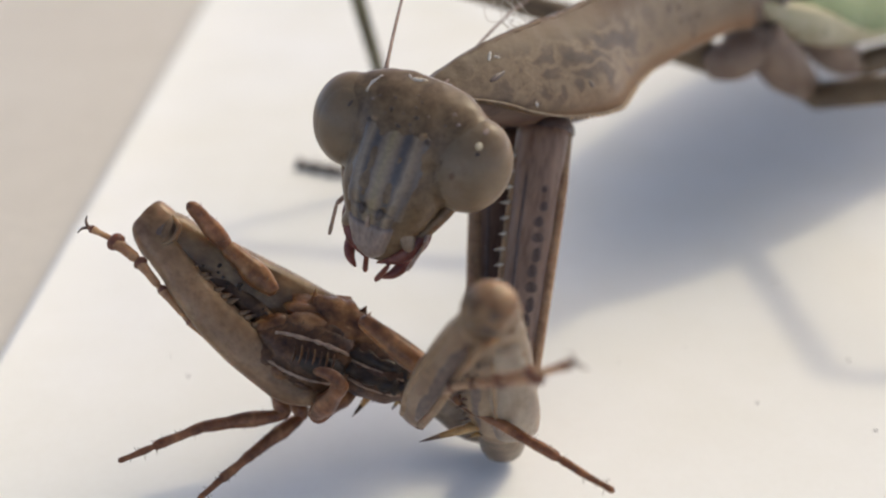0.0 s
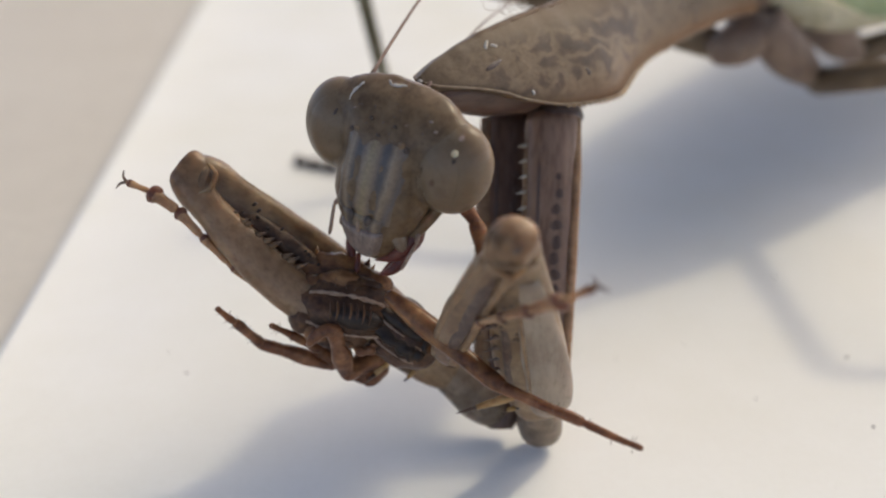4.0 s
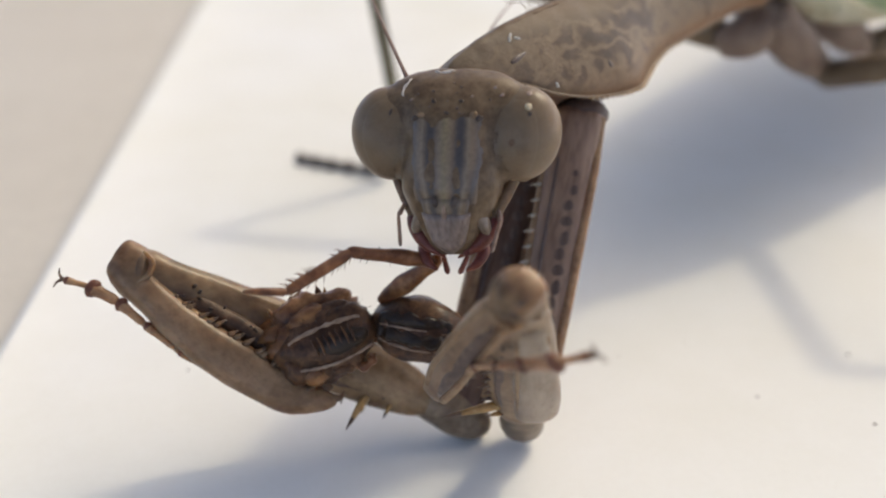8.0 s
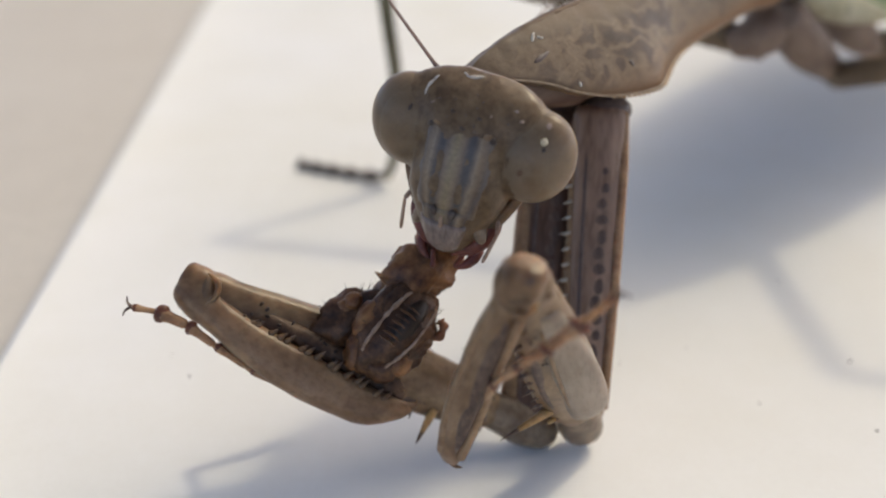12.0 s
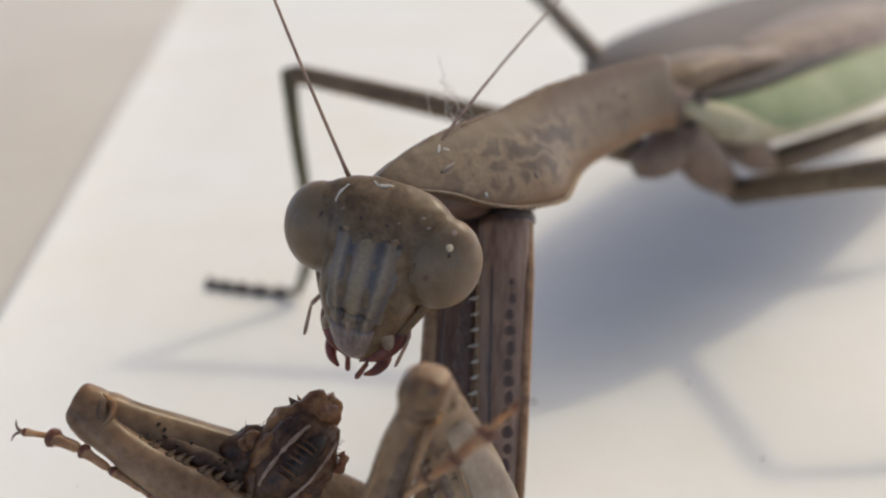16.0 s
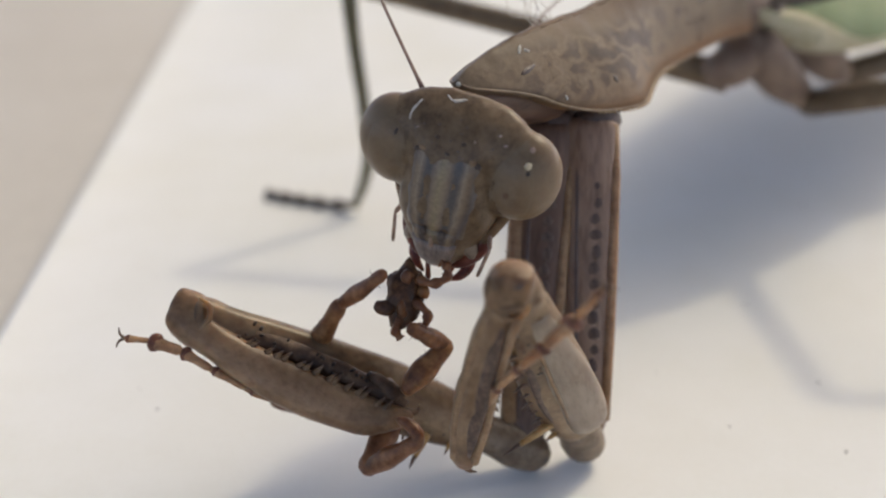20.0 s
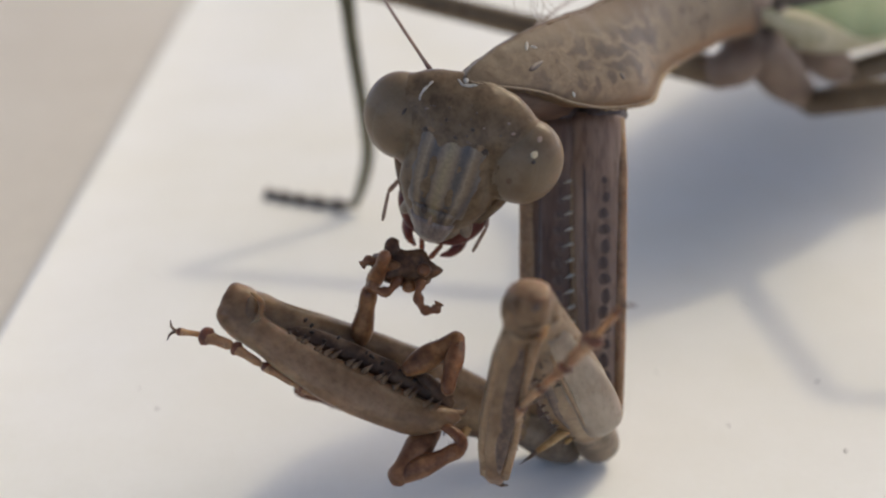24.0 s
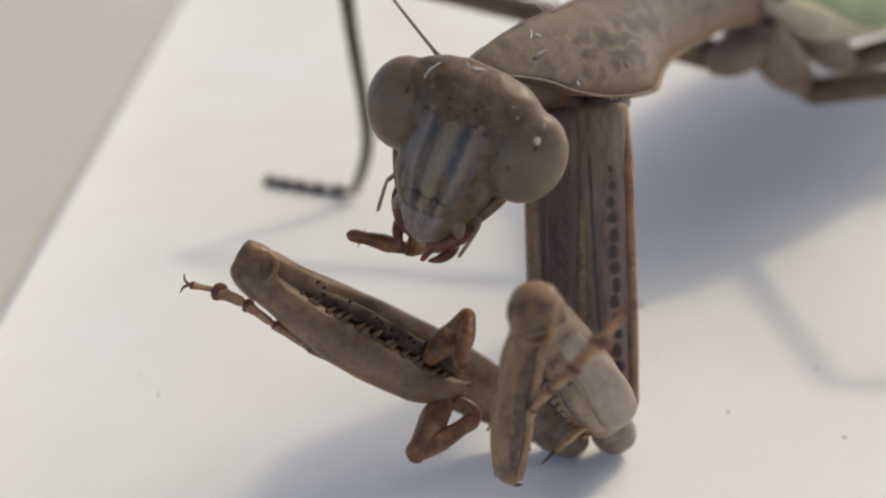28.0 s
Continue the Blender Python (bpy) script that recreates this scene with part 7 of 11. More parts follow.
    key(abdomen, (
        (0, -2.21, -0.61, 4.35, 61.5, 19.5, -10.3), (0.5, -1.86, -0.34, 4.88, 59.9, 26.5, -14.5), (1, -1.03, -0.18, 5.19, 57.1, 33.3, -19.7),
        (1.5, -0.99, -0.17, 5.21, 56.2, 34.9, -21.0), (2, -0.80, -0.05, 5.44, 55.7, 36.7, -22.2), (2.5, -1.01, -0.30, 4.95, 55.7, 36.6, -22.2),
        (3, -0.60, -0.34, 4.88, 55.6, 36.6, -22.3), (3.5, -1.07, -0.13, 5.29, 56.3, 35.5, -21.3), (5.5, -1.73, -0.06, 5.42, 57.9, 30.7, -17.8),
        (6, -0.35, 0.34, 6.22, 51.5, 43.0, -28.5), (6.5, -2.30, 0.34, 6.22, 51.5, 43.0, -28.5), (7, -1.47, 0.16, 5.85, 62.4, 10.7, -5.5),
        (7.5, -1.06, 0.05, 5.64, 62.5, 9.8, -5.1), (8, -0.82, -0.14, 5.28, 62.6, 8.9, -4.6), (8.5, -0.17, 0.40, 6.33, 62.5, 10.7, -5.5),
        (9, -0.26, 0.79, 7.09, 62.2, 13.3, -6.9), (9.5, -0.72, 0.97, 7.45, 44.5, 50.5, -38.1), (10, -0.59, 1.03, 7.56, 44.6, 50.6, -38.1),
        (10.5, -0.35, 1.26, 8.02, 48.4, 46.9, -32.9), (11, -0.18, 1.43, 8.35, 48.4, 46.9, -32.9), (11.5, -0.29, 1.74, 8.96, 48.7, 47.0, -32.7),
        (12, 1.08, 1.49, 11.92, 86.6, 7.2, -23.4), (12.5, 1.12, 1.52, 11.92, 85.8, 7.2, -23.8), (14.5, 26.68, 32.80, 11.24, 82.5, 7.3, -25.2),
        (15, 26.68, 32.80, 11.24, 85.2, 9.1, -23.3), (15.5, 26.68, 32.80, 11.24, 87.8, 10.4, -24.7), (16, 26.68, 32.80, 11.24, 90.3, 11.6, -26.1),
        (16.5, 26.68, 32.80, 11.24, 97.0, 20.8, -3.8), (17, 26.68, 32.80, 11.24, 95.1, 18.2, -21.9), (17.5, 26.68, 32.80, 11.24, 91.7, 16.4, -24.7),
        (18, 26.68, 32.80, 11.24, 88.5, 14.4, -27.3), (18.5, 26.68, 32.80, 11.24, 90.6, 15.8, -27.4), (19, 26.68, 32.80, 11.24, 92.9, 17.3, -27.4),
        (19.5, 26.68, 32.80, 11.24, 87.1, 12.7, -27.1), (20, 26.68, 32.80, 11.24, 81.5, 8.2, -26.3), (20.5, 26.68, 32.80, 11.24, 82.4, 7.1, -23.9),
        (21, 26.68, 32.80, 11.24, 83.3, 6.0, -21.5), (21.5, 26.68, 32.80, 11.24, 86.2, 8.3, -19.4), (23.5, 26.68, 32.80, 11.24, 99.4, 16.5, -9.7),
        (24, 26.68, 32.80, 11.24, 102.9, 18.1, -6.9), (24.5, 26.68, 32.80, 11.24, 101.8, 18.6, 4.5), (25, 26.68, 32.80, 11.24, 100.9, 19.3, 15.9),
        (25.5, 26.68, 32.80, 11.24, 98.5, 20.7, 12.4), (26, 26.68, 32.80, 11.24, 96.0, 21.9, 8.8), (26.5, 26.68, 32.80, 11.24, 99.5, 22.5, 4.5),
        (27, 26.68, 32.80, 11.24, 103.0, 23.4, 0.3), (27.5, 26.68, 32.80, 11.24, 94.7, 24.3, 7.4), (28, 26.68, 32.80, 11.24, 86.5, 26.0, 14.3),))
    key(prey_thorax, (
        (0, -4.38, -0.74, 4.98, 62.5, 13.4, -6.9), (0.5, -3.81, -0.39, 5.67, 62.8, 11.2, -5.7), (1, -2.76, -0.15, 6.14, 62.6, 8.9, -4.7),
        (1.5, -2.77, -0.20, 6.03, 62.3, 11.1, -5.8), (2, -2.62, -0.15, 6.14, 62.3, 13.4, -6.9), (2.5, -2.88, -0.31, 5.81, 62.5, 12.0, -6.2),
        (3, -2.52, -0.26, 5.91, 62.5, 10.7, -5.6), (3.5, -2.92, -0.12, 6.19, 62.8, 8.6, -4.5), (5.5, -3.36, -0.32, 5.79, 62.8, -0.0, -0.0),
        (6, -2.64, -0.17, 6.09, 60.6, -22.1, 12.0), (6.5, -4.11, -0.30, 5.84, 61.4, -17.7, 9.4), (7, -4.29, -0.21, 6.01, 60.6, -22.1, 12.0),
        (7.5, -3.94, -0.40, 5.64, 60.6, -22.1, 12.0), (8, -3.74, -0.66, 5.12, 60.6, -22.1, 12.0), (8.5, -3.26, -0.17, 6.08, 60.3, -23.4, 12.8),
        (9, -3.38, -0.02, 6.38, 60.0, -24.7, 13.6), (9.5, -2.88, -0.25, 5.94, 58.8, -29.0, 16.4), (10, -2.64, -0.41, 5.61, 57.2, -33.3, 19.5),
        (10.5, -2.17, -0.12, 6.20, 55.2, -37.4, 22.9), (11, -2.02, -0.30, 5.83, 52.7, -41.5, 26.8), (11.5, -1.69, -0.28, 5.87, 51.9, -43.2, 28.3),
        (12, -1.59, -0.40, 5.63, 50.7, -44.7, 30.0), (12.5, -1.33, -0.17, 6.09, 51.1, -44.9, 29.7), (14.5, -1.70, -0.49, 5.47, 50.5, -44.7, 30.1),
        (15, -1.72, -0.60, 5.26, 50.5, -44.6, 30.1), (15.5, -1.89, -0.60, 5.24, 52.1, -45.3, 27.0), (16, -2.06, -0.58, 5.28, 58.2, -47.4, 19.5),
        (16.5, -1.16, 0.35, 7.10, 45.6, -51.1, 34.6), (17, -1.46, 0.47, 7.35, 23.2, -61.6, 62.3), (17.5, -1.28, 0.70, 7.81, 21.8, -62.3, 64.0),
        (18, -1.10, 0.94, 8.26, 20.1, -62.8, 66.0), (18.25, 0.04, 1.36, 10.29, 82.0, -32.4, -4.7), (18.5, 1.19, 1.79, 12.33, 90.6, 15.8, -27.4),
        (19, 1.08, 1.78, 12.33, 92.9, 17.3, -27.4), (19.5, 28.79, 35.20, 11.18, 87.1, 12.7, -27.1), (20, 28.79, 35.20, 11.18, 81.5, 8.2, -26.3),
        (20.5, 28.79, 35.20, 11.18, 82.4, 7.1, -23.9), (21, 28.79, 35.20, 11.18, 83.3, 6.0, -21.5), (21.5, 28.79, 35.20, 11.18, 86.2, 8.3, -19.4),
        (23.5, 28.79, 35.20, 11.18, 99.4, 16.5, -9.7), (24, 28.79, 35.20, 11.18, 102.9, 18.1, -6.9), (24.5, 28.79, 35.20, 11.18, 101.8, 18.6, 4.5),
        (25, 28.79, 35.20, 11.18, 100.9, 19.3, 15.9), (25.5, 28.79, 35.20, 11.18, 98.5, 20.7, 12.4), (26, 28.79, 35.20, 11.18, 96.0, 21.9, 8.8),
        (26.5, 28.79, 35.20, 11.18, 99.5, 22.5, 4.5), (27, 28.79, 35.20, 11.18, 103.0, 23.4, 0.3), (27.5, 28.79, 35.20, 11.18, 94.7, 24.3, 7.4),
        (28, 28.79, 35.20, 11.18, 86.5, 26.0, 14.3),))
    key(collar, (
        (0, -3.59, -0.10, 5.56, 61.8, 17.8, -9.3), (0.5, -4.07, 0.25, 6.25, 61.0, 22.2, -11.8), (1, -4.07, 0.49, 6.73, 59.5, 26.5, -14.8),
        (1.5, -3.81, 0.58, 6.91, 59.3, 26.4, -14.8), (2, -3.39, 0.79, 7.31, 59.7, 26.5, -14.7), (2.5, -3.50, 0.45, 6.65, 60.8, 22.1, -11.9),
        (3, -3.00, 0.33, 6.42, 61.6, 17.7, -9.4), (3.5, -3.32, 0.51, 6.76, 62.2, 14.2, -7.5), (5.5, -3.39, 0.44, 6.63, 62.8, -0.0, -0.0),
        (6, -2.66, 0.63, 7.01, 62.6, -8.9, 4.6), (6.5, -3.96, 0.30, 6.35, 62.6, -8.9, 4.6), (7, -4.70, 0.26, 6.27, 60.6, -22.1, 12.0),
        (7.5, -4.48, 0.09, 5.94, 60.6, -22.1, 12.0), (8, -4.42, -0.16, 5.46, 60.6, -22.1, 12.0), (8.5, -3.61, 0.46, 6.67, 60.1, -24.3, 13.3),
        (9, -3.40, 0.74, 7.22, 59.5, -26.5, 14.7), (9.5, -1.83, 0.46, 6.67, 54.3, -39.1, 24.4), (10, -1.74, 0.52, 6.78, 51.7, -43.1, 28.3),
        (10.5, -1.78, 0.58, 6.91, 51.6, -43.1, 28.4), (11, -1.53, 0.58, 6.91, 54.3, -39.1, 24.4), (11.5, -1.37, 0.73, 7.19, 55.8, -36.7, 22.1),
        (12, -0.86, 0.67, 7.08, 55.9, -36.7, 22.1), (12.5, -0.75, 0.82, 7.37, 56.0, -37.3, 22.3), (14.5, -1.72, 0.16, 6.07, 54.4, -39.1, 24.4),
        (15, -1.83, 0.00, 5.77, 54.3, -39.1, 24.4), (15.5, -1.95, 0.01, 5.78, 55.9, -39.6, 21.4), (16, -2.07, 0.03, 5.83, 61.7, -41.4, 14.6),
        (16.5, -0.96, 1.19, 8.11, 45.6, -51.1, 34.6), (17, -1.69, 1.17, 8.07, 19.7, -62.4, 66.3), (17.5, -1.23, 1.31, 8.34, 35.6, -58.0, 48.1),
        (18, -0.77, 1.45, 8.62, 46.5, -51.5, 34.9), (18.25, 0.21, 1.62, 10.47, 81.3, -22.5, -7.0), (18.5, 1.19, 1.79, 12.33, 90.6, 15.8, -27.4),
        (19, 1.08, 1.78, 12.33, 92.9, 17.3, -27.4), (19.5, 30.90, 37.60, 11.11, 87.1, 12.7, -27.1), (20, 30.90, 37.60, 11.11, 81.5, 8.2, -26.3),
        (20.5, 30.90, 37.60, 11.11, 82.4, 7.1, -23.9), (21, 30.90, 37.60, 11.11, 83.3, 6.0, -21.5), (21.5, 30.90, 37.60, 11.11, 86.2, 8.3, -19.4),
        (23.5, 30.90, 37.60, 11.11, 99.4, 16.5, -9.7), (24, 30.90, 37.60, 11.11, 102.9, 18.1, -6.9), (24.5, 30.90, 37.60, 11.11, 101.8, 18.6, 4.5),
        (25, 30.90, 37.60, 11.11, 100.9, 19.3, 15.9), (25.5, 30.90, 37.60, 11.11, 98.5, 20.7, 12.4), (26, 30.90, 37.60, 11.11, 96.0, 21.9, 8.8),
        (26.5, 30.90, 37.60, 11.11, 99.5, 22.5, 4.5), (27, 30.90, 37.60, 11.11, 103.0, 23.4, 0.3), (27.5, 30.90, 37.60, 11.11, 94.7, 24.3, 7.4),
        (28, 30.90, 37.60, 11.11, 86.5, 26.0, 14.3),))
    key(flap, (
        (0, -4.38, -0.51, 4.87, 62.5, 13.4, -6.9), (0.5, -3.81, -0.16, 5.55, 62.8, 11.2, -5.7), (1, -2.76, 0.08, 6.02, 62.6, 8.9, -4.7),
        (1.5, -2.77, 0.02, 5.92, 62.3, 11.1, -5.8), (2, -2.62, 0.08, 6.02, 62.3, 13.4, -6.9), (2.5, -2.88, -0.09, 5.70, 62.5, 12.0, -6.2),
        (3, -2.52, -0.04, 5.80, 62.5, 10.7, -5.6), (3.5, -2.92, 0.10, 6.08, 62.8, 8.6, -4.5), (5.5, -3.36, -0.10, 5.68, 62.8, -0.0, -0.0),
        (6, -2.64, 0.05, 5.98, 60.6, -22.1, 12.0), (6.5, -4.11, -0.07, 5.73, 61.4, -17.7, 9.4), (7, -4.29, 0.01, 5.89, 60.6, -22.1, 12.0),
        (7.5, -3.94, -0.18, 5.53, 60.6, -22.1, 12.0), (8, -3.74, -0.44, 5.01, 60.6, -22.1, 12.0), (8.5, -4.17, -0.19, 4.96, 62.6, -8.9, 4.6),
        (9, -4.54, 0.54, 6.38, 62.6, -8.9, 4.6), (9.5, -4.36, 0.40, 6.10, 62.5, -11.1, 5.7), (10, -4.45, 0.31, 5.94, 62.3, -13.3, 6.9),
        (10.5, -3.92, 0.54, 6.38, 61.8, -16.4, 8.6), (11, -3.72, 0.27, 5.85, 61.2, -19.5, 10.4), (11.5, -3.28, 0.32, 5.94, 61.1, -21.3, 11.4),
        (12, -3.06, 0.22, 5.75, 60.7, -23.0, 12.5), (12.5, -2.79, 0.44, 6.18, 61.1, -23.1, 12.3), (14.5, -3.16, 0.04, 5.41, 60.6, -23.0, 12.5),
        (15, -3.18, -0.07, 5.19, 60.5, -23.0, 12.5), (15.5, -3.32, -0.06, 5.20, 61.9, -23.3, 9.9), (16, -3.45, -0.02, 5.28, 67.0, -24.2, 4.9),
        (16.5, -2.39, 0.46, 6.23, 55.3, -39.4, 21.0), (17, -2.06, 0.40, 6.10, 28.1, -60.3, 56.7), (17.5, -1.89, 0.60, 6.49, 24.4, -61.8, 61.0),
        (18, -1.73, 0.80, 6.89, 20.1, -62.8, 66.0), (18.25, -0.27, 1.30, 9.61, 82.0, -32.4, -4.7), (18.5, 1.19, 1.79, 12.33, 90.6, 15.8, -27.4),
        (19, 1.08, 1.78, 12.33, 92.9, 17.3, -27.4), (19.5, 33.02, 40.00, 11.05, 87.1, 12.7, -27.1), (20, 33.02, 40.00, 11.05, 81.5, 8.2, -26.3),
        (20.5, 33.02, 40.00, 11.05, 82.4, 7.1, -23.9), (21, 33.02, 40.00, 11.05, 83.3, 6.0, -21.5), (21.5, 33.02, 40.00, 11.05, 86.2, 8.3, -19.4),
        (23.5, 33.02, 40.00, 11.05, 99.4, 16.5, -9.7), (24, 33.02, 40.00, 11.05, 102.9, 18.1, -6.9), (24.5, 33.02, 40.00, 11.05, 101.8, 18.6, 4.5),
        (25, 33.02, 40.00, 11.05, 100.9, 19.3, 15.9), (25.5, 33.02, 40.00, 11.05, 98.5, 20.7, 12.4), (26, 33.02, 40.00, 11.05, 96.0, 21.9, 8.8),
        (26.5, 33.02, 40.00, 11.05, 99.5, 22.5, 4.5), (27, 33.02, 40.00, 11.05, 103.0, 23.4, 0.3), (27.5, 33.02, 40.00, 11.05, 94.7, 24.3, 7.4),
        (28, 33.02, 40.00, 11.05, 86.5, 26.0, 14.3),))
    key(prey_head, (
        (0, -4.38, -0.51, 4.87, 62.5, 13.4, -6.9), (0.5, -3.81, -0.16, 5.55, 62.8, 11.2, -5.7), (1, -2.76, 0.08, 6.02, 62.6, 8.9, -4.7),
        (1.5, -2.77, 0.02, 5.92, 62.3, 11.1, -5.8), (2, -2.62, 0.08, 6.02, 62.3, 13.4, -6.9), (2.5, -2.88, -0.09, 5.70, 62.5, 12.0, -6.2),
        (3, -2.52, -0.04, 5.80, 62.5, 10.7, -5.6), (3.5, -2.92, 0.10, 6.08, 62.8, 8.6, -4.5), (5.5, -3.36, -0.10, 5.68, 62.8, -0.0, -0.0),
        (6, -2.64, 0.05, 5.98, 60.6, -22.1, 12.0), (6.5, -4.11, -0.07, 5.73, 61.4, -17.7, 9.4), (7, -4.29, 0.01, 5.89, 60.6, -22.1, 12.0),
        (7.5, -3.94, -0.18, 5.53, 60.6, -22.1, 12.0), (8, -3.74, -0.44, 5.01, 60.6, -22.1, 12.0), (8.5, -3.26, 0.05, 5.97, 60.3, -23.4, 12.8),
        (9, -0.70, -0.28, 8.07, 63.0, -0.0, -0.0), (9.5, -1.55, -0.05, 8.52, 63.0, -0.0, -0.0), (10, -1.50, -0.09, 8.45, 63.1, -0.0, -0.0),
        (10.5, -1.85, -0.07, 8.48, 63.0, -0.0, -0.0), (11, -1.41, -0.01, 8.61, 63.0, -0.0, 0.0), (11.5, -0.91, -0.10, 8.44, 63.2, -0.0, 0.1),
        (12, 1.08, 1.49, 11.92, 86.6, 7.2, -23.4), (12.5, 1.12, 1.52, 11.92, 85.8, 7.2, -23.8), (14.5, 27.87, 34.15, 11.20, 82.5, 7.3, -25.2),
        (15, 27.87, 34.15, 11.20, 85.2, 9.1, -23.3), (15.5, 27.87, 34.15, 11.20, 87.8, 10.4, -24.7), (16, 27.87, 34.15, 11.20, 90.3, 11.6, -26.1),
        (16.5, 27.87, 34.15, 11.20, 97.0, 20.8, -3.8), (17, 27.87, 34.15, 11.20, 95.1, 18.2, -21.9), (17.5, 27.87, 34.15, 11.20, 91.7, 16.4, -24.7),
        (18, 27.87, 34.15, 11.20, 88.5, 14.4, -27.3), (18.5, 27.87, 34.15, 11.20, 90.6, 15.8, -27.4), (19, 27.87, 34.15, 11.20, 92.9, 17.3, -27.4),
        (19.5, 27.87, 34.15, 11.20, 87.1, 12.7, -27.1), (20, 27.87, 34.15, 11.20, 81.5, 8.2, -26.3), (20.5, 27.87, 34.15, 11.20, 82.4, 7.1, -23.9),
        (21, 27.87, 34.15, 11.20, 83.3, 6.0, -21.5), (21.5, 27.87, 34.15, 11.20, 86.2, 8.3, -19.4), (23.5, 27.87, 34.15, 11.20, 99.4, 16.5, -9.7),
        (24, 27.87, 34.15, 11.20, 102.9, 18.1, -6.9), (24.5, 27.87, 34.15, 11.20, 101.8, 18.6, 4.5), (25, 27.87, 34.15, 11.20, 100.9, 19.3, 15.9),
        (25.5, 27.87, 34.15, 11.20, 98.5, 20.7, 12.4), (26, 27.87, 34.15, 11.20, 96.0, 21.9, 8.8), (26.5, 27.87, 34.15, 11.20, 99.5, 22.5, 4.5),
        (27, 27.87, 34.15, 11.20, 103.0, 23.4, 0.3), (27.5, 27.87, 34.15, 11.20, 94.7, 24.3, 7.4), (28, 27.87, 34.15, 11.20, 86.5, 26.0, 14.3),))
    key(remnant, (
        (0, -4.38, -0.51, 4.87, 62.5, 13.4, -6.9), (0.5, -3.81, -0.16, 5.55, 62.8, 11.2, -5.7), (1, -2.76, 0.08, 6.02, 62.6, 8.9, -4.7),
        (1.5, -2.77, 0.02, 5.92, 62.3, 11.1, -5.8), (2, -2.62, 0.08, 6.02, 62.3, 13.4, -6.9), (2.5, -2.88, -0.09, 5.70, 62.5, 12.0, -6.2),
        (3, -2.52, -0.04, 5.80, 62.5, 10.7, -5.6), (3.5, -2.92, 0.10, 6.08, 62.8, 8.6, -4.5), (5.5, -3.36, -0.10, 5.68, 62.8, -0.0, -0.0),
        (6, -2.64, 0.05, 5.98, 60.6, -22.1, 12.0), (6.5, -4.11, -0.07, 5.73, 61.4, -17.7, 9.4), (7, -4.29, 0.01, 5.89, 60.6, -22.1, 12.0),
        (7.5, -3.94, -0.18, 5.53, 60.6, -22.1, 12.0), (8, -3.74, -0.44, 5.01, 60.6, -22.1, 12.0), (8.5, -3.26, 0.05, 5.97, 60.3, -23.4, 12.8),
        (9, -3.38, 0.20, 6.27, 60.0, -24.7, 13.6), (9.5, -2.88, -0.02, 5.83, 58.8, -29.0, 16.4), (10, -2.64, -0.19, 5.50, 57.2, -33.3, 19.5),
        (10.5, -2.17, 0.11, 6.08, 55.2, -37.4, 22.9), (11, -2.02, -0.08, 5.71, 52.7, -41.5, 26.8), (11.5, -1.69, -0.06, 5.75, 51.9, -43.2, 28.3),
        (12, -1.59, -0.18, 5.52, 50.7, -44.7, 30.0), (12.5, -1.33, 0.05, 5.98, 51.1, -44.9, 29.7), (14.5, -1.70, -0.26, 5.36, 50.5, -44.7, 30.1),
        (15, -1.72, -0.37, 5.14, 50.5, -44.6, 30.1), (15.5, -1.88, -0.38, 5.13, 52.1, -45.3, 27.0), (16, -2.04, -0.35, 5.19, 58.2, -47.4, 19.5),
        (16.5, -1.15, 0.57, 6.99, 45.6, -51.1, 34.6), (17, -1.05, -0.50, 6.32, 19.7, -62.4, 66.3), (17.5, -1.27, -0.08, 7.14, 20.0, -62.7, 66.0),
        (18, -1.49, 0.33, 7.96, 20.1, -62.8, 66.0), (18.5, -1.30, 0.69, 8.67, 28.7, -60.8, 56.2), (19, -0.31, 0.58, 8.44, 20.2, -63.0, 65.8),
        (19.5, -0.58, 0.54, 8.36, 63.3, -18.0, 7.1), (20, -0.27, 0.22, 7.73, 20.2, -62.9, 65.8), (20.5, -1.17, -0.00, 7.30, 20.2, -62.9, 65.8),
        (21, -0.54, 0.03, 7.37, 20.2, -62.9, 65.8), (21.5, -0.42, 0.11, 7.52, 45.7, -52.2, 35.9), (22.5, -0.18, 0.27, 7.84, 62.8, -20.7, 8.6),
        (23.5, 0.07, 0.43, 8.15, 63.9, 13.5, -8.3), (24, -0.17, 0.56, 8.41, 64.5, 7.2, -5.2), (24.5, -0.35, 0.60, 8.48, 64.5, 5.4, -4.3),
        (25, -0.11, 0.68, 8.63, 64.2, -13.6, 4.7), (25.5, -0.35, 0.59, 8.46, 63.8, -7.2, 1.8), (26, 1.58, 2.04, 12.52, 96.0, 21.9, 8.8),
        (26.5, 1.61, 2.07, 12.59, 99.5, 22.5, 4.5), (27, 29.98, 36.55, 11.14, 103.0, 23.4, 0.3), (27.5, 29.98, 36.55, 11.14, 94.7, 24.3, 7.4),
        (28, 29.98, 36.55, 11.14, 86.5, 26.0, 14.3),))
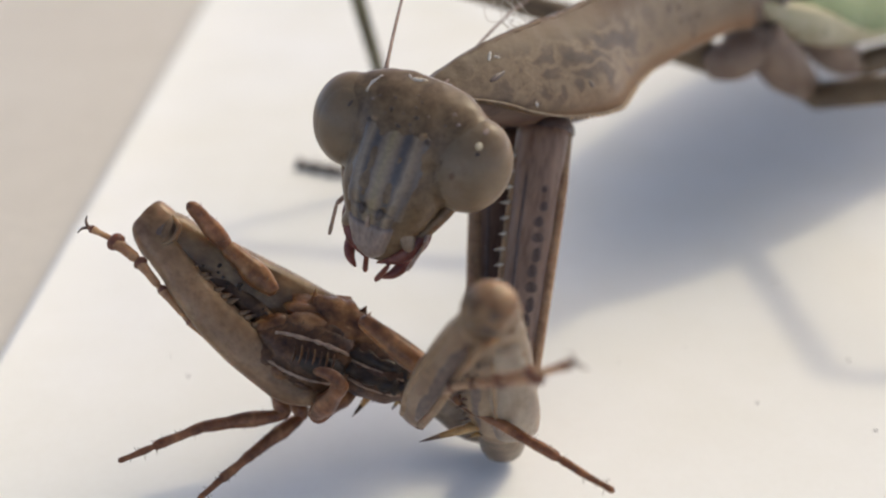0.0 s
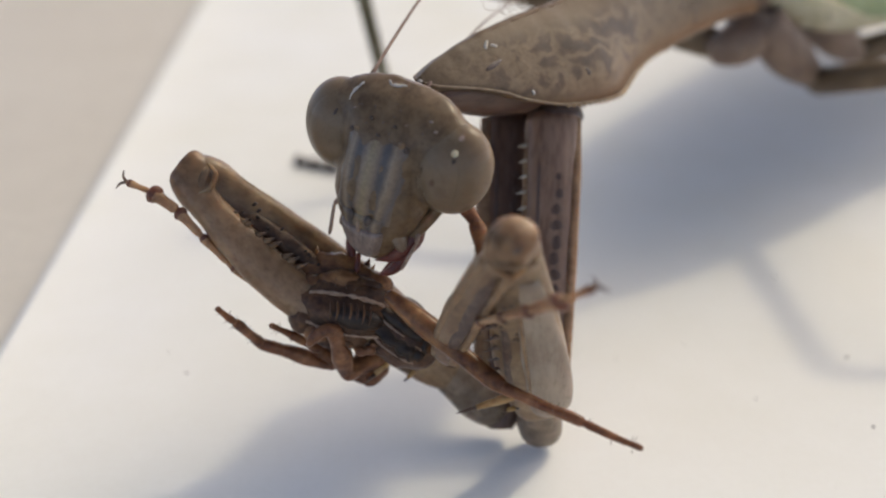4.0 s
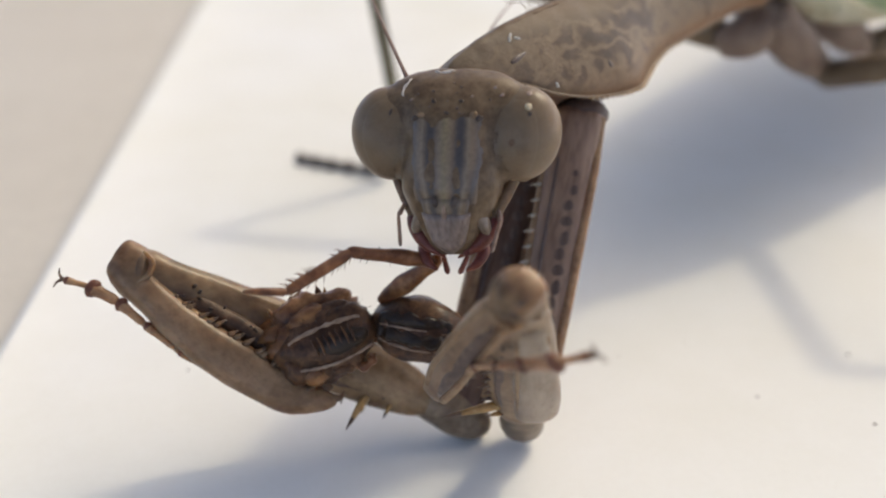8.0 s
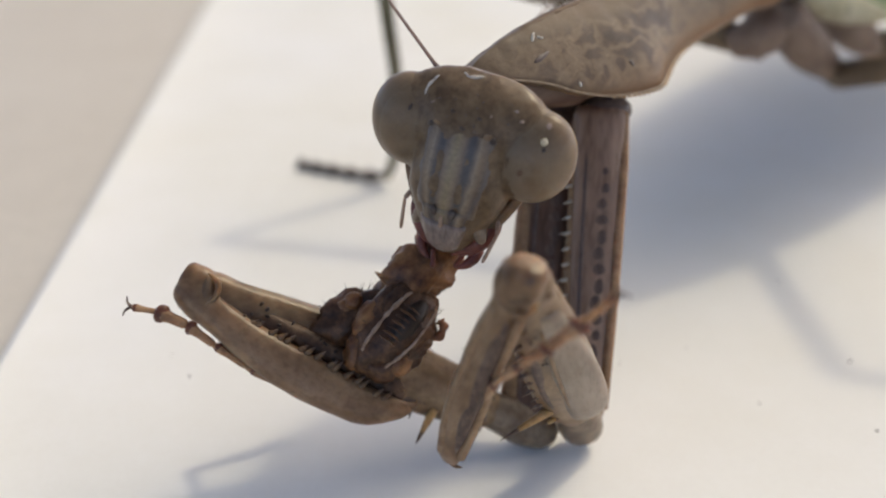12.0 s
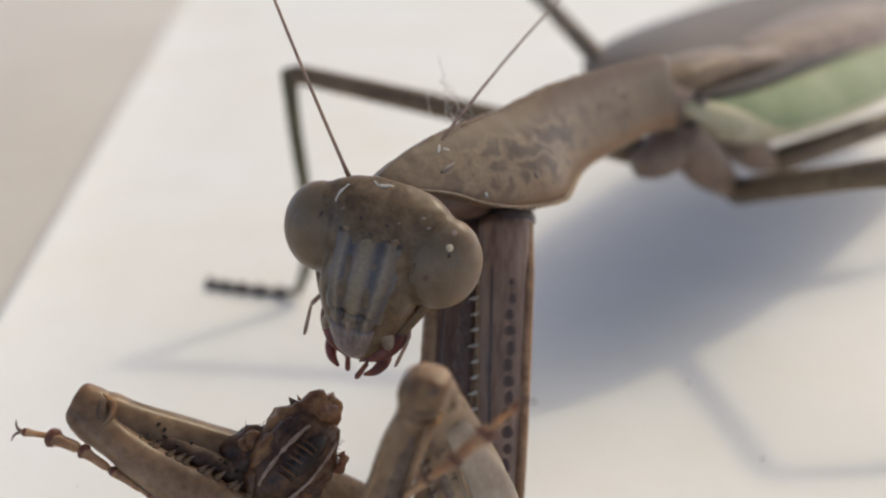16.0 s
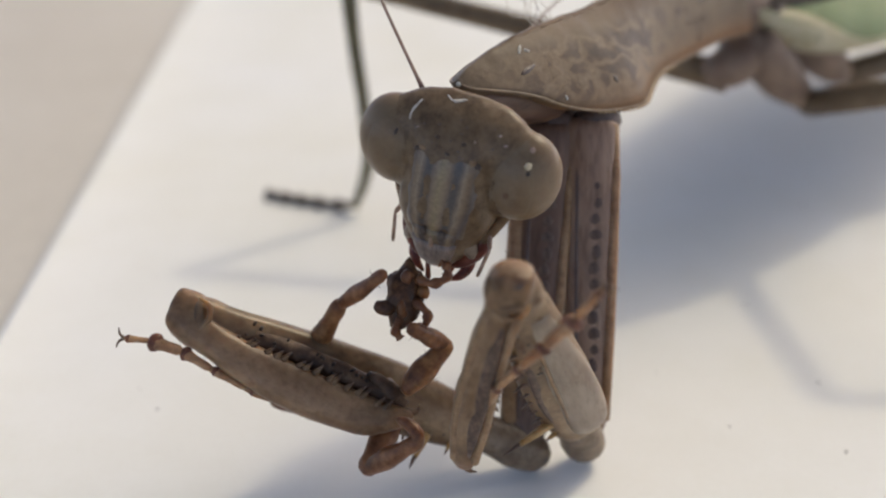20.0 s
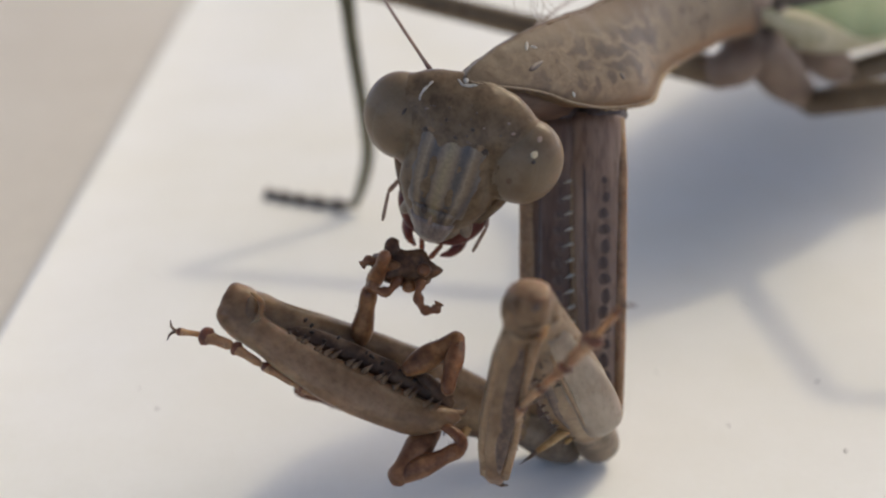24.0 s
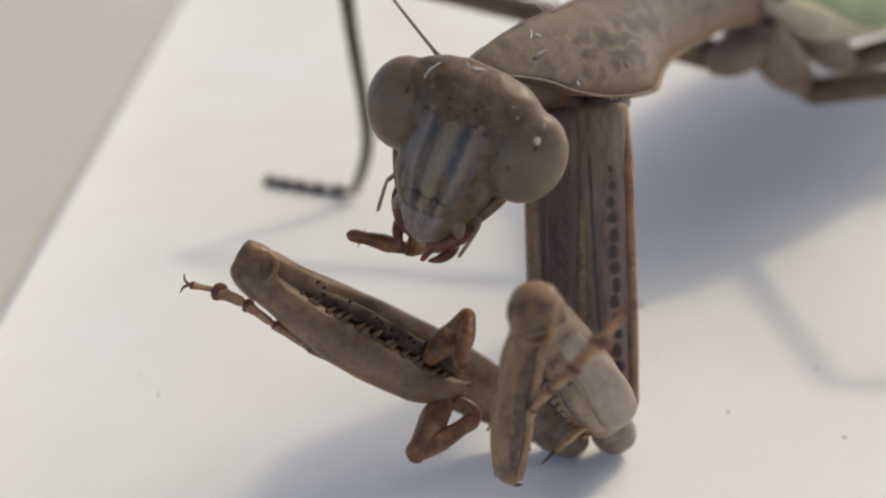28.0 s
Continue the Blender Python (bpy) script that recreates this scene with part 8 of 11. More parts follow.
    key(raised_tarsus, (
        (0, 2.90, 0.00, 0.00, 0.0, -0.0, 4.0), (0.5, 2.90, 0.00, 0.00, 0.0, -0.0, 4.0), (1, 2.90, 0.00, 0.00, 0.0, -0.0, 4.0),
        (1.5, 2.90, 0.00, 0.00, 0.0, -0.0, 4.0), (2, 2.90, 0.00, 0.00, 0.0, -0.0, 4.0), (2.5, 2.90, 0.00, 0.00, 0.0, -0.0, 4.0),
        (3, 2.90, 0.00, 0.00, 0.0, -0.0, 4.0), (3.5, 2.90, 0.00, 0.00, 0.0, -0.0, 4.0), (3.9, 2.90, 0.00, 0.00, 0.0, -0.0, 4.0),
        (4.3, 2.90, 0.00, 0.00, 0.0, -0.0, 4.0), (4.7, 2.90, 0.00, 0.00, 0.0, -0.0, 4.0), (5.1, 2.90, 0.00, 0.00, 0.0, -0.0, 4.0),
        (5.5, 2.90, 0.00, 0.00, 0.0, -0.0, 27.0), (5.8, 2.90, 0.00, 0.00, 0.0, -0.0, 27.0), (6, 2.90, 0.00, 0.00, 0.0, -0.0, 27.0),
        (6.3, 2.90, 0.00, 0.00, 0.0, -0.0, 36.0), (6.6, 2.90, 0.00, 0.00, 0.0, -0.0, 36.0), (7, 2.90, 0.00, 0.00, 0.0, -0.0, 36.0),
        (7.5, 2.90, 0.00, 0.00, 0.0, -0.0, 36.0), (8, 2.90, 0.00, 0.00, 0.0, -0.0, 36.0), (8.5, 2.90, 0.00, 0.00, 0.0, -0.0, 36.0),
        (9, 2.90, 0.00, 0.00, 0.0, -0.0, 36.0), (9.5, 2.90, 0.00, 0.00, 0.0, -0.0, 36.0), (9.59, 2.90, 0.00, 0.00, 10.5, 38.2, 25.6),
        (9.67, 2.90, 0.00, 0.00, 18.2, 77.4, 18.6), (9.83, 2.90, 0.00, 0.00, 18.2, 77.4, 18.6), (9.91, 2.90, 0.00, 0.00, 172.0, 63.2, 171.1),
        (10, 2.90, 0.00, 0.00, 178.1, 24.9, 175.6), (10.5, 2.90, 0.00, 0.00, 178.1, 24.9, 175.6), (11, 2.90, 0.00, 0.00, 178.1, 24.9, 175.6),
        (11.5, 2.90, 0.00, 0.00, 178.1, 24.9, 175.6), (12, 2.90, 0.00, 0.00, 178.1, 24.9, 175.6), (12.5, 2.90, 0.00, 0.00, 178.1, 24.9, 175.6),
        (14.1, 2.90, 0.00, 0.00, 178.1, 24.9, 175.6), (14.17, 2.90, 0.00, 0.00, 178.1, 24.9, 175.6), (14.23, 2.90, 0.00, 0.00, 178.1, 24.9, 175.6),
        (14.27, 2.90, 0.00, 0.00, 171.5, 64.7, 170.6), (14.3, 2.90, 0.00, 0.00, 14.6, 74.5, 15.1), (14.37, 2.90, 0.00, 0.00, 14.6, 74.5, 15.1),
        (14.43, 2.90, 0.00, 0.00, 14.6, 74.5, 15.1), (14.5, 2.90, 0.00, 0.00, 14.6, 74.5, 15.1), (14.67, 2.90, 0.00, 0.00, 14.6, 74.5, 15.1),
        (14.83, 2.90, 0.00, 0.00, 14.6, 74.5, 15.1), (15, 2.90, 0.00, 0.00, 14.6, 74.5, 15.1), (15.06, 2.90, 0.00, 0.00, 14.6, 74.5, 15.1),
        (15.09, 2.90, 0.00, 0.00, 171.5, 64.7, 170.6), (15.12, 2.90, 0.00, 0.00, 178.1, 24.9, 175.6), (15.18, 2.90, 0.00, 0.00, 178.1, 24.9, 175.6),
        (15.24, 2.90, 0.00, 0.00, 178.1, 24.9, 175.6), (15.3, 2.90, 0.00, 0.00, 178.1, 24.9, 175.6), (15.5, 2.90, 0.00, 0.00, 178.1, 24.9, 175.6),
        (16, 2.90, 0.00, 0.00, 178.1, 24.9, 175.6), (16.25, 2.90, 0.00, 0.00, 178.1, 24.9, 175.6), (16.5, 2.90, 0.00, 0.00, 178.1, 24.9, 175.6),
        (17, 2.90, 0.00, 0.00, 178.1, 24.9, 175.6), (17.5, 2.90, 0.00, 0.00, 178.1, 24.9, 175.6), (18, 2.90, 0.00, 0.00, 178.1, 24.9, 175.6),
        (18.5, 2.90, 0.00, 0.00, 178.1, 24.9, 175.6), (19, 2.90, 0.00, 0.00, 178.1, 24.9, 175.6), (19.5, 2.90, 0.00, 0.00, 178.1, 24.9, 175.6),
        (20, 2.90, 0.00, 0.00, 178.1, 24.9, 175.6), (20.5, 2.90, 0.00, 0.00, 178.1, 24.9, 175.6), (21, 2.90, 0.00, 0.00, 178.1, 24.9, 175.6),
        (21.5, 2.90, 0.00, 0.00, 178.1, 24.9, 175.6), (23.5, 2.90, 0.00, 0.00, 178.1, 24.9, 175.6), (24, 2.90, 0.00, 0.00, 178.1, 24.9, 175.6),
        (24.5, 2.90, 0.00, 0.00, 178.1, 24.9, 175.6), (25, 2.90, 0.00, 0.00, 178.1, 24.9, 175.6), (25.5, 2.90, 0.00, 0.00, 178.1, 24.9, 175.6),
        (26, 2.90, 0.00, 0.00, 178.1, 24.9, 175.6), (26.5, 2.90, 0.00, 0.00, 178.1, 24.9, 175.6), (27, 2.90, 0.00, 0.00, 178.1, 24.9, 175.6),
        (27.5, 2.90, 0.00, 0.00, 178.1, 24.9, 175.6), (28, 2.90, 0.00, 0.00, 178.1, 24.9, 175.6),))
    key(LEGS["front_leg"][0], (
        (0, -5.36, -0.81, 2.59, -55.0, 1.9, -168.6), (1, -3.77, -0.52, 3.50, -56.3, 1.5, -172.7), (2, -3.54, -0.33, 3.98, -56.8, -6.2, -177.7),
        (2.25, -3.42, -0.23, 3.66, -57.1, -12.6, -175.1), (2.5, -3.35, -0.14, 3.34, -58.2, -19.0, -172.2),
        (2.75, -3.31, -0.05, 3.03, -60.1, -25.4, -169.1), (3, -3.30, 0.04, 2.75, -62.9, -31.4, -165.8),
        (3.62, -3.60, 0.30, 3.29, -63.2, -29.8, -165.4), (4.25, -3.90, 0.57, 3.82, -63.5, -28.1, -164.9),
        (4.88, -4.20, 0.84, 4.36, -63.9, -26.4, -164.4), (5.5, -4.50, 1.10, 4.90, -64.3, -24.7, -164.0),
        (5.6, -4.73, 1.39, 4.55, -64.5, -27.6, -165.1), (5.7, -4.96, 1.68, 4.20, -64.6, -30.5, -166.4),
        (5.8, -5.20, 1.97, 3.85, -64.7, -33.4, -167.7), (5.9, -5.44, 2.25, 3.51, -64.6, -36.3, -169.2), (6, -5.69, 2.54, 3.18, -64.4, -39.1, -170.7),
        (7, -7.62, 2.57, 3.14, -62.9, -30.7, -166.2), (7.17, -6.90, 2.41, 3.07, -62.5, -30.9, -167.7),
        (7.33, -6.18, 2.25, 3.00, -62.1, -31.0, -169.2), (7.5, -5.46, 2.09, 2.94, -61.7, -31.1, -170.6),
        (7.67, -4.74, 1.93, 2.87, -61.3, -31.2, -172.1), (7.83, -4.03, 1.78, 2.80, -61.0, -31.2, -173.6),
        (8, -3.31, 1.62, 2.74, -60.6, -31.2, -175.1), (8.17, -3.83, 1.78, 2.76, -61.3, -31.3, -173.2),
        (8.33, -4.35, 1.93, 2.79, -61.9, -31.4, -171.2), (8.5, -4.87, 2.09, 2.81, -62.6, -31.5, -169.3),
        (8.67, -5.39, 2.25, 2.84, -63.2, -31.5, -167.3), (8.83, -5.91, 2.40, 2.87, -63.9, -31.5, -165.3),
        (9, -6.44, 2.56, 2.90, -64.5, -31.4, -163.4), (10, -5.63, 2.42, 2.26, -66.2, -32.4, -158.7), (11, -4.90, 2.36, 2.29, -65.3, -30.7, -160.1),
        (12, -4.62, 2.12, 1.98, -63.2, -27.5, -161.2), (14.5, -4.52, 2.02, 1.69, -62.7, -26.0, -159.4), (15, -4.54, 2.01, 1.67, -62.6, -26.0, -159.4),
        (16, -4.70, 2.24, 2.02, -64.4, -28.6, -159.0), (17, -4.21, 2.76, 2.86, -71.8, -41.2, -160.0), (18, -2.84, 2.53, 2.61, -65.8, -27.9, -159.0),
        (19, -1.53, 2.25, 2.23, -64.5, -26.6, -160.7), (20, -2.65, 1.93, 1.74, -63.2, -28.4, -163.3), (21, -2.71, 1.89, 1.48, -63.2, -27.5, -160.6),
        (24, -1.81, 2.10, 2.06, -64.2, -28.4, -163.1), (25, -1.54, 2.30, 2.35, -65.5, -29.2, -162.1), (26, -1.47, 2.09, 1.81, -64.8, -28.0, -159.8),
        (26.2, -1.14, 2.24, 2.85, -63.7, -20.9, -154.9), (26.4, -0.85, 2.38, 3.93, -61.4, -13.0, -150.0),
        (26.6, -0.63, 2.49, 5.03, -58.1, -4.8, -145.3), (26.8, -0.46, 2.56, 6.14, -54.2, 3.2, -140.9), (27, -0.32, 2.58, 7.21, -50.0, 10.6, -136.7),
        (27.25, 0.33, 2.53, 6.15, -57.0, -0.3, -145.1), (27.5, 0.87, 2.33, 5.02, -63.0, -12.8, -154.7),
        (27.75, 1.24, 2.05, 3.93, -65.9, -24.9, -165.4), (28, 1.48, 1.80, 2.98, -64.9, -34.7, -176.4),))
    key(LEGS["front_leg"][1], (
        (0, -7.90, -1.33, 2.50, -52.8, 3.7, -146.6), (1, -6.35, -0.85, 3.43, -57.2, -8.8, -150.4), (2, -6.12, -0.43, 4.26, -60.3, -14.3, -154.1),
        (2.25, -5.95, -0.45, 4.22, -67.5, -30.3, -151.3), (2.5, -5.78, -0.47, 4.18, -83.5, -50.2, -146.0),
        (2.75, -5.62, -0.49, 4.15, -112.8, -69.5, -132.8), (3, -5.45, -0.51, 4.11, -176.2, -81.1, -83.3),
        (3.62, -5.78, -0.27, 4.58, -129.4, -64.8, -114.6), (4.25, -6.11, -0.03, 5.05, -89.6, -39.6, -123.0),
        (4.88, -6.44, 0.21, 5.52, -61.9, -14.2, -126.6), (5.5, -6.77, 0.45, 5.99, -52.1, 4.0, -128.7), (5.6, -6.96, 0.80, 5.75, -50.7, -3.5, -116.4),
        (5.7, -7.14, 1.15, 5.52, -47.6, -14.1, -97.8), (5.75, -7.23, 1.33, 5.40, -6.7, -14.9, -83.8), (5.8, -7.32, 1.51, 5.29, 34.3, -24.5, -73.5),
        (5.9, -7.50, 1.86, 5.05, 84.8, -29.9, -50.4), (6, -7.68, 2.21, 4.82, 81.4, -31.2, -33.9), (7, -9.79, 2.03, 4.47, 78.1, -28.9, -30.0),
        (7.17, -9.08, 1.93, 4.40, 94.5, -38.5, -37.6), (7.33, -8.37, 1.83, 4.34, 137.3, -52.1, -55.0),
        (7.5, -7.66, 1.73, 4.28, -143.7, -62.6, -100.4), (7.67, -6.95, 1.63, 4.21, -85.3, -53.9, -148.2),
        (7.83, -6.24, 1.53, 4.15, -66.7, -40.6, -167.0), (8, -5.53, 1.43, 4.09, -60.7, -31.2, -175.0),
        (8.17, -6.03, 1.51, 4.12, -67.0, -40.3, -166.4), (8.33, -6.54, 1.59, 4.14, -86.0, -52.8, -146.8),
        (8.5, -7.05, 1.68, 4.17, -142.6, -60.3, -100.7), (8.67, -7.55, 1.76, 4.20, 136.5, -50.0, -57.9),
        (8.83, -8.06, 1.84, 4.23, 91.7, -36.8, -40.4), (9, -8.57, 1.92, 4.26, 75.5, -27.5, -32.5), (10, -7.68, 1.62, 3.66, 80.9, -33.4, -32.8),
        (11, -7.01, 1.60, 3.62, 72.7, -27.1, -33.9), (12, -6.80, 1.38, 3.18, 74.7, -29.7, -33.8), (14.5, -6.71, 1.20, 2.83, 72.0, -28.1, -36.2),
        (15, -6.73, 1.19, 2.81, 71.9, -28.1, -36.1), (16, -6.83, 1.42, 3.26, 74.7, -29.2, -36.9), (17, -6.04, 2.09, 4.57, 86.3, -34.5, -39.8),
        (18, -4.99, 1.71, 3.83, 80.8, -33.2, -38.4), (19, -3.72, 1.48, 3.39, 77.7, -32.8, -36.8), (20, -4.84, 1.27, 2.97, 81.0, -35.8, -36.1),
        (21, -4.88, 1.12, 2.68, 82.0, -38.2, -32.9), (24, -4.00, 1.43, 3.29, 72.0, -28.1, -36.1), (25, -3.70, 1.60, 3.62, 80.3, -34.7, -35.9),
        (26, -3.62, 1.30, 3.04, 79.8, -34.6, -39.0), (26.2, -3.33, 1.21, 3.77, 73.7, -27.9, -54.0), (26.4, -3.05, 1.11, 4.51, 29.3, -14.8, -73.8),
        (26.6, -2.76, 1.02, 5.25, -15.2, 3.1, -95.1), (26.8, -2.47, 0.92, 5.99, -29.6, 17.6, -112.8), (27, -2.18, 0.83, 6.73, -37.6, 26.1, -125.5),
        (27.25, -1.80, 1.04, 6.16, -48.2, 12.8, -136.7), (27.5, -1.42, 1.25, 5.59, -59.1, -4.8, -149.7),
        (27.75, -1.04, 1.46, 5.02, -65.3, -22.2, -163.4), (28, -0.66, 1.67, 4.46, -64.9, -34.7, -176.4),))
    key(LEGS["middle_leg"][0], (
        (0, -4.84, -0.26, 2.11, -45.2, 12.2, -135.7), (0.5, -4.08, -0.36, 2.69, -46.4, 21.7, -142.4), (1, -3.39, -0.51, 3.24, -49.4, 31.0, -150.2),
        (1.33, -3.09, 0.10, 3.27, -46.5, 16.5, -140.9), (1.67, -2.94, 0.63, 3.21, -48.2, 0.3, -132.1), (2, -2.89, 1.00, 3.20, -55.7, -14.5, -124.2),
        (2.33, -2.75, 0.76, 3.03, -67.1, -25.1, -135.5), (2.67, -2.69, 0.39, 2.89, -71.6, -35.2, -149.9),
        (3, -2.73, 0.01, 2.86, -68.0, -42.7, -166.5), (4.5, -2.46, 0.87, 3.04, -64.6, -40.4, -173.4), (6, -2.20, 1.73, 3.23, -61.6, -37.6, -179.7),
        (6.5, -3.70, 1.97, 3.76, -60.0, -37.0, 178.3), (7, -3.86, 1.79, 3.17, -60.5, -35.4, -178.1), (7.5, -3.53, 1.73, 2.99, -60.8, -34.1, -176.9),
        (8, -3.31, 1.62, 2.74, -60.6, -31.2, -175.1), (8.5, -2.91, 1.61, 3.13, -60.6, -36.0, -179.5), (9, -2.91, 1.40, 3.14, -59.4, -34.1, 179.2),
        (9.5, -2.40, 1.34, 2.92, -59.9, -32.9, -179.3), (10, -2.12, 1.32, 2.82, -60.0, -31.3, -178.3),
        (10.5, -1.71, 1.55, 3.10, -61.1, -34.8, -179.5), (11, -1.45, 1.48, 2.77, -61.1, -31.1, -176.6),
        (11.5, -1.18, 1.51, 2.74, -61.5, -31.3, -176.1), (12, -1.05, 1.46, 2.56, -61.2, -28.9, -174.6),
        (12.5, -0.89, 1.56, 2.85, -62.0, -32.8, -176.9), (13.5, -1.96, 1.23, 2.16, -58.2, -22.7, -175.9),
        (14.5, -3.08, 0.90, 1.49, -55.5, -12.4, -175.0), (15, -3.10, 0.89, 1.47, -55.4, -12.4, -175.0), (16, -3.52, 1.29, 1.57, -58.6, -21.9, -168.9),
        (16.33, -3.31, 1.61, 1.86, -59.0, -16.3, -161.1), (16.67, -3.15, 1.92, 2.17, -57.9, -10.2, -153.6),
        (17, -3.04, 2.20, 2.49, -55.3, -4.1, -146.5), (17.5, -2.25, 2.27, 2.48, -55.0, -5.2, -144.4), (18, -1.47, 2.34, 2.47, -54.7, -6.2, -142.3),
        (18.5, -0.31, 2.21, 2.63, -62.8, -19.8, -156.6), (19, 0.65, 2.00, 2.87, -64.5, -31.9, -173.4), (19.5, 0.10, 1.78, 2.81, -62.9, -30.1, -174.4),
        (20, -0.15, 1.55, 2.65, -61.9, -29.0, -174.7), (20.5, -0.22, 1.45, 2.48, -61.2, -26.7, -173.7), (21, -0.07, 1.45, 2.48, -61.5, -27.5, -173.8),
        (21.5, 0.25, 1.55, 2.51, -62.4, -28.8, -173.4), (23.5, 0.97, 1.83, 2.48, -63.9, -29.0, -170.8), (24, 1.11, 1.99, 2.66, -64.9, -31.0, -171.4),
        (24.5, 1.18, 1.98, 2.59, -64.5, -29.5, -170.7), (25, 1.45, 2.10, 2.72, -65.7, -31.6, -171.1), (25.5, 1.41, 1.92, 2.53, -64.5, -29.4, -170.6),
        (26, 1.39, 1.86, 2.58, -64.4, -29.9, -171.7), (26.5, 1.77, 2.12, 2.99, -66.6, -35.1, -173.8), (27, 2.18, 2.61, 3.88, -69.5, -44.5, -179.4),
        (27.5, 1.72, 2.21, 3.49, -67.0, -39.5, -178.3), (28, 1.47, 1.80, 2.98, -64.9, -34.7, -176.4),))
    key(LEGS["middle_leg"][1], (
        (0, -6.24, -1.63, 1.69, -43.6, 13.9, -132.9), (0.5, -5.56, -1.50, 1.95, -41.3, 14.7, -129.5), (1, -4.87, -1.36, 2.21, -38.8, 15.6, -126.2),
        (1.33, -4.58, -1.11, 2.70, -44.6, 3.9, -128.8), (1.67, -4.28, -0.86, 3.20, -52.6, -8.3, -131.5),
        (2, -3.98, -0.60, 3.70, -62.4, -19.9, -134.3), (2.33, -4.04, -0.51, 3.88, -68.5, -26.3, -132.2),
        (2.67, -4.10, -0.43, 4.05, -76.2, -32.6, -129.9), (3, -4.16, -0.34, 4.22, -85.5, -38.7, -127.2),
        (4.5, -3.97, 0.69, 4.34, -75.4, -41.2, -153.6), (6, -3.78, 1.72, 4.45, -61.6, -37.6, -179.6), (6.5, -5.30, 2.02, 4.96, -60.0, -37.0, 178.4),
        (7, -5.49, 1.73, 4.33, -60.6, -35.4, -178.0), (7.5, -5.18, 1.64, 4.12, -60.8, -34.2, -176.8), (8, -5.02, 1.47, 3.78, -60.7, -31.2, -175.1),
        (8.5, -4.52, 1.60, 4.31, -60.6, -36.0, -179.4), (9, -4.56, 1.43, 4.26, -59.4, -34.1, 179.3), (9.5, -4.08, 1.32, 4.01, -59.9, -32.9, -179.2),
        (10, -3.83, 1.27, 3.86, -60.0, -31.3, -178.2), (10.5, -3.36, 1.54, 4.24, -61.1, -34.8, -179.5), (11, -3.16, 1.38, 3.80, -61.2, -31.1, -176.5),
        (11.5, -2.88, 1.40, 3.78, -61.6, -31.3, -176.1), (12, -2.80, 1.29, 3.53, -61.2, -28.9, -174.6),
        (12.5, -2.57, 1.47, 3.93, -62.0, -32.8, -176.9), (13.5, -3.80, 1.10, 2.93, -67.4, -37.0, -162.7),
        (14.5, -5.03, 0.73, 1.92, -73.2, -39.3, -147.2), (15, -5.05, 0.72, 1.90, -73.2, -39.4, -147.2), (16, -5.34, 0.94, 2.32, -75.6, -40.4, -145.1),
        (16.33, -5.13, 0.99, 2.42, -70.0, -46.5, -163.2), (16.67, -4.91, 1.04, 2.53, -57.1, -49.3, 173.9),
        (17, -4.70, 1.10, 2.63, -42.6, -47.5, 152.2), (17.5, -3.87, 1.11, 2.66, -59.4, -53.5, 173.7), (18, -3.05, 1.12, 2.68, -79.0, -54.7, -160.9),
        (18.5, -2.04, 1.46, 3.30, -69.8, -43.5, -168.3), (19, -1.04, 1.80, 3.92, -64.5, -31.9, -173.3),
        (19.5, -1.62, 1.62, 3.81, -62.9, -30.1, -174.4), (20, -1.89, 1.39, 3.62, -62.0, -29.0, -174.7),
        (20.5, -2.00, 1.25, 3.37, -61.2, -26.7, -173.7), (21, -1.83, 1.26, 3.40, -61.5, -27.5, -173.8),
        (21.5, -1.49, 1.35, 3.47, -62.4, -28.8, -173.4), (23.5, -0.75, 1.55, 3.44, -63.9, -29.0, -170.7),
        (24, -0.58, 1.73, 3.69, -64.9, -31.0, -171.4), (24.5, -0.54, 1.70, 3.57, -64.5, -29.5, -170.7), (25, -0.23, 1.84, 3.76, -65.7, -31.6, -171.0),
        (25.5, -0.31, 1.63, 3.51, -64.5, -29.4, -170.6), (26, -0.33, 1.61, 3.58, -64.4, -30.0, -171.6),
        (26.5, 0.14, 1.94, 4.13, -66.7, -35.1, -173.8), (27, 0.76, 2.59, 5.29, -69.6, -44.5, -179.3), (27.5, 0.18, 2.17, 4.76, -67.0, -39.6, -178.2),
        (28, -0.17, 1.70, 4.12, -64.9, -34.7, -176.4),))
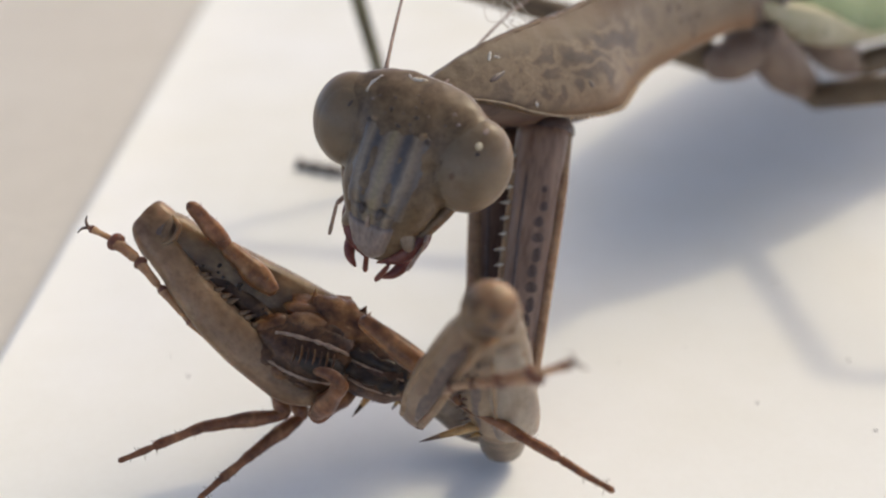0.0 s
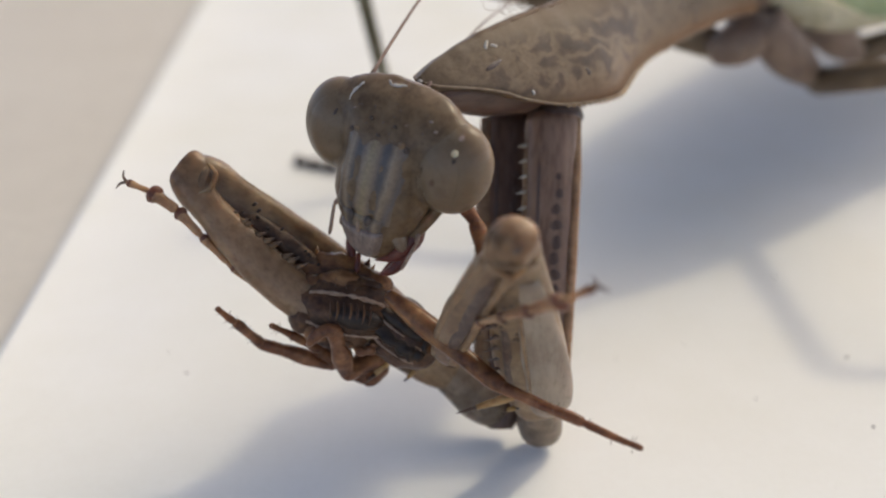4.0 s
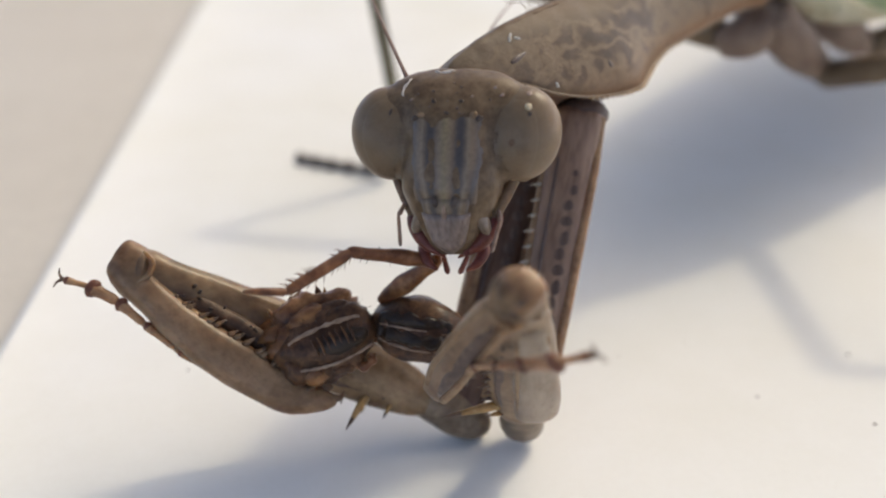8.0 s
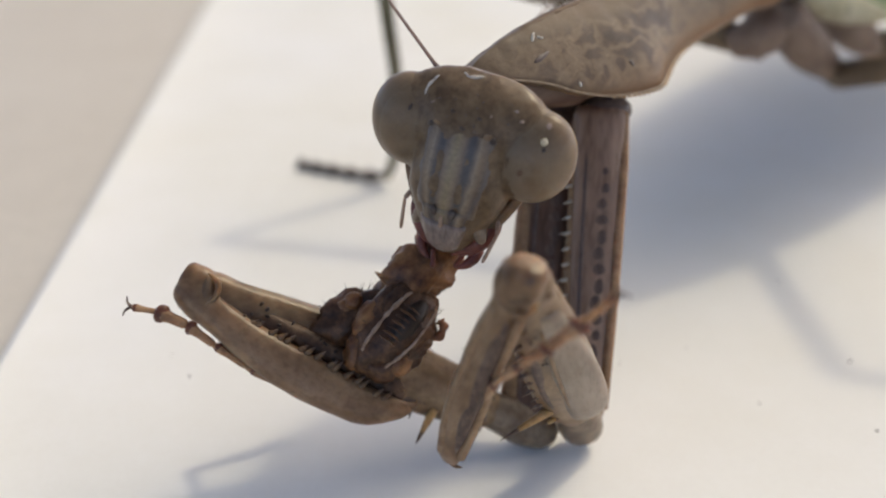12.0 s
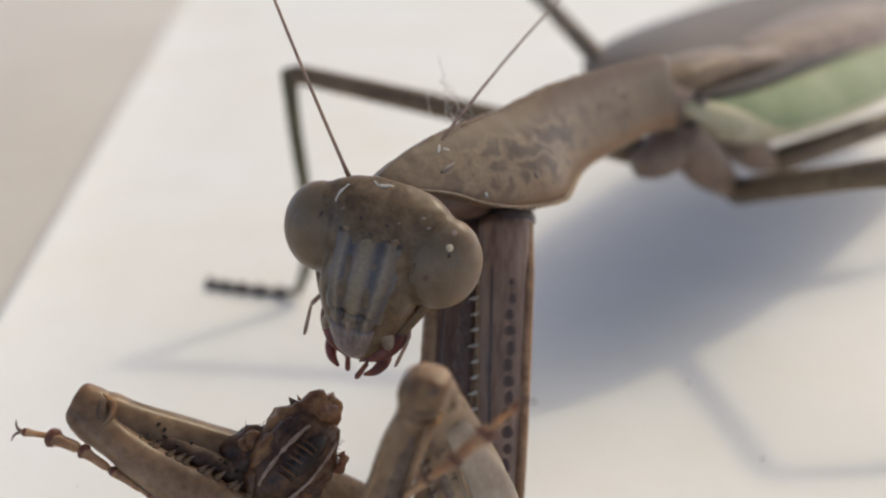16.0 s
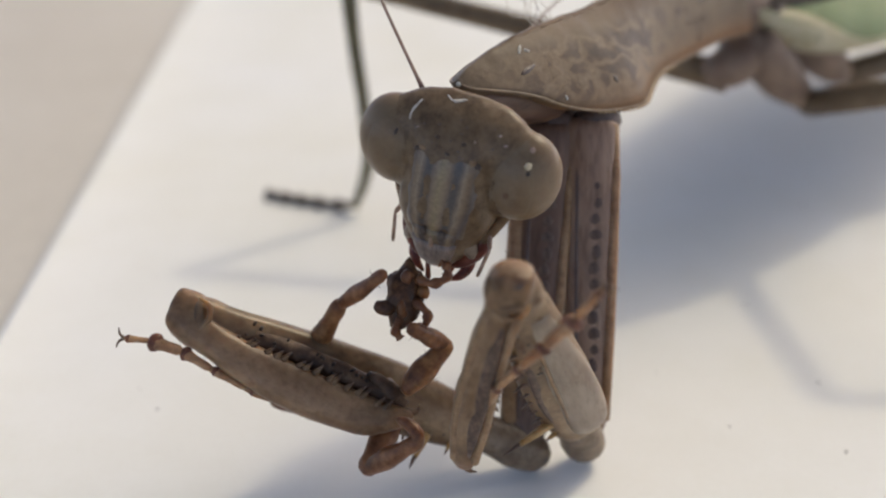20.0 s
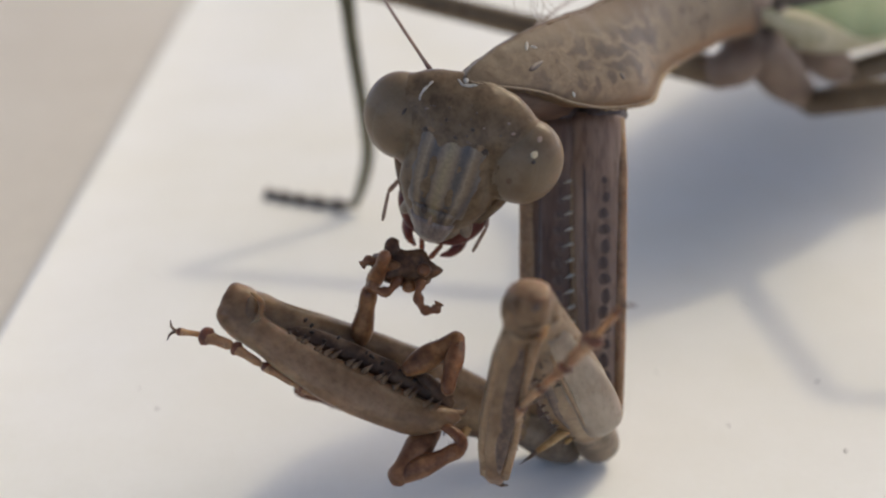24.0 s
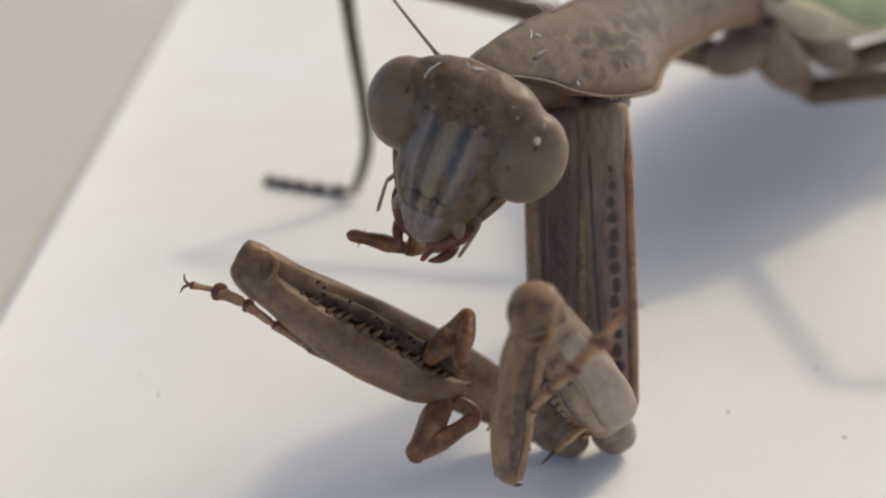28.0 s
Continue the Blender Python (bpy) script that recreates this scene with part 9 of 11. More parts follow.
    key(LEGS["hooked_leg"][0], (
        (0, -3.00, 0.10, 3.30, -40.9, -0.0, -119.5), (1, -2.23, 0.70, 4.23, -22.1, 5.0, -102.6), (2, -1.85, 0.85, 4.43, -26.4, 1.5, -105.1),
        (3, -2.07, 0.32, 4.21, -23.5, 16.8, -108.5), (3.75, -1.88, 1.03, 3.99, -40.2, 4.5, -122.0), (4.5, -1.69, 1.39, 3.59, -59.0, -12.8, -140.3),
        (5.25, -1.81, 1.50, 3.27, -65.9, -28.6, -161.1), (6, -2.20, 1.73, 3.23, -61.6, -37.6, -179.7), (6.5, -3.73, 1.97, 3.78, -60.0, -37.0, 178.3),
        (7, -3.86, 1.79, 3.17, -60.5, -35.4, -178.1), (7.5, -3.53, 1.73, 3.00, -60.8, -34.1, -176.9), (8, -3.31, 1.62, 2.74, -60.6, -31.2, -175.1),
        (8.5, -2.91, 1.61, 3.13, -60.6, -36.0, -179.5), (9, -2.91, 1.40, 3.15, -59.4, -34.1, 179.2), (9.5, -2.40, 1.34, 2.92, -59.9, -32.9, -179.3),
        (10, -2.12, 1.32, 2.82, -60.0, -31.3, -178.3), (10.5, -1.72, 1.55, 3.11, -61.1, -34.8, -179.5), (11, -1.45, 1.48, 2.77, -61.1, -31.1, -176.6),
        (11.5, -1.17, 1.51, 2.74, -61.5, -31.3, -176.1), (12, -1.05, 1.46, 2.56, -61.2, -28.9, -174.6),
        (12.5, -0.89, 1.56, 2.85, -62.0, -32.8, -176.9), (13.17, -1.13, 1.76, 2.20, -63.7, -25.9, -161.6),
        (13.83, -1.51, 1.94, 1.64, -59.8, -16.9, -147.1), (14.5, -2.01, 2.01, 1.10, -51.3, -7.6, -134.9),
        (15, -2.03, 2.00, 1.08, -51.3, -7.6, -134.9), (16, -2.42, 2.16, 1.27, -54.7, -11.8, -134.9), (17, -0.77, 2.46, 2.94, -47.7, 8.8, -140.6),
        (18, -0.63, 2.51, 2.73, -44.5, 8.8, -135.0), (19, 1.14, 2.49, 2.37, -49.7, -2.8, -138.0), (19.2, 0.81, 1.96, 2.59, -44.9, 2.3, -133.9),
        (19.4, 0.46, 1.43, 2.83, -39.9, 7.6, -129.6), (19.6, 0.09, 0.86, 3.06, -34.8, 13.0, -125.1), (19.8, -0.29, 0.27, 3.28, -29.9, 18.3, -120.5),
        (20, -0.69, -0.34, 3.49, -25.3, 23.2, -115.8), (21, -0.63, -0.73, 3.17, -28.5, 27.3, -121.6), (24, 0.65, -1.04, 3.52, -35.8, 33.6, -135.3),
        (25, 0.85, -0.69, 3.71, -29.3, 31.9, -125.9), (26, 0.84, -0.85, 3.20, -28.6, 29.4, -125.0), (27, 1.62, 0.16, 5.12, -33.3, 25.7, -129.1),
        (27.5, 1.33, -0.48, 4.66, -33.4, 36.4, -132.1), (28, 1.01, -1.17, 4.15, -35.5, 47.1, -136.2),))
    key(LEGS["hooked_leg"][1], (
        (0, -4.08, -1.82, 3.30, 110.3, -52.1, -46.8), (1, -2.71, -1.44, 4.04, 133.9, -58.6, -59.0), (2, -2.43, -1.27, 4.37, 106.1, -46.2, -52.9),
        (3, -2.74, -1.68, 3.57, 133.5, -59.1, -58.7), (3.75, -3.04, -0.83, 3.82, -171.9, -67.5, -89.7),
        (4.5, -3.34, 0.02, 4.07, -105.9, -64.9, -139.8), (5.25, -3.64, 0.87, 4.32, -72.8, -51.3, -167.9),
        (6, -3.94, 1.72, 4.57, -61.6, -37.6, -179.6), (6.5, -5.49, 2.03, 5.10, -60.0, -37.0, 178.4), (7, -5.66, 1.73, 4.45, -60.6, -35.4, -178.0),
        (7.5, -5.35, 1.63, 4.23, -60.8, -34.2, -176.8), (8, -5.19, 1.46, 3.88, -60.7, -31.2, -175.1), (8.5, -4.69, 1.59, 4.42, -60.6, -36.0, -179.4),
        (9, -4.74, 1.43, 4.38, -59.4, -34.1, 179.3), (9.5, -4.25, 1.32, 4.12, -59.9, -32.9, -179.2), (10, -4.00, 1.27, 3.97, -60.0, -31.3, -178.2),
        (10.5, -3.52, 1.53, 4.36, -61.1, -34.8, -179.5), (11, -3.33, 1.37, 3.90, -61.2, -31.1, -176.5),
        (11.5, -3.05, 1.38, 3.89, -61.6, -31.3, -176.1), (12, -2.97, 1.28, 3.62, -61.2, -28.9, -174.6),
        (12.5, -2.74, 1.46, 4.04, -62.0, -32.8, -176.9), (13.17, -3.01, 1.13, 3.16, -66.0, -33.3, -163.9),
        (13.83, -3.28, 0.80, 2.27, -68.6, -32.4, -150.4), (14.5, -3.55, 0.46, 1.39, -68.2, -30.2, -138.0),
        (15, -3.57, 0.46, 1.37, -68.2, -30.2, -138.0), (16, -3.94, 0.63, 1.72, -70.7, -31.7, -136.4), (17, -2.45, 1.08, 2.60, -54.1, -10.4, -132.8),
        (18, -2.17, 0.98, 2.39, -56.6, -14.8, -132.3), (19, -0.50, 1.02, 2.47, -52.9, -9.5, -135.6), (19.2, -0.71, 0.38, 2.50, -57.3, -19.5, -124.6),
        (19.4, -0.93, -0.25, 2.53, -77.8, -33.1, -104.6), (19.47, -1.00, -0.47, 2.54, -125.9, -44.5, -101.9),
        (19.53, -1.07, -0.68, 2.55, 176.4, -49.7, -86.7), (19.6, -1.14, -0.89, 2.56, 119.4, -43.7, -72.2),
        (19.8, -1.35, -1.53, 2.59, 86.7, -44.1, -40.9), (20, -1.57, -2.16, 2.62, 72.0, -39.9, -22.2), (21, -1.65, -2.40, 2.16, 61.0, -33.5, -6.0),
        (24, -0.65, -2.32, 2.30, 53.3, -23.3, 7.9), (25, -0.25, -2.20, 2.54, 58.6, -30.6, -3.2), (26, -0.26, -2.42, 2.12, 53.8, -28.7, 7.1),
        (27, 0.37, -1.38, 4.16, 62.1, -27.1, -10.0), (27.5, 0.15, -1.79, 3.35, 56.7, -27.0, 2.9), (28, -0.07, -2.21, 2.54, 50.7, -25.6, 15.7),))
    key(LEGS["hind_leg"][0], (
        (0, -2.35, -2.43, 7.13, 52.5, 33.6, -18.3), (1, -1.57, -1.25, 7.98, 49.9, 30.2, -27.9), (2, -1.33, -0.77, 7.97, 47.3, 27.4, -33.8),
        (3, -1.16, -1.07, 7.37, 43.8, 30.9, -37.4), (3.83, -1.50, -1.09, 7.17, 46.2, 26.0, -33.9), (4.67, -1.81, -1.13, 6.94, 48.4, 21.0, -30.7),
        (5.5, -2.09, -1.20, 6.71, 50.5, 16.0, -27.7), (6, -1.18, -1.17, 6.95, 50.8, 18.6, -28.3), (6.5, -2.04, -0.95, 7.28, 55.6, 8.7, -22.2),
        (6.58, -3.09, 0.11, 6.34, 55.2, 2.4, -26.8), (6.67, -3.73, 1.46, 4.77, 59.3, -12.3, -37.3), (6.71, -2.96, 2.00, 3.43, 94.7, -35.1, -46.9),
        (6.75, -2.20, 2.54, 2.09, 145.3, -46.1, -76.0), (6.79, -1.20, 2.14, 1.75, -154.0, -61.8, -109.1),
        (6.83, -0.20, 1.74, 1.42, -86.7, -50.4, -149.2), (6.92, -0.45, 1.56, 1.49, -66.5, -40.6, -170.9),
        (7, -1.31, 1.87, 1.36, -60.5, -35.3, -178.2), (7.5, -0.96, 1.86, 1.25, -60.8, -34.1, -177.0), (8, -0.67, 1.84, 1.14, -60.6, -31.2, -175.2),
        (8.5, -0.39, 1.63, 1.31, -60.5, -35.9, -179.5), (9, -0.31, 1.36, 1.39, -59.3, -34.0, 179.1), (9.5, 0.21, 1.37, 1.24, -59.8, -32.9, -179.3),
        (10, 0.54, 1.40, 1.21, -60.0, -31.3, -178.3), (10.5, 0.85, 1.57, 1.32, -61.0, -34.8, -179.6), (11, 1.21, 1.63, 1.17, -61.1, -31.1, -176.6),
        (11.5, 1.46, 1.69, 1.14, -61.5, -31.3, -176.2), (12, 1.64, 1.71, 1.07, -61.2, -28.8, -174.7), (12.5, 1.71, 1.70, 1.18, -62.0, -32.8, -177.0),
        (14.5, 1.64, 1.38, 1.12, -59.9, -26.9, -176.2), (15, 1.65, 1.35, 1.10, -59.7, -26.6, -176.1), (15.5, 1.48, 1.30, 1.10, -59.7, -27.7, -176.8),
        (16, 1.30, 1.42, 1.10, -60.3, -29.4, -176.8), (16.5, 1.71, 1.47, 1.47, -61.4, -37.0, 177.9), (17, 1.94, 1.56, 1.51, -61.5, -34.2, 179.3),
        (17.5, 2.03, 1.76, 1.60, -62.4, -36.5, 179.1), (18, 2.20, 1.87, 1.39, -62.6, -33.4, -177.7), (18.5, 2.63, 2.10, 1.42, -63.7, -33.8, -176.7),
        (19, 3.28, 2.30, 1.23, -64.5, -31.8, -173.4), (19.5, 2.79, 2.04, 1.24, -62.9, -30.1, -174.5), (20, 2.56, 1.80, 1.14, -61.9, -29.0, -174.8),
        (20.5, 2.54, 1.75, 1.08, -61.2, -26.6, -173.8), (21, 2.66, 1.74, 1.05, -61.5, -27.5, -173.9), (21.5, 2.93, 1.86, 1.03, -62.3, -28.8, -173.5),
        (23.5, 3.63, 2.26, 0.99, -63.9, -29.0, -170.8), (24, 3.73, 2.38, 1.07, -64.9, -31.0, -171.5), (24.5, 3.83, 2.41, 1.07, -64.5, -29.5, -170.7),
        (25, 4.05, 2.51, 1.10, -65.7, -31.6, -171.1), (25.5, 4.06, 2.35, 1.02, -64.4, -29.3, -170.7), (26, 4.03, 2.24, 1.04, -64.4, -29.9, -171.7),
        (26.5, 4.28, 2.39, 1.21, -66.6, -35.1, -173.9), (27, 4.42, 2.63, 1.68, -69.5, -44.5, -179.4), (27.5, 4.13, 2.28, 1.50, -66.9, -39.5, -178.3),
        (28, 4.01, 1.95, 1.22, -64.9, -34.7, -176.5),))
    key(LEGS["hind_leg"][1], (
        (0, 1.13, -3.58, 4.69, 47.7, 15.5, -30.5), (1, 1.79, -3.03, 5.77, 52.1, 12.0, -26.5), (2, 1.91, -2.94, 5.94, 43.7, 28.7, -39.9),
        (3, 1.84, -3.36, 5.11, 41.7, 28.2, -41.4), (3.83, 1.78, -3.30, 5.24, 50.2, 14.5, -28.3), (4.67, 1.72, -3.23, 5.37, 55.9, -1.6, -15.3),
        (5.5, 1.66, -3.17, 5.50, 57.5, -15.8, -3.7), (6, 2.50, -3.14, 5.54, 59.0, -17.6, -10.8), (6.5, 1.98, -2.60, 6.61, 62.8, -31.7, -4.7),
        (6.58, 0.84, -1.87, 6.16, 68.5, -43.0, -6.3), (6.67, -0.31, -1.15, 5.71, 82.8, -61.2, -10.7), (6.75, -1.46, -0.42, 5.26, 162.7, -84.7, -71.0),
        (6.83, -2.61, 0.30, 4.81, -79.2, -64.9, -170.8), (6.92, -3.75, 1.03, 4.36, -65.5, -46.7, -176.2),
        (7, -4.90, 1.75, 3.91, -60.6, -35.4, -178.0), (7.5, -4.60, 1.67, 3.72, -60.8, -34.2, -176.8), (8, -4.42, 1.52, 3.42, -60.7, -31.2, -175.0),
        (8.5, -3.95, 1.60, 3.89, -60.6, -36.0, -179.4), (9, -3.95, 1.42, 3.85, -59.4, -34.1, 179.3), (9.5, -3.48, 1.33, 3.62, -59.9, -32.9, -179.2),
        (10, -3.22, 1.29, 3.49, -60.0, -31.4, -178.2), (10.5, -2.77, 1.54, 3.83, -61.1, -34.8, -179.5), (11, -2.56, 1.41, 3.44, -61.2, -31.1, -176.5),
        (11.5, -2.29, 1.44, 3.42, -61.6, -31.3, -176.1), (12, -2.19, 1.35, 3.19, -61.2, -28.9, -174.6),
        (12.5, -1.99, 1.50, 3.56, -62.0, -32.8, -176.8), (14.5, -2.27, 1.12, 3.11, -59.9, -27.0, -176.1),
        (15, -2.28, 1.08, 3.07, -59.8, -26.7, -176.0), (15.5, -2.41, 1.08, 3.15, -59.8, -27.7, -176.7), (16, -2.53, 1.20, 3.26, -60.4, -29.4, -176.6),
        (16.5, -1.80, 1.60, 4.11, -61.5, -37.1, 178.0), (17, -1.69, 1.60, 3.99, -61.6, -34.3, 179.5), (17.5, -1.51, 1.82, 4.21, -62.5, -36.5, 179.2),
        (18, -1.47, 1.72, 3.81, -62.7, -33.4, -177.6), (18.5, -1.02, 1.89, 3.87, -63.8, -33.9, -176.6), (19, -0.44, 1.87, 3.55, -64.5, -31.9, -173.3),
        (19.5, -1.00, 1.68, 3.45, -62.9, -30.1, -174.4), (20, -1.27, 1.45, 3.28, -62.0, -29.0, -174.7),
        (20.5, -1.37, 1.32, 3.06, -61.2, -26.7, -173.7), (21, -1.22, 1.32, 3.08, -61.6, -27.5, -173.7),
        (21.5, -0.90, 1.42, 3.15, -62.4, -28.9, -173.4), (23.5, -0.18, 1.64, 3.12, -63.9, -29.0, -170.7),
        (24, -0.01, 1.82, 3.34, -64.9, -31.0, -171.4), (24.5, 0.05, 1.80, 3.23, -64.5, -29.5, -170.7), (25, 0.34, 1.93, 3.41, -65.7, -31.6, -171.0),
        (25.5, 0.27, 1.73, 3.18, -64.5, -29.4, -170.6), (26, 0.26, 1.69, 3.24, -64.4, -30.0, -171.6), (26.5, 0.70, 2.00, 3.74, -66.7, -35.1, -173.8),
        (27, 1.28, 2.60, 4.77, -69.6, -44.5, -179.3), (27.5, 0.74, 2.18, 4.30, -67.0, -39.6, -178.2), (28, 0.40, 1.73, 3.72, -64.9, -34.7, -176.4),))
    key(LEGS["raised_leg"][0], (
        (0, 0.74, 1.50, 1.07, -60.2, -35.5, 178.8), (0.5, 0.86, 1.78, 1.16, -61.2, -37.9, 178.4), (1, 1.17, 2.02, 1.13, -63.0, -41.3, 178.9),
        (1.5, 1.27, 2.43, 1.14, -64.7, -41.7, -178.8), (2, 1.39, 2.86, 1.19, -66.9, -43.9, -177.4), (2.5, 1.44, 2.44, 1.13, -64.3, -39.1, -177.8),
        (3, 1.62, 2.05, 1.11, -63.3, -39.4, -180.0), (3.5, 1.36, 2.03, 1.23, -62.7, -41.0, 177.9), (3.9, 0.87, 2.25, 1.98, -68.2, -55.4, 176.9),
        (4.3, 0.02, 2.46, 2.76, -74.2, -76.7, 172.1), (4.7, -1.07, 2.70, 3.89, 77.5, -77.6, 7.3), (5.1, -1.93, 2.94, 5.38, 74.1, -56.3, 2.0),
        (5.5, -2.42, 3.17, 6.92, 71.5, -42.0, 0.9), (5.8, -1.82, 2.58, 6.82, 62.3, -33.9, 12.7), (6, -1.74, 3.03, 5.89, 76.6, -41.8, -11.4),
        (6.3, -2.51, 2.16, 6.11, 77.2, -41.0, -12.4), (6.6, -2.84, 2.27, 6.42, 76.7, -39.2, -11.8), (7, -2.54, 0.57, 6.58, 76.1, -40.6, -11.5),
        (7.5, -2.25, 0.41, 6.29, 73.5, -36.0, -12.9), (8, -1.95, 0.38, 6.13, 76.2, -42.2, -12.4), (8.5, -1.37, 1.86, 6.18, 75.6, -46.8, -6.9),
        (9, -1.43, 1.90, 6.17, 78.0, -52.5, -6.1), (9.5, -1.24, 1.65, 5.68, 76.4, -49.8, -7.1), (9.67, -1.23, 1.73, 7.70, 72.6, -29.6, -13.1),
        (9.83, -0.97, 1.78, 10.02, 67.5, -5.7, -17.6), (10, -0.35, 1.70, 12.24, 64.5, 14.8, -21.1), (10.5, -0.36, 1.67, 12.33, 65.2, 16.3, -18.6),
        (11, -0.37, 1.63, 12.42, 66.1, 17.7, -16.1), (11.5, -0.26, 1.73, 12.36, 65.2, 14.9, -20.0), (12, -0.15, 1.82, 12.29, 64.7, 11.9, -23.7),
        (12.5, -0.10, 1.86, 12.30, 64.6, 11.9, -24.1), (14.1, 0.05, 1.96, 12.31, 64.2, 12.0, -25.5), (14.17, -0.08, 2.10, 11.56, 60.7, 10.1, -33.5),
        (14.23, -0.14, 2.24, 10.79, 56.7, 7.8, -42.2), (14.3, -0.14, 2.35, 10.02, 51.9, 5.2, -51.3), (14.37, -0.10, 2.42, 9.23, 45.8, 2.4, -60.3),
        (14.43, -0.05, 2.41, 8.45, 37.9, -0.2, -68.8), (14.5, -0.02, 2.35, 7.68, 27.6, -2.5, -76.5), (14.67, 0.18, 2.96, 7.52, 3.7, -3.7, -88.8),
        (14.83, 0.40, 3.45, 7.37, -25.3, -4.6, -101.6), (15, 0.57, 3.83, 7.23, -44.6, -5.2, -113.9), (15.06, 0.54, 3.86, 8.26, -21.1, -1.6, -100.3),
        (15.12, 0.24, 3.73, 9.35, 18.4, 3.6, -81.1), (15.18, -0.12, 3.24, 10.46, 44.4, 9.2, -58.7), (15.24, -0.21, 2.55, 11.48, 56.9, 12.8, -38.8),
        (15.3, -0.00, 1.90, 12.43, 64.0, 14.6, -24.4), (15.5, -0.03, 1.86, 12.43, 63.6, 15.1, -24.9), (16, -0.09, 1.76, 12.44, 62.7, 16.4, -26.1),
        (16.25, 32.09, 38.95, 11.08, 66.6, 21.3, -15.0), (16.5, 32.09, 38.95, 11.08, 71.6, 25.5, -3.2), (17, 32.09, 38.95, 11.08, 63.9, 23.0, -21.4),
        (17.5, 32.09, 38.95, 11.08, 63.0, 21.1, -24.5), (18, 32.09, 38.95, 11.08, 62.3, 19.1, -27.5), (18.5, 32.09, 38.95, 11.08, 61.8, 20.6, -27.4),
        (19, 32.09, 38.95, 11.08, 61.5, 22.1, -27.2), (19.5, 32.09, 38.95, 11.08, 62.5, 17.5, -27.4), (20, 32.09, 38.95, 11.08, 63.8, 12.9, -27.1),
        (20.5, 32.09, 38.95, 11.08, 65.2, 11.8, -24.5), (21, 32.09, 38.95, 11.08, 66.4, 10.7, -22.0), (21.5, 32.09, 38.95, 11.08, 66.7, 13.0, -19.7),
        (23.5, 32.09, 38.95, 11.08, 70.2, 21.2, -8.8), (24, 32.09, 38.95, 11.08, 71.5, 22.8, -5.8), (24.5, 32.09, 38.95, 11.08, 75.6, 23.3, 5.5),
        (25, 32.09, 38.95, 11.08, 79.6, 23.9, 16.9), (25.5, 32.09, 38.95, 11.08, 78.7, 25.4, 13.2), (26, 32.09, 38.95, 11.08, 77.6, 26.7, 9.4),
        (26.5, 32.09, 38.95, 11.08, 76.3, 27.2, 5.4), (27, 32.09, 38.95, 11.08, 75.0, 28.0, 1.5), (27.5, 32.09, 38.95, 11.08, 77.7, 29.0, 7.8),
        (28, 32.09, 38.95, 11.08, 80.9, 30.8, 14.0),))
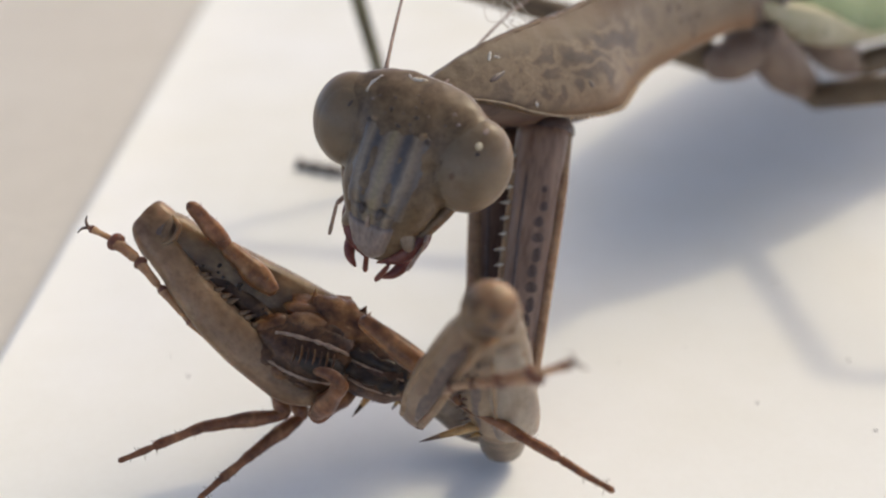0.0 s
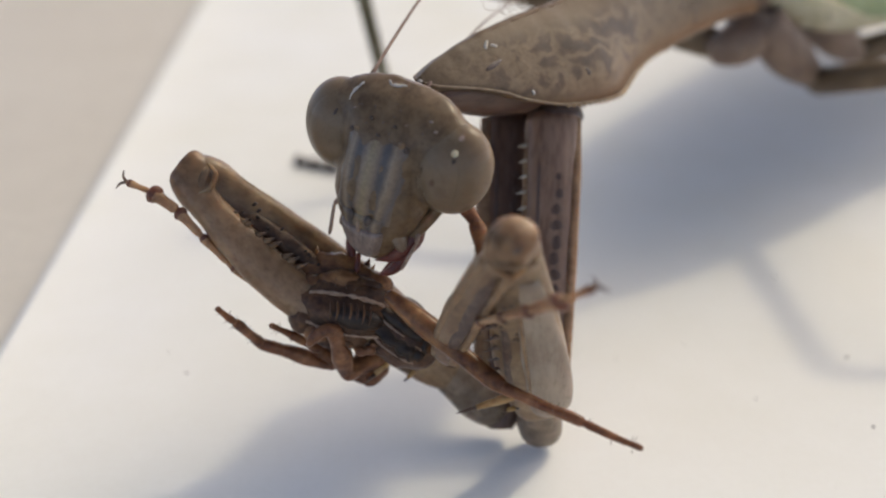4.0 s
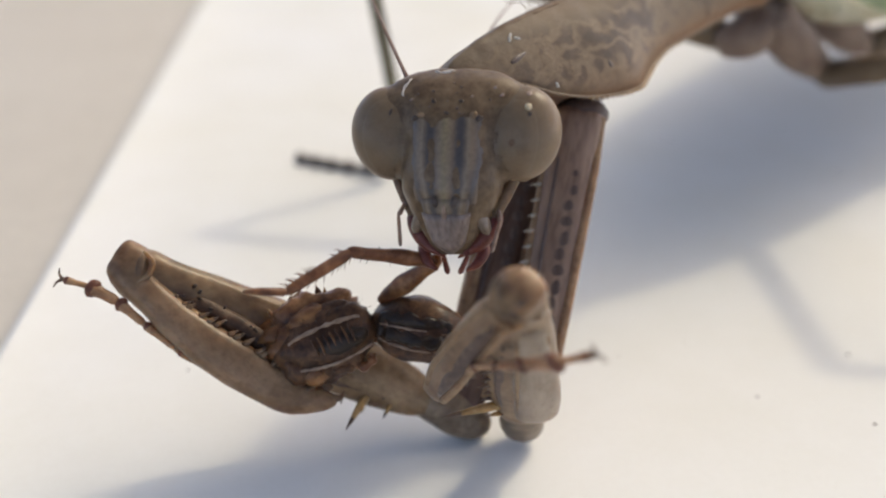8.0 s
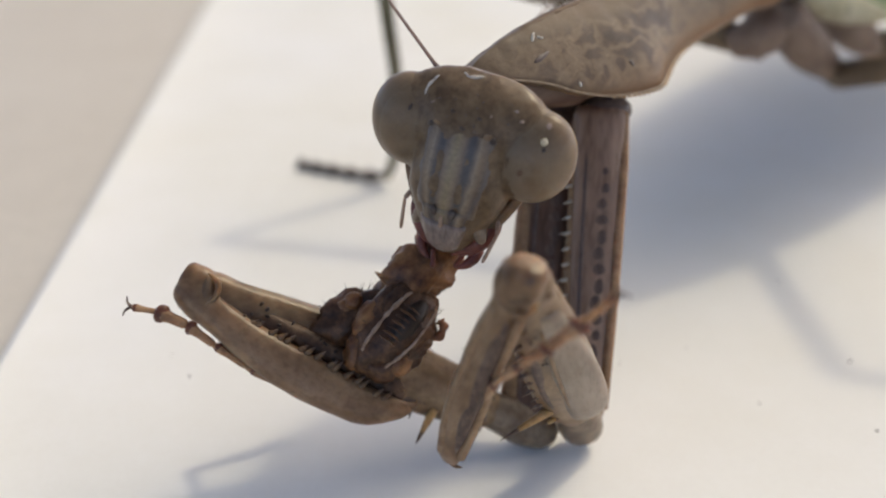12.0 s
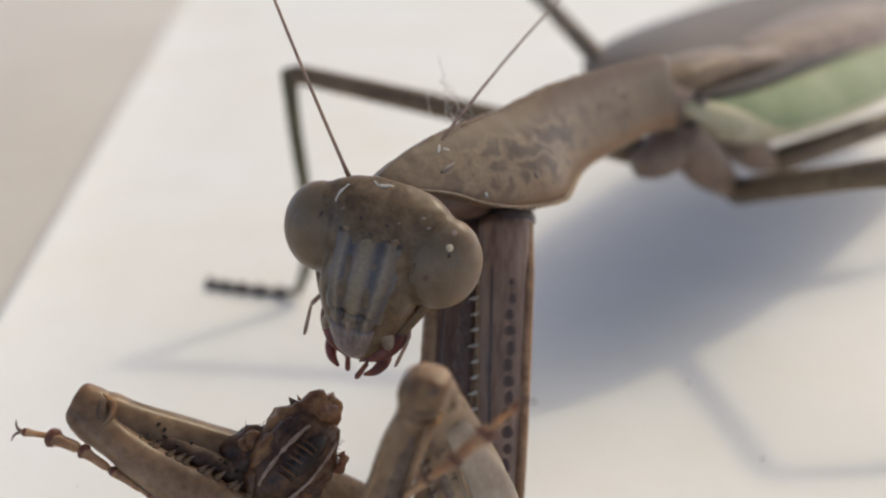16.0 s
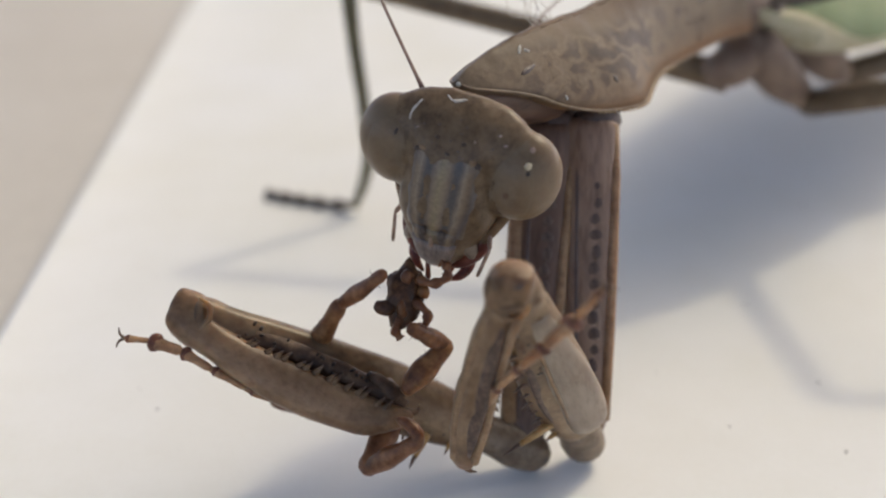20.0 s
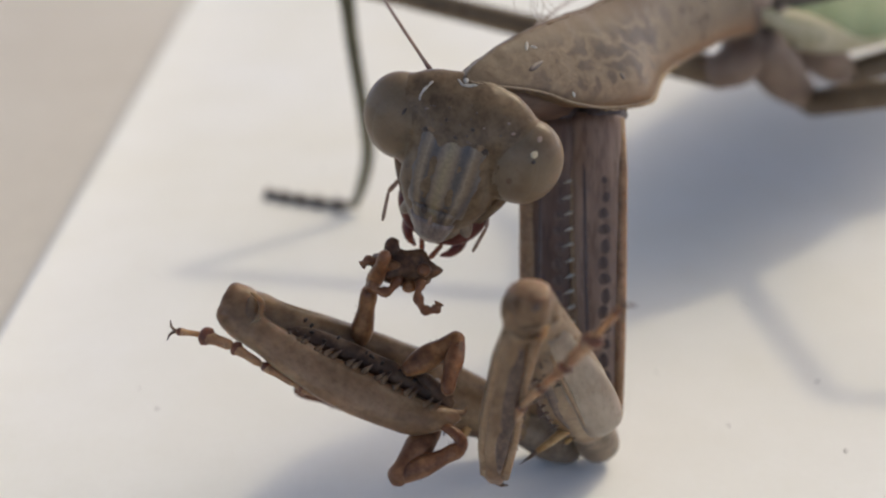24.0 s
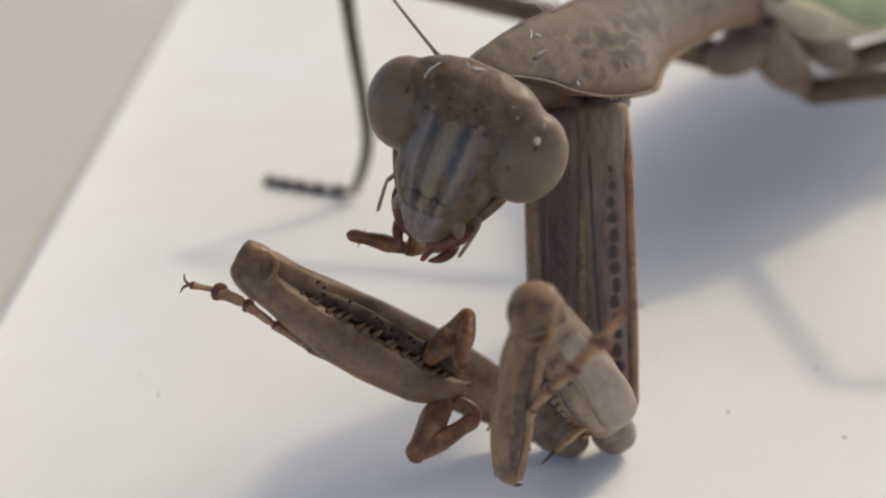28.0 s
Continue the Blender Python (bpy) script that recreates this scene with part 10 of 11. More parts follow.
    key(LEGS["raised_leg"][1], (
        (0, -1.22, 1.54, 2.46, -60.2, -35.5, 178.8), (0.5, -1.03, 1.83, 2.64, -61.2, -37.9, 178.5), (1, -0.63, 2.06, 2.71, -63.1, -41.4, 179.0),
        (1.5, -0.52, 2.39, 2.73, -64.8, -41.7, -178.7), (2, -0.34, 2.78, 2.85, -66.9, -43.9, -177.3), (2.5, -0.42, 2.36, 2.65, -64.4, -39.1, -177.8),
        (3, -0.24, 2.05, 2.63, -63.3, -39.4, -179.9), (3.5, -0.45, 2.10, 2.81, -62.7, -41.1, 178.0), (3.9, -0.49, 2.32, 3.95, -65.5, -36.9, -176.6),
        (4.3, -0.53, 2.54, 5.10, -67.7, -32.3, -171.7), (4.7, -0.56, 2.76, 6.24, -69.2, -27.4, -167.1), (5.1, -0.60, 2.98, 7.38, -70.2, -22.5, -163.0),
        (5.5, -0.64, 3.20, 8.52, -70.7, -17.6, -159.3), (5.8, 0.12, 3.02, 8.16, -70.6, -18.5, -159.2), (6, 0.02, 2.68, 7.49, -67.9, -15.0, -157.5),
        (6.3, -0.74, 1.77, 7.69, -67.7, -15.7, -157.9), (6.6, -1.02, 1.89, 7.94, -68.8, -17.3, -158.6), (7, -0.76, 0.20, 8.14, -68.4, -18.7, -158.9),
        (7.5, -0.36, -0.02, 7.70, -68.7, -21.6, -159.9), (8, -0.22, -0.00, 7.74, -66.9, -16.9, -158.8), (8.5, 0.26, 1.66, 7.93, -67.5, -14.2, -157.2),
        (9, 0.02, 1.74, 8.08, -67.1, -12.7, -157.3), (9.5, 0.30, 1.45, 7.52, -70.7, -21.5, -155.7), (9.67, 0.80, 1.26, 8.88, -69.2, -21.6, -171.8),
        (9.83, 1.31, 1.06, 10.25, -66.0, -19.9, 171.0), (10, 1.81, 0.86, 11.62, -62.9, -16.9, 155.5), (10.5, 1.82, 0.93, 11.66, -63.7, -18.4, 158.0),
        (11, 1.83, 1.00, 11.69, -64.6, -19.9, 160.6), (11.5, 1.92, 0.94, 11.74, -63.6, -16.9, 156.5), (12, 2.00, 0.88, 11.80, -63.0, -13.6, 152.7),
        (12.5, 2.04, 0.90, 11.80, -62.9, -13.6, 152.3), (14.1, 2.17, 0.95, 11.81, -62.6, -13.5, 150.9), (14.17, 1.90, 0.80, 11.14, -65.0, -7.9, 158.6),
        (14.23, 1.62, 0.64, 10.47, -67.1, 3.9, 173.9), (14.3, 1.35, 0.49, 9.80, -54.5, 25.7, -153.0), (14.37, 1.08, 0.33, 9.13, -17.2, 37.7, -109.3),
        (14.43, 0.81, 0.18, 8.46, 6.6, 36.8, -84.9), (14.5, 0.54, 0.02, 7.79, 17.1, 34.7, -73.6), (14.67, 0.23, 0.56, 7.68, -6.5, 31.2, -96.6),
        (14.83, -0.08, 1.10, 7.56, -32.0, 22.8, -120.1), (15, -0.39, 1.65, 7.45, -49.4, 13.0, -137.9), (15.06, 0.11, 1.50, 8.33, -57.6, 8.1, -150.0),
        (15.12, 0.61, 1.36, 9.20, -64.2, 1.5, -164.7), (15.18, 1.11, 1.22, 10.07, -66.8, -5.7, 179.3), (15.24, 1.61, 1.08, 10.95, -65.5, -12.0, 164.4),
        (15.3, 2.11, 0.94, 11.82, -62.2, -16.3, 152.0), (15.5, 2.07, 0.88, 11.81, -61.8, -16.9, 151.5), (16, 1.98, 0.75, 11.77, -60.8, -18.3, 150.4),
        (16.25, 26.94, 33.10, 11.23, -65.0, -23.5, 161.5), (16.5, 26.94, 33.10, 11.23, -70.4, -27.8, 173.3), (17, 26.94, 33.10, 11.23, -62.0, -25.2, 155.1),
        (17.5, 26.94, 33.10, 11.23, -61.0, -23.1, 151.9), (18, 26.94, 33.10, 11.23, -60.1, -20.9, 148.9), (18.5, 26.94, 33.10, 11.23, -59.7, -22.6, 149.0),
        (19, 26.94, 33.10, 11.23, -59.3, -24.1, 149.3), (19.5, 26.94, 33.10, 11.23, -60.5, -19.2, 149.0), (20, 26.94, 33.10, 11.23, -62.1, -14.3, 149.2),
        (20.5, 26.94, 33.10, 11.23, -63.6, -13.3, 151.8), (21, 26.94, 33.10, 11.23, -65.0, -12.2, 154.3), (21.5, 26.94, 33.10, 11.23, -65.3, -14.7, 156.7),
        (23.5, 26.94, 33.10, 11.23, -69.1, -23.6, 167.9), (24, 26.94, 33.10, 11.23, -70.5, -25.4, 171.1), (24.5, 26.94, 33.10, 11.23, -75.1, -25.8, -177.6),
        (25, 26.94, 33.10, 11.23, -79.7, -26.5, -166.3), (25.5, 26.94, 33.10, 11.23, -78.4, -27.8, -170.2), (26, 26.94, 33.10, 11.23, -77.0, -28.9, -174.2),
        (26.5, 26.94, 33.10, 11.23, -75.6, -29.7, -178.0), (27, 26.94, 33.10, 11.23, -74.2, -30.7, 178.2), (27.5, 26.94, 33.10, 11.23, -76.8, -31.2, -175.9),
        (28, 26.94, 33.10, 11.23, -79.7, -32.5, -170.1),))
    key(LEGS["gripped_leg"][0], (
        (0, -2.42, 1.57, 3.32, -60.2, -35.5, 178.9), (0.5, -2.25, 1.86, 3.59, -61.3, -38.0, 178.6), (1, -1.68, 2.08, 3.64, -63.1, -41.4, 179.0),
        (1.5, -1.56, 2.37, 3.66, -64.8, -41.7, -178.7), (2, -1.36, 2.74, 3.83, -66.9, -43.9, -177.3), (2.5, -1.55, 2.32, 3.57, -64.4, -39.1, -177.7),
        (2.65, 0.67, 1.64, 4.74, -73.0, -54.3, -178.5), (2.8, 2.80, 0.95, 6.05, -83.3, -69.4, 179.9), (3, 2.07, 0.77, 5.49, -96.6, -82.6, -172.7),
        (3.25, 2.26, 1.05, 6.06, -93.5, -81.9, -175.9), (3.5, 2.46, 1.32, 6.62, -90.9, -81.2, -178.6), (4.5, 0.42, 1.67, 5.11, -73.5, -63.2, 177.0),
        (5.5, -1.72, 2.04, 3.80, -62.5, -45.1, 176.0), (6, -2.20, 1.73, 3.23, -61.6, -37.6, -179.7), (6.5, -3.75, 1.97, 3.80, -60.0, -37.0, 178.3),
        (7, -3.87, 1.79, 3.18, -60.5, -35.4, -178.1), (7.5, -3.53, 1.73, 3.00, -60.8, -34.1, -176.9), (8, -3.31, 1.62, 2.74, -60.6, -31.2, -175.1),
        (8.5, -2.91, 1.61, 3.13, -60.6, -36.0, -179.4), (9, -2.92, 1.40, 3.15, -59.4, -34.1, 179.2), (9.5, -2.41, 1.34, 2.93, -59.9, -32.9, -179.3),
        (10, -2.13, 1.32, 2.82, -60.0, -31.3, -178.3), (10.5, -1.72, 1.55, 3.11, -61.1, -34.8, -179.5), (11, -1.45, 1.48, 2.77, -61.1, -31.1, -176.6),
        (11.5, -1.17, 1.51, 2.74, -61.5, -31.3, -176.1), (12, -1.05, 1.46, 2.56, -61.2, -28.9, -174.6),
        (12.5, -0.89, 1.56, 2.85, -62.0, -32.8, -176.9), (14.5, -1.14, 1.20, 2.54, -59.9, -27.0, -176.2),
        (15, -1.14, 1.16, 2.49, -59.8, -26.7, -176.1), (15.5, -1.27, 1.15, 2.55, -59.8, -27.7, -176.8), (16, -1.40, 1.27, 2.62, -60.3, -29.4, -176.7),
        (16.08, -1.55, 1.22, 2.91, -64.0, -37.0, -173.9), (16.17, -1.77, 1.18, 3.21, -69.5, -45.1, -170.0),
        (16.25, -2.04, 1.14, 3.54, -77.7, -53.4, -164.5), (16.33, -2.34, 1.09, 3.92, -89.5, -61.4, -156.5),
        (16.42, -2.65, 1.02, 4.36, -106.6, -68.3, -144.1), (16.5, -2.94, 0.94, 4.85, -130.7, -73.2, -125.1),
        (17, -4.19, 0.81, 4.87, 145.6, -77.6, -52.9), (18, -3.87, 0.96, 5.92, 90.6, -72.4, -4.1), (18.5, -3.36, 1.11, 6.29, 83.5, -84.8, 9.7),
        (19, -2.49, 1.22, 5.77, 140.9, -79.0, -50.9), (19.5, -3.17, 0.77, 5.35, 92.8, -66.6, -11.9), (20, -3.51, 0.78, 5.12, 94.9, -60.7, -18.6),
        (20.5, -3.08, 0.49, 4.55, 115.9, -77.0, -28.2), (21, -3.39, 0.48, 4.67, 94.6, -65.1, -15.3), (23.5, -1.96, 0.57, 5.08, 92.4, -76.6, -7.1),
        (24, -1.90, 0.61, 5.25, 87.9, -78.2, -1.5), (24.5, -1.90, 0.63, 5.28, 87.9, -78.2, -1.6), (25, -1.40, 0.75, 5.50, 87.4, -74.5, -4.0),
        (25.5, -1.78, 0.66, 5.39, 84.7, -78.0, 1.5), (25.75, -1.61, 0.74, 5.49, 87.5, -74.7, -3.6), (26, -1.45, 0.83, 5.59, 88.5, -71.4, -7.0),
        (26.25, -1.26, 0.93, 5.74, 88.2, -67.8, -9.3), (26.5, -1.06, 1.03, 5.90, 87.3, -64.1, -11.0), (27, -0.74, 1.92, 6.66, 125.9, -67.3, -46.8),
        (27.5, -0.27, 1.55, 5.94, 120.6, -65.9, -44.4), (27.62, 0.17, 2.02, 6.08, 170.9, -62.3, -84.5),
        (27.75, 0.83, 2.46, 6.55, -126.9, -45.9, -114.7), (27.88, 1.37, 2.64, 7.31, -80.2, -25.5, -129.7),
        (28, 1.58, 2.61, 8.01, -63.6, -9.6, -137.7),))
    key(LEGS["gripped_leg"][1], (
        (0, -4.37, 1.61, 4.71, -60.3, -35.6, 179.0), (0.5, -4.15, 1.91, 5.07, -61.3, -38.0, 178.6), (1, -3.48, 2.11, 5.22, -63.1, -41.4, 179.1),
        (1.5, -3.35, 2.33, 5.26, -64.8, -41.7, -178.6), (2, -3.09, 2.65, 5.50, -67.0, -43.9, -177.2), (2.5, -3.42, 2.25, 5.08, -64.4, -39.1, -177.6),
        (2.65, -0.73, 1.60, 6.69, -80.6, -51.5, -166.2), (2.8, 1.95, 0.95, 8.30, -109.9, -61.8, -147.1), (3, 1.76, 0.74, 7.87, -104.2, -71.2, -158.6),
        (3.25, 1.93, 1.02, 8.43, -69.3, -62.4, 166.9), (3.5, 2.09, 1.31, 8.99, -55.1, -49.2, 150.7), (4.5, -0.66, 1.73, 7.25, -59.5, -47.9, 163.9),
        (5.5, -3.41, 2.15, 5.50, -62.6, -45.1, 176.1), (6, -4.10, 1.72, 4.70, -61.7, -37.6, -179.6), (6.5, -5.67, 2.03, 5.24, -60.0, -37.0, 178.4),
        (7, -5.83, 1.72, 4.56, -60.6, -35.4, -178.0), (7.5, -5.51, 1.62, 4.34, -60.8, -34.2, -176.8), (8, -5.36, 1.44, 3.99, -60.7, -31.2, -175.1),
        (8.5, -4.85, 1.59, 4.54, -60.6, -36.0, -179.4), (9, -4.91, 1.43, 4.50, -59.4, -34.1, 179.3), (9.5, -4.42, 1.32, 4.23, -59.9, -32.9, -179.2),
        (10, -4.18, 1.26, 4.07, -60.0, -31.4, -178.2), (10.5, -3.69, 1.53, 4.48, -61.1, -34.8, -179.5), (11, -3.50, 1.36, 4.01, -61.2, -31.1, -176.5),
        (11.5, -3.22, 1.37, 3.99, -61.6, -31.3, -176.1), (12, -3.14, 1.26, 3.72, -61.2, -28.9, -174.6),
        (12.5, -2.91, 1.45, 4.15, -62.0, -32.8, -176.8), (14.5, -3.28, 1.05, 3.63, -59.9, -27.0, -176.1),
        (15, -3.28, 1.01, 3.57, -59.8, -26.7, -176.0), (15.5, -3.39, 1.03, 3.66, -59.8, -27.7, -176.7), (16, -3.48, 1.15, 3.80, -60.4, -29.4, -176.6),
        (16.08, -3.46, 1.02, 4.35, -67.2, -38.4, -168.3), (16.17, -3.44, 0.89, 4.91, -86.9, -51.2, -149.3),
        (16.25, -3.41, 0.76, 5.47, -146.3, -59.6, -104.0), (16.33, -3.39, 0.63, 6.03, 129.9, -50.0, -60.1),
        (16.42, -3.37, 0.50, 6.59, 90.7, -36.9, -42.0), (16.5, -3.34, 0.37, 7.15, 77.3, -27.8, -34.0), (17, -3.88, 0.40, 7.22, 75.4, -25.3, -34.7),
        (18, -3.15, 0.91, 8.20, 87.0, -35.6, -32.4), (18.5, -3.14, 1.15, 8.68, 123.8, -47.4, -55.5), (19, -2.20, 0.87, 8.13, 87.9, -33.2, -41.4),
        (19.5, -2.24, 0.57, 7.55, 96.7, -43.8, -37.8), (20, -2.39, 0.40, 7.22, 89.1, -42.1, -30.4), (20.5, -2.61, 0.23, 6.89, 91.4, -45.4, -29.7),
        (21, -2.42, 0.21, 6.84, 94.7, -48.1, -31.1), (23.5, -1.41, 0.50, 7.42, 112.5, -52.2, -46.2), (24, -1.40, 0.60, 7.59, 139.4, -55.0, -64.5),
        (24.5, -1.40, 0.61, 7.63, 147.5, -55.9, -69.0), (25, -0.76, 0.71, 7.82, 144.1, -55.5, -68.2), (25.5, -1.28, 0.67, 7.74, 126.5, -49.6, -60.1),
        (25.75, -0.98, 0.70, 7.80, 101.9, -40.7, -50.6), (26, -0.69, 0.73, 7.86, 84.2, -31.1, -43.4), (26.25, -0.36, 0.78, 7.96, 101.2, -42.8, -47.2),
        (26.5, -0.03, 0.83, 8.05, 120.2, -54.2, -52.7), (27, -0.11, 1.25, 8.87, 134.1, -50.1, -65.6), (27.5, 0.43, 0.87, 8.13, 156.1, -56.4, -77.1),
        (27.62, 0.28, 0.90, 8.20, -159.9, -54.5, -101.3), (27.75, 0.13, 0.94, 8.27, -116.5, -47.2, -123.9),
        (27.88, -0.02, 0.98, 8.34, -89.3, -36.7, -140.0), (28, -0.17, 1.01, 8.41, -75.7, -26.1, -150.6),))
    key(LEGS["bent_leg"][0], (
        (0, -5.53, 0.08, 6.89, -50.6, -40.8, 161.6), (0.5, -5.20, 0.30, 7.30, -51.5, -41.5, 161.7), (1, -3.88, 0.56, 7.11, -60.0, -49.5, 171.0),
        (1.25, -3.79, 0.60, 6.47, -73.2, -67.8, -178.8), (1.5, -3.78, 0.63, 6.01, -138.0, -82.1, -121.9),
        (1.75, -2.50, 1.69, 4.80, -81.2, -64.4, -169.3), (2, -1.34, 2.74, 3.82, -66.9, -43.9, -177.3), (2.5, -1.53, 2.32, 3.55, -64.4, -39.1, -177.7),
        (3, -1.31, 2.04, 3.51, -63.3, -39.4, -179.9), (3.5, -1.60, 2.14, 3.81, -62.7, -41.1, 178.0), (5.5, -1.71, 2.03, 3.79, -62.5, -45.1, 176.0),
        (6, -2.20, 1.73, 3.23, -61.6, -37.6, -179.7), (6.5, -3.69, 1.97, 3.75, -60.0, -37.0, 178.3), (7, -3.86, 1.79, 3.17, -60.5, -35.4, -178.1),
        (7.5, -3.53, 1.73, 2.99, -60.8, -34.1, -176.9), (8, -3.31, 1.62, 2.74, -60.6, -31.2, -175.1), (8.5, -2.90, 1.61, 3.13, -60.6, -36.0, -179.5),
        (9, -2.90, 1.40, 3.14, -59.4, -34.1, 179.2), (9.5, -2.40, 1.34, 2.92, -59.9, -32.9, -179.3), (10, -2.12, 1.32, 2.82, -60.0, -31.3, -178.3),
        (10.5, -1.71, 1.55, 3.10, -61.1, -34.8, -179.5), (11, -1.45, 1.48, 2.77, -61.1, -31.1, -176.6),
        (11.5, -1.18, 1.51, 2.74, -61.5, -31.3, -176.1), (12, -1.05, 1.46, 2.56, -61.2, -28.9, -174.6),
        (12.5, -0.89, 1.56, 2.85, -62.0, -32.8, -176.9), (14.5, -1.13, 1.20, 2.53, -59.9, -27.0, -176.2),
        (15, -1.13, 1.16, 2.49, -59.8, -26.6, -176.1), (15.5, -1.26, 1.15, 2.55, -59.8, -27.7, -176.8), (16, -1.40, 1.27, 2.62, -60.3, -29.4, -176.7),
        (16.33, -1.05, 0.97, 2.99, -74.6, -46.7, -163.5), (16.67, -0.94, 0.66, 3.51, -115.0, -62.8, -133.4),
        (17, -0.83, 0.24, 4.29, 177.0, -65.9, -86.5), (17.5, -0.75, -0.02, 4.55, 131.4, -76.3, -47.4), (18, -0.64, -0.30, 4.95, 67.7, -72.9, 14.3),
        (18.5, -1.04, 0.25, 5.29, 94.6, -63.3, -20.7), (18.67, -0.65, -0.06, 5.24, 76.8, -67.6, 1.4), (18.83, -0.24, -0.39, 5.25, 52.6, -67.9, 28.9),
        (19, 0.19, -0.69, 5.30, 31.9, -64.1, 51.9), (19.17, 0.13, -0.77, 5.21, 31.8, -63.0, 52.0), (19.33, 0.07, -0.86, 5.12, 31.6, -61.9, 52.2),
        (19.5, 0.01, -0.94, 5.02, 31.5, -60.8, 52.3), (19.67, -0.10, -1.05, 4.98, 38.6, -53.8, 42.8), (19.83, -0.20, -1.15, 4.98, 43.4, -46.0, 36.0),
        (20, -0.26, -1.23, 5.01, 46.6, -38.1, 31.0), (20.25, -0.27, -0.80, 4.65, 59.2, -47.8, 12.4), (20.5, -0.17, -0.34, 4.41, 78.2, -53.3, -12.4),
        (20.75, -0.24, -0.82, 4.63, 55.5, -56.7, 20.9), (21, -0.20, -1.25, 5.02, 31.3, -50.9, 52.3), (21.6, -0.23, -1.21, 5.07, 38.3, -46.9, 43.2),
        (22.2, -0.26, -1.15, 5.16, 44.1, -42.0, 35.1), (22.8, -0.27, -1.07, 5.26, 48.7, -36.4, 28.0), (23.4, -0.26, -0.99, 5.39, 52.2, -30.7, 22.1),
        (24, -0.21, -0.89, 5.52, 54.7, -24.9, 17.0), (25, 0.12, -0.46, 5.53, 59.8, -34.2, 7.7), (25.5, 0.20, -0.77, 5.36, 54.7, -35.7, 17.1),
        (26, 0.31, -1.07, 5.23, 48.8, -36.2, 26.8), (26.5, 0.73, -0.20, 6.17, 59.1, -33.3, 9.6), (27, 1.25, 0.68, 7.18, 66.3, -28.0, -6.1),
        (27.5, 0.80, -0.15, 6.26, 59.0, -34.5, 10.3), (28, 0.46, -0.96, 5.43, 47.7, -38.3, 28.7),))
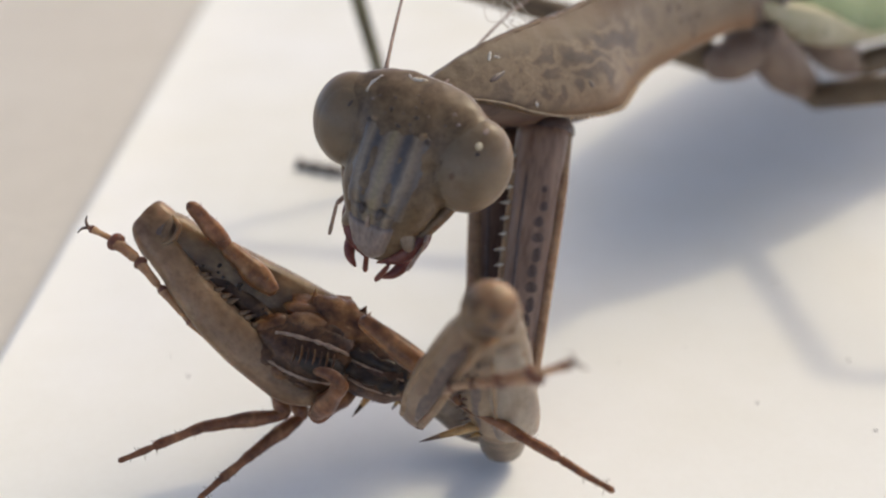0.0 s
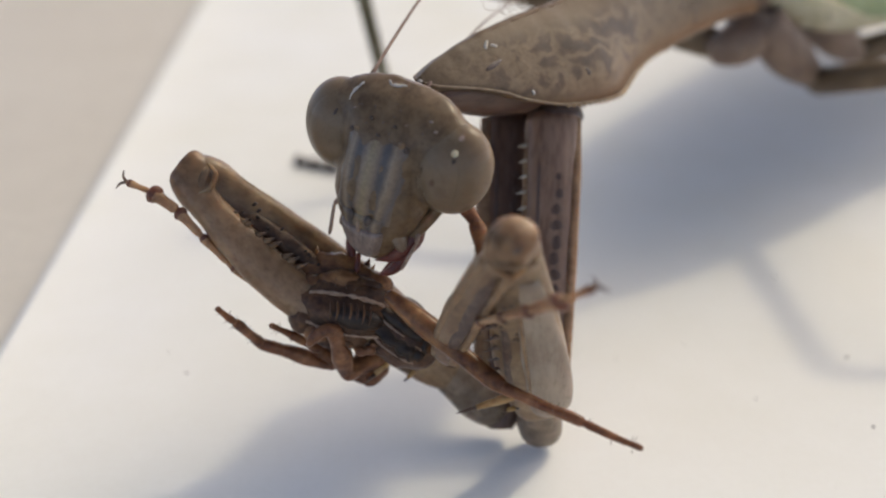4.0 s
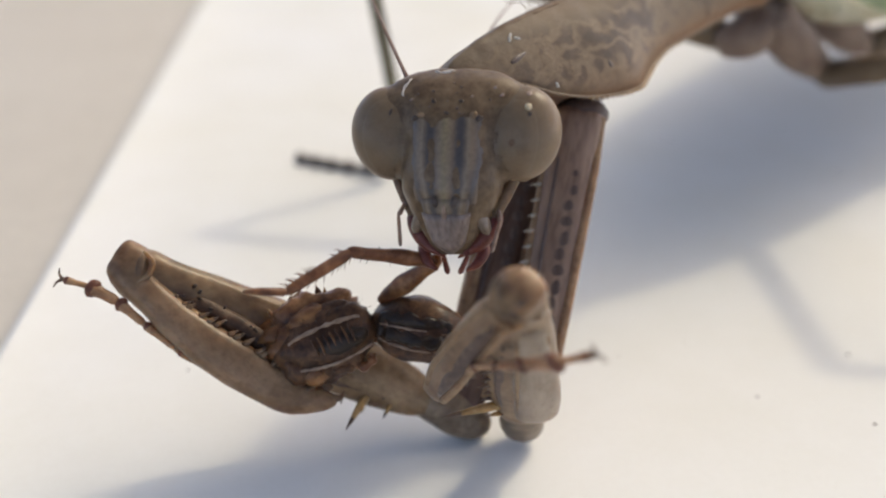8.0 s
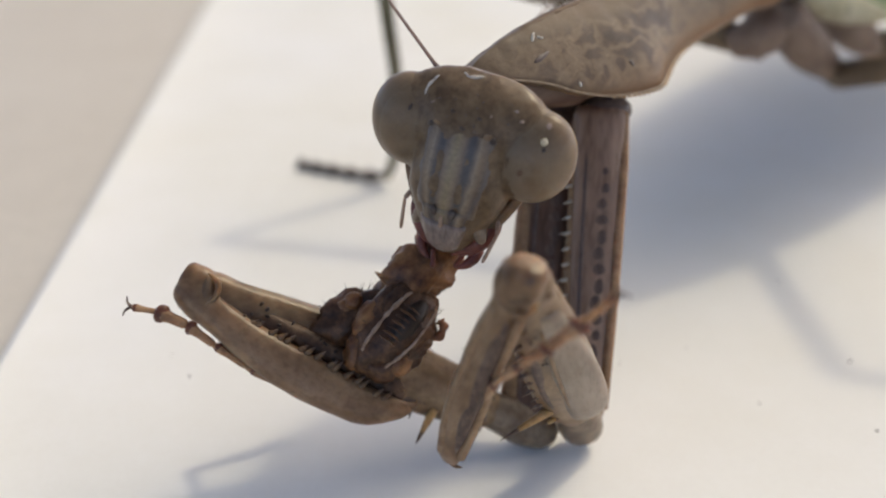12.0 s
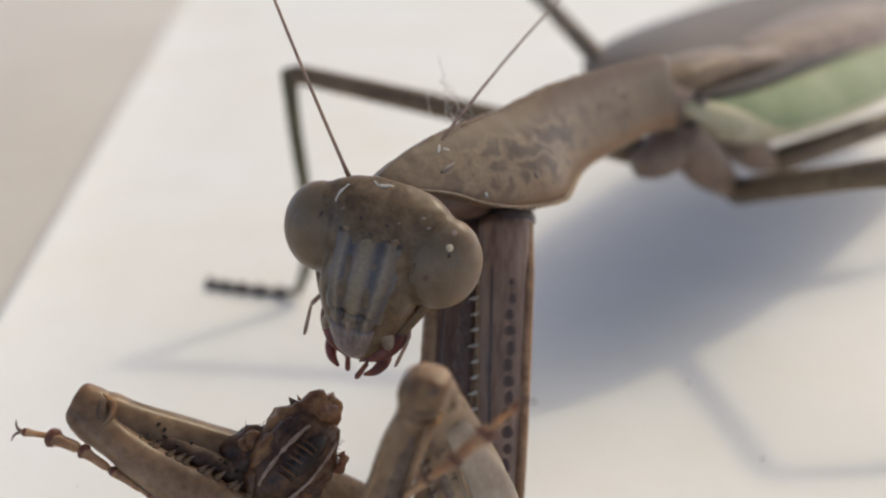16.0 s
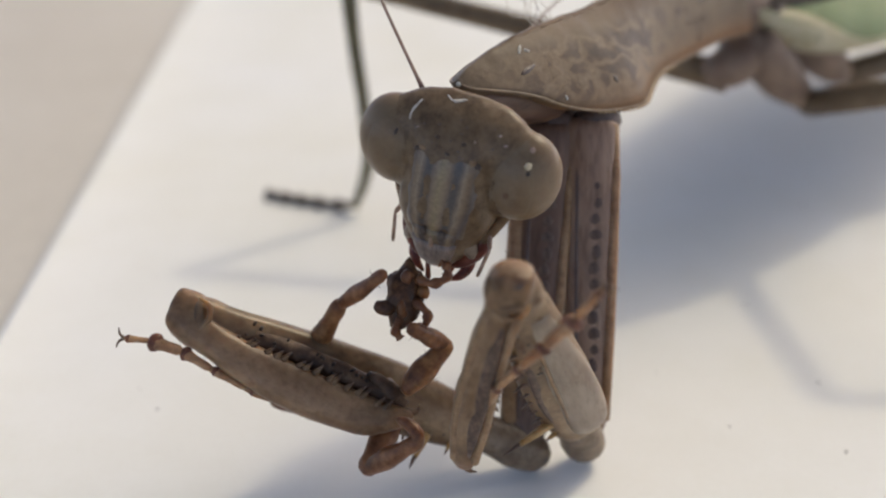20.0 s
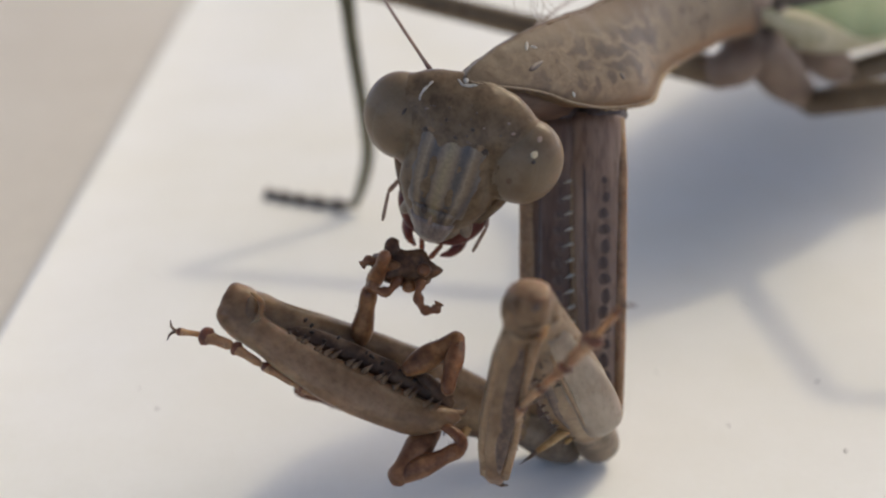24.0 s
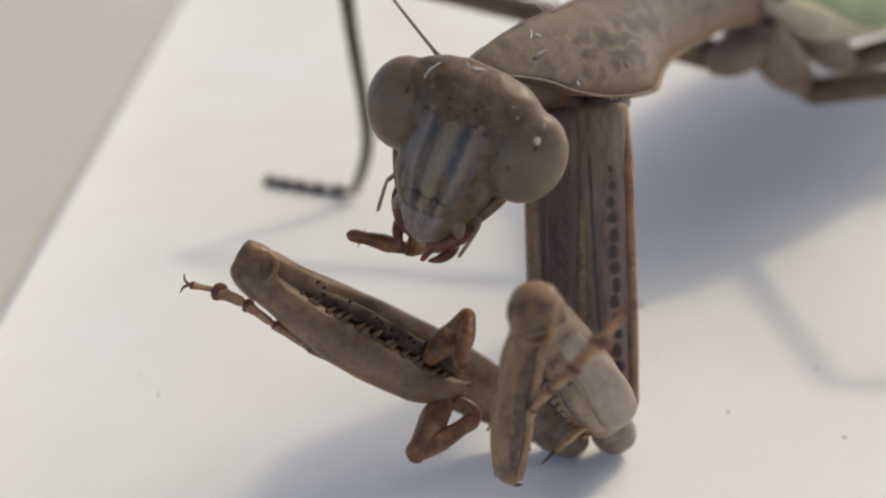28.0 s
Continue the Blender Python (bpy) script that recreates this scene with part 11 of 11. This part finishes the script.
    key(LEGS["bent_leg"][1], (
        (0, -6.89, 0.53, 8.14, -64.6, -55.0, 179.5), (0.5, -6.55, 0.75, 8.56, -53.0, -49.5, 163.7), (1, -5.10, 0.75, 8.56, -51.4, -51.8, 159.0),
        (1.25, -4.50, 0.58, 8.23, -72.7, -69.1, -180.0), (1.5, -3.91, 0.41, 7.89, -144.8, -76.1, -113.2),
        (1.75, -3.31, 1.54, 6.51, -86.2, -62.9, -162.6), (2, -2.71, 2.67, 5.13, -67.0, -43.9, -177.3), (2.5, -3.00, 2.26, 4.74, -64.4, -39.1, -177.7),
        (3, -2.77, 2.04, 4.72, -63.4, -39.5, -179.8), (3.5, -3.04, 2.19, 5.06, -62.8, -41.1, 178.1), (5.5, -3.05, 2.13, 5.14, -62.5, -45.1, 176.1),
        (6, -3.70, 1.72, 4.39, -61.6, -37.6, -179.6), (6.5, -5.21, 2.02, 4.90, -60.0, -37.0, 178.4), (7, -5.40, 1.74, 4.27, -60.6, -35.4, -178.0),
        (7.5, -5.10, 1.64, 4.06, -60.8, -34.1, -176.8), (8, -4.93, 1.48, 3.73, -60.6, -31.2, -175.1), (8.5, -4.44, 1.60, 4.25, -60.6, -36.0, -179.4),
        (9, -4.47, 1.43, 4.20, -59.4, -34.1, 179.3), (9.5, -3.99, 1.32, 3.95, -59.9, -32.9, -179.2), (10, -3.74, 1.28, 3.81, -60.0, -31.3, -178.2),
        (10.5, -3.27, 1.54, 4.19, -61.1, -34.8, -179.5), (11, -3.07, 1.38, 3.75, -61.1, -31.1, -176.5),
        (11.5, -2.80, 1.40, 3.73, -61.6, -31.3, -176.1), (12, -2.71, 1.30, 3.48, -61.2, -28.9, -174.6),
        (12.5, -2.49, 1.48, 3.88, -62.0, -32.8, -176.9), (14.5, -2.82, 1.08, 3.39, -59.9, -27.0, -176.1),
        (15, -2.82, 1.04, 3.34, -59.8, -26.7, -176.0), (15.5, -2.94, 1.05, 3.43, -59.8, -27.7, -176.7), (16, -3.05, 1.17, 3.55, -60.3, -29.4, -176.7),
        (16.33, -2.30, 0.60, 4.38, -72.1, -41.9, -163.2), (16.67, -1.54, 0.03, 5.20, -96.8, -52.9, -141.7),
        (17, -0.78, -0.54, 6.03, -136.6, -57.8, -113.8), (17.5, -0.44, -0.35, 6.40, -144.8, -65.1, -113.5),
        (18, -0.10, -0.16, 6.76, -150.8, -72.4, -113.1), (18.5, -0.24, -0.05, 6.99, -138.5, -66.5, -119.9),
        (18.67, 0.08, -0.04, 7.00, 148.1, -76.0, -63.0), (18.83, 0.39, -0.04, 7.01, 79.5, -63.5, -4.6), (19, 0.71, -0.04, 7.01, 61.7, -45.8, 10.4),
        (19.17, 0.66, -0.09, 6.90, 49.5, -59.4, 30.1), (19.33, 0.62, -0.15, 6.79, 14.5, -67.0, 72.4), (19.5, 0.57, -0.21, 6.68, -20.6, -61.6, 112.7),
        (19.67, 0.72, -0.29, 6.52, -60.5, -66.4, 159.2), (19.83, 0.87, -0.37, 6.35, -89.8, -54.5, -157.5),
        (20, 1.02, -0.46, 6.18, -86.1, -37.9, -140.0), (20.25, 0.98, -0.52, 6.06, -88.5, -50.8, -155.1),
        (20.5, 0.93, -0.59, 5.93, -75.3, -60.3, -179.7), (20.75, 0.73, -0.44, 6.22, -112.4, -73.5, -149.0),
        (21, 0.53, -0.30, 6.50, 171.3, -73.8, -84.0), (21.6, 0.71, -0.32, 6.46, -176.5, -59.8, -93.4),
        (22.2, 0.89, -0.34, 6.43, -134.1, -35.9, -98.6), (22.5, 0.99, -0.34, 6.41, -73.4, -21.1, -109.4),
        (22.8, 1.08, -0.35, 6.39, -19.6, -5.1, -102.0), (23.4, 1.26, -0.37, 6.36, -13.4, 19.1, -104.2), (24, 1.44, -0.39, 6.32, -12.6, 33.6, -105.9),
        (25, 1.68, -0.25, 6.59, -12.5, 31.5, -105.8), (25.5, 1.68, -0.31, 6.47, -13.7, 43.5, -108.4), (26, 1.67, -0.37, 6.35, -16.5, 55.5, -112.3),
        (26.5, 2.30, 0.06, 7.21, -24.2, 55.2, -122.0), (27, 2.92, 0.50, 8.07, -31.8, 54.2, -131.4), (27.5, 2.34, 0.13, 7.34, -18.1, 42.9, -114.0),
        (28, 1.77, -0.24, 6.61, -9.2, 29.9, -102.4),))
    for i, palp in enumerate(PALPS):
        walk(palp, [(t, pm(0, 0, 0, 5 * math.sin(2.3 * t + 1.7 * i), 3 * math.sin(1.9 * t + i), 4 * math.sin(3.1 * t + 2.1 * i))) for t in [k * 0.4 for k in range(71)]])


motions()
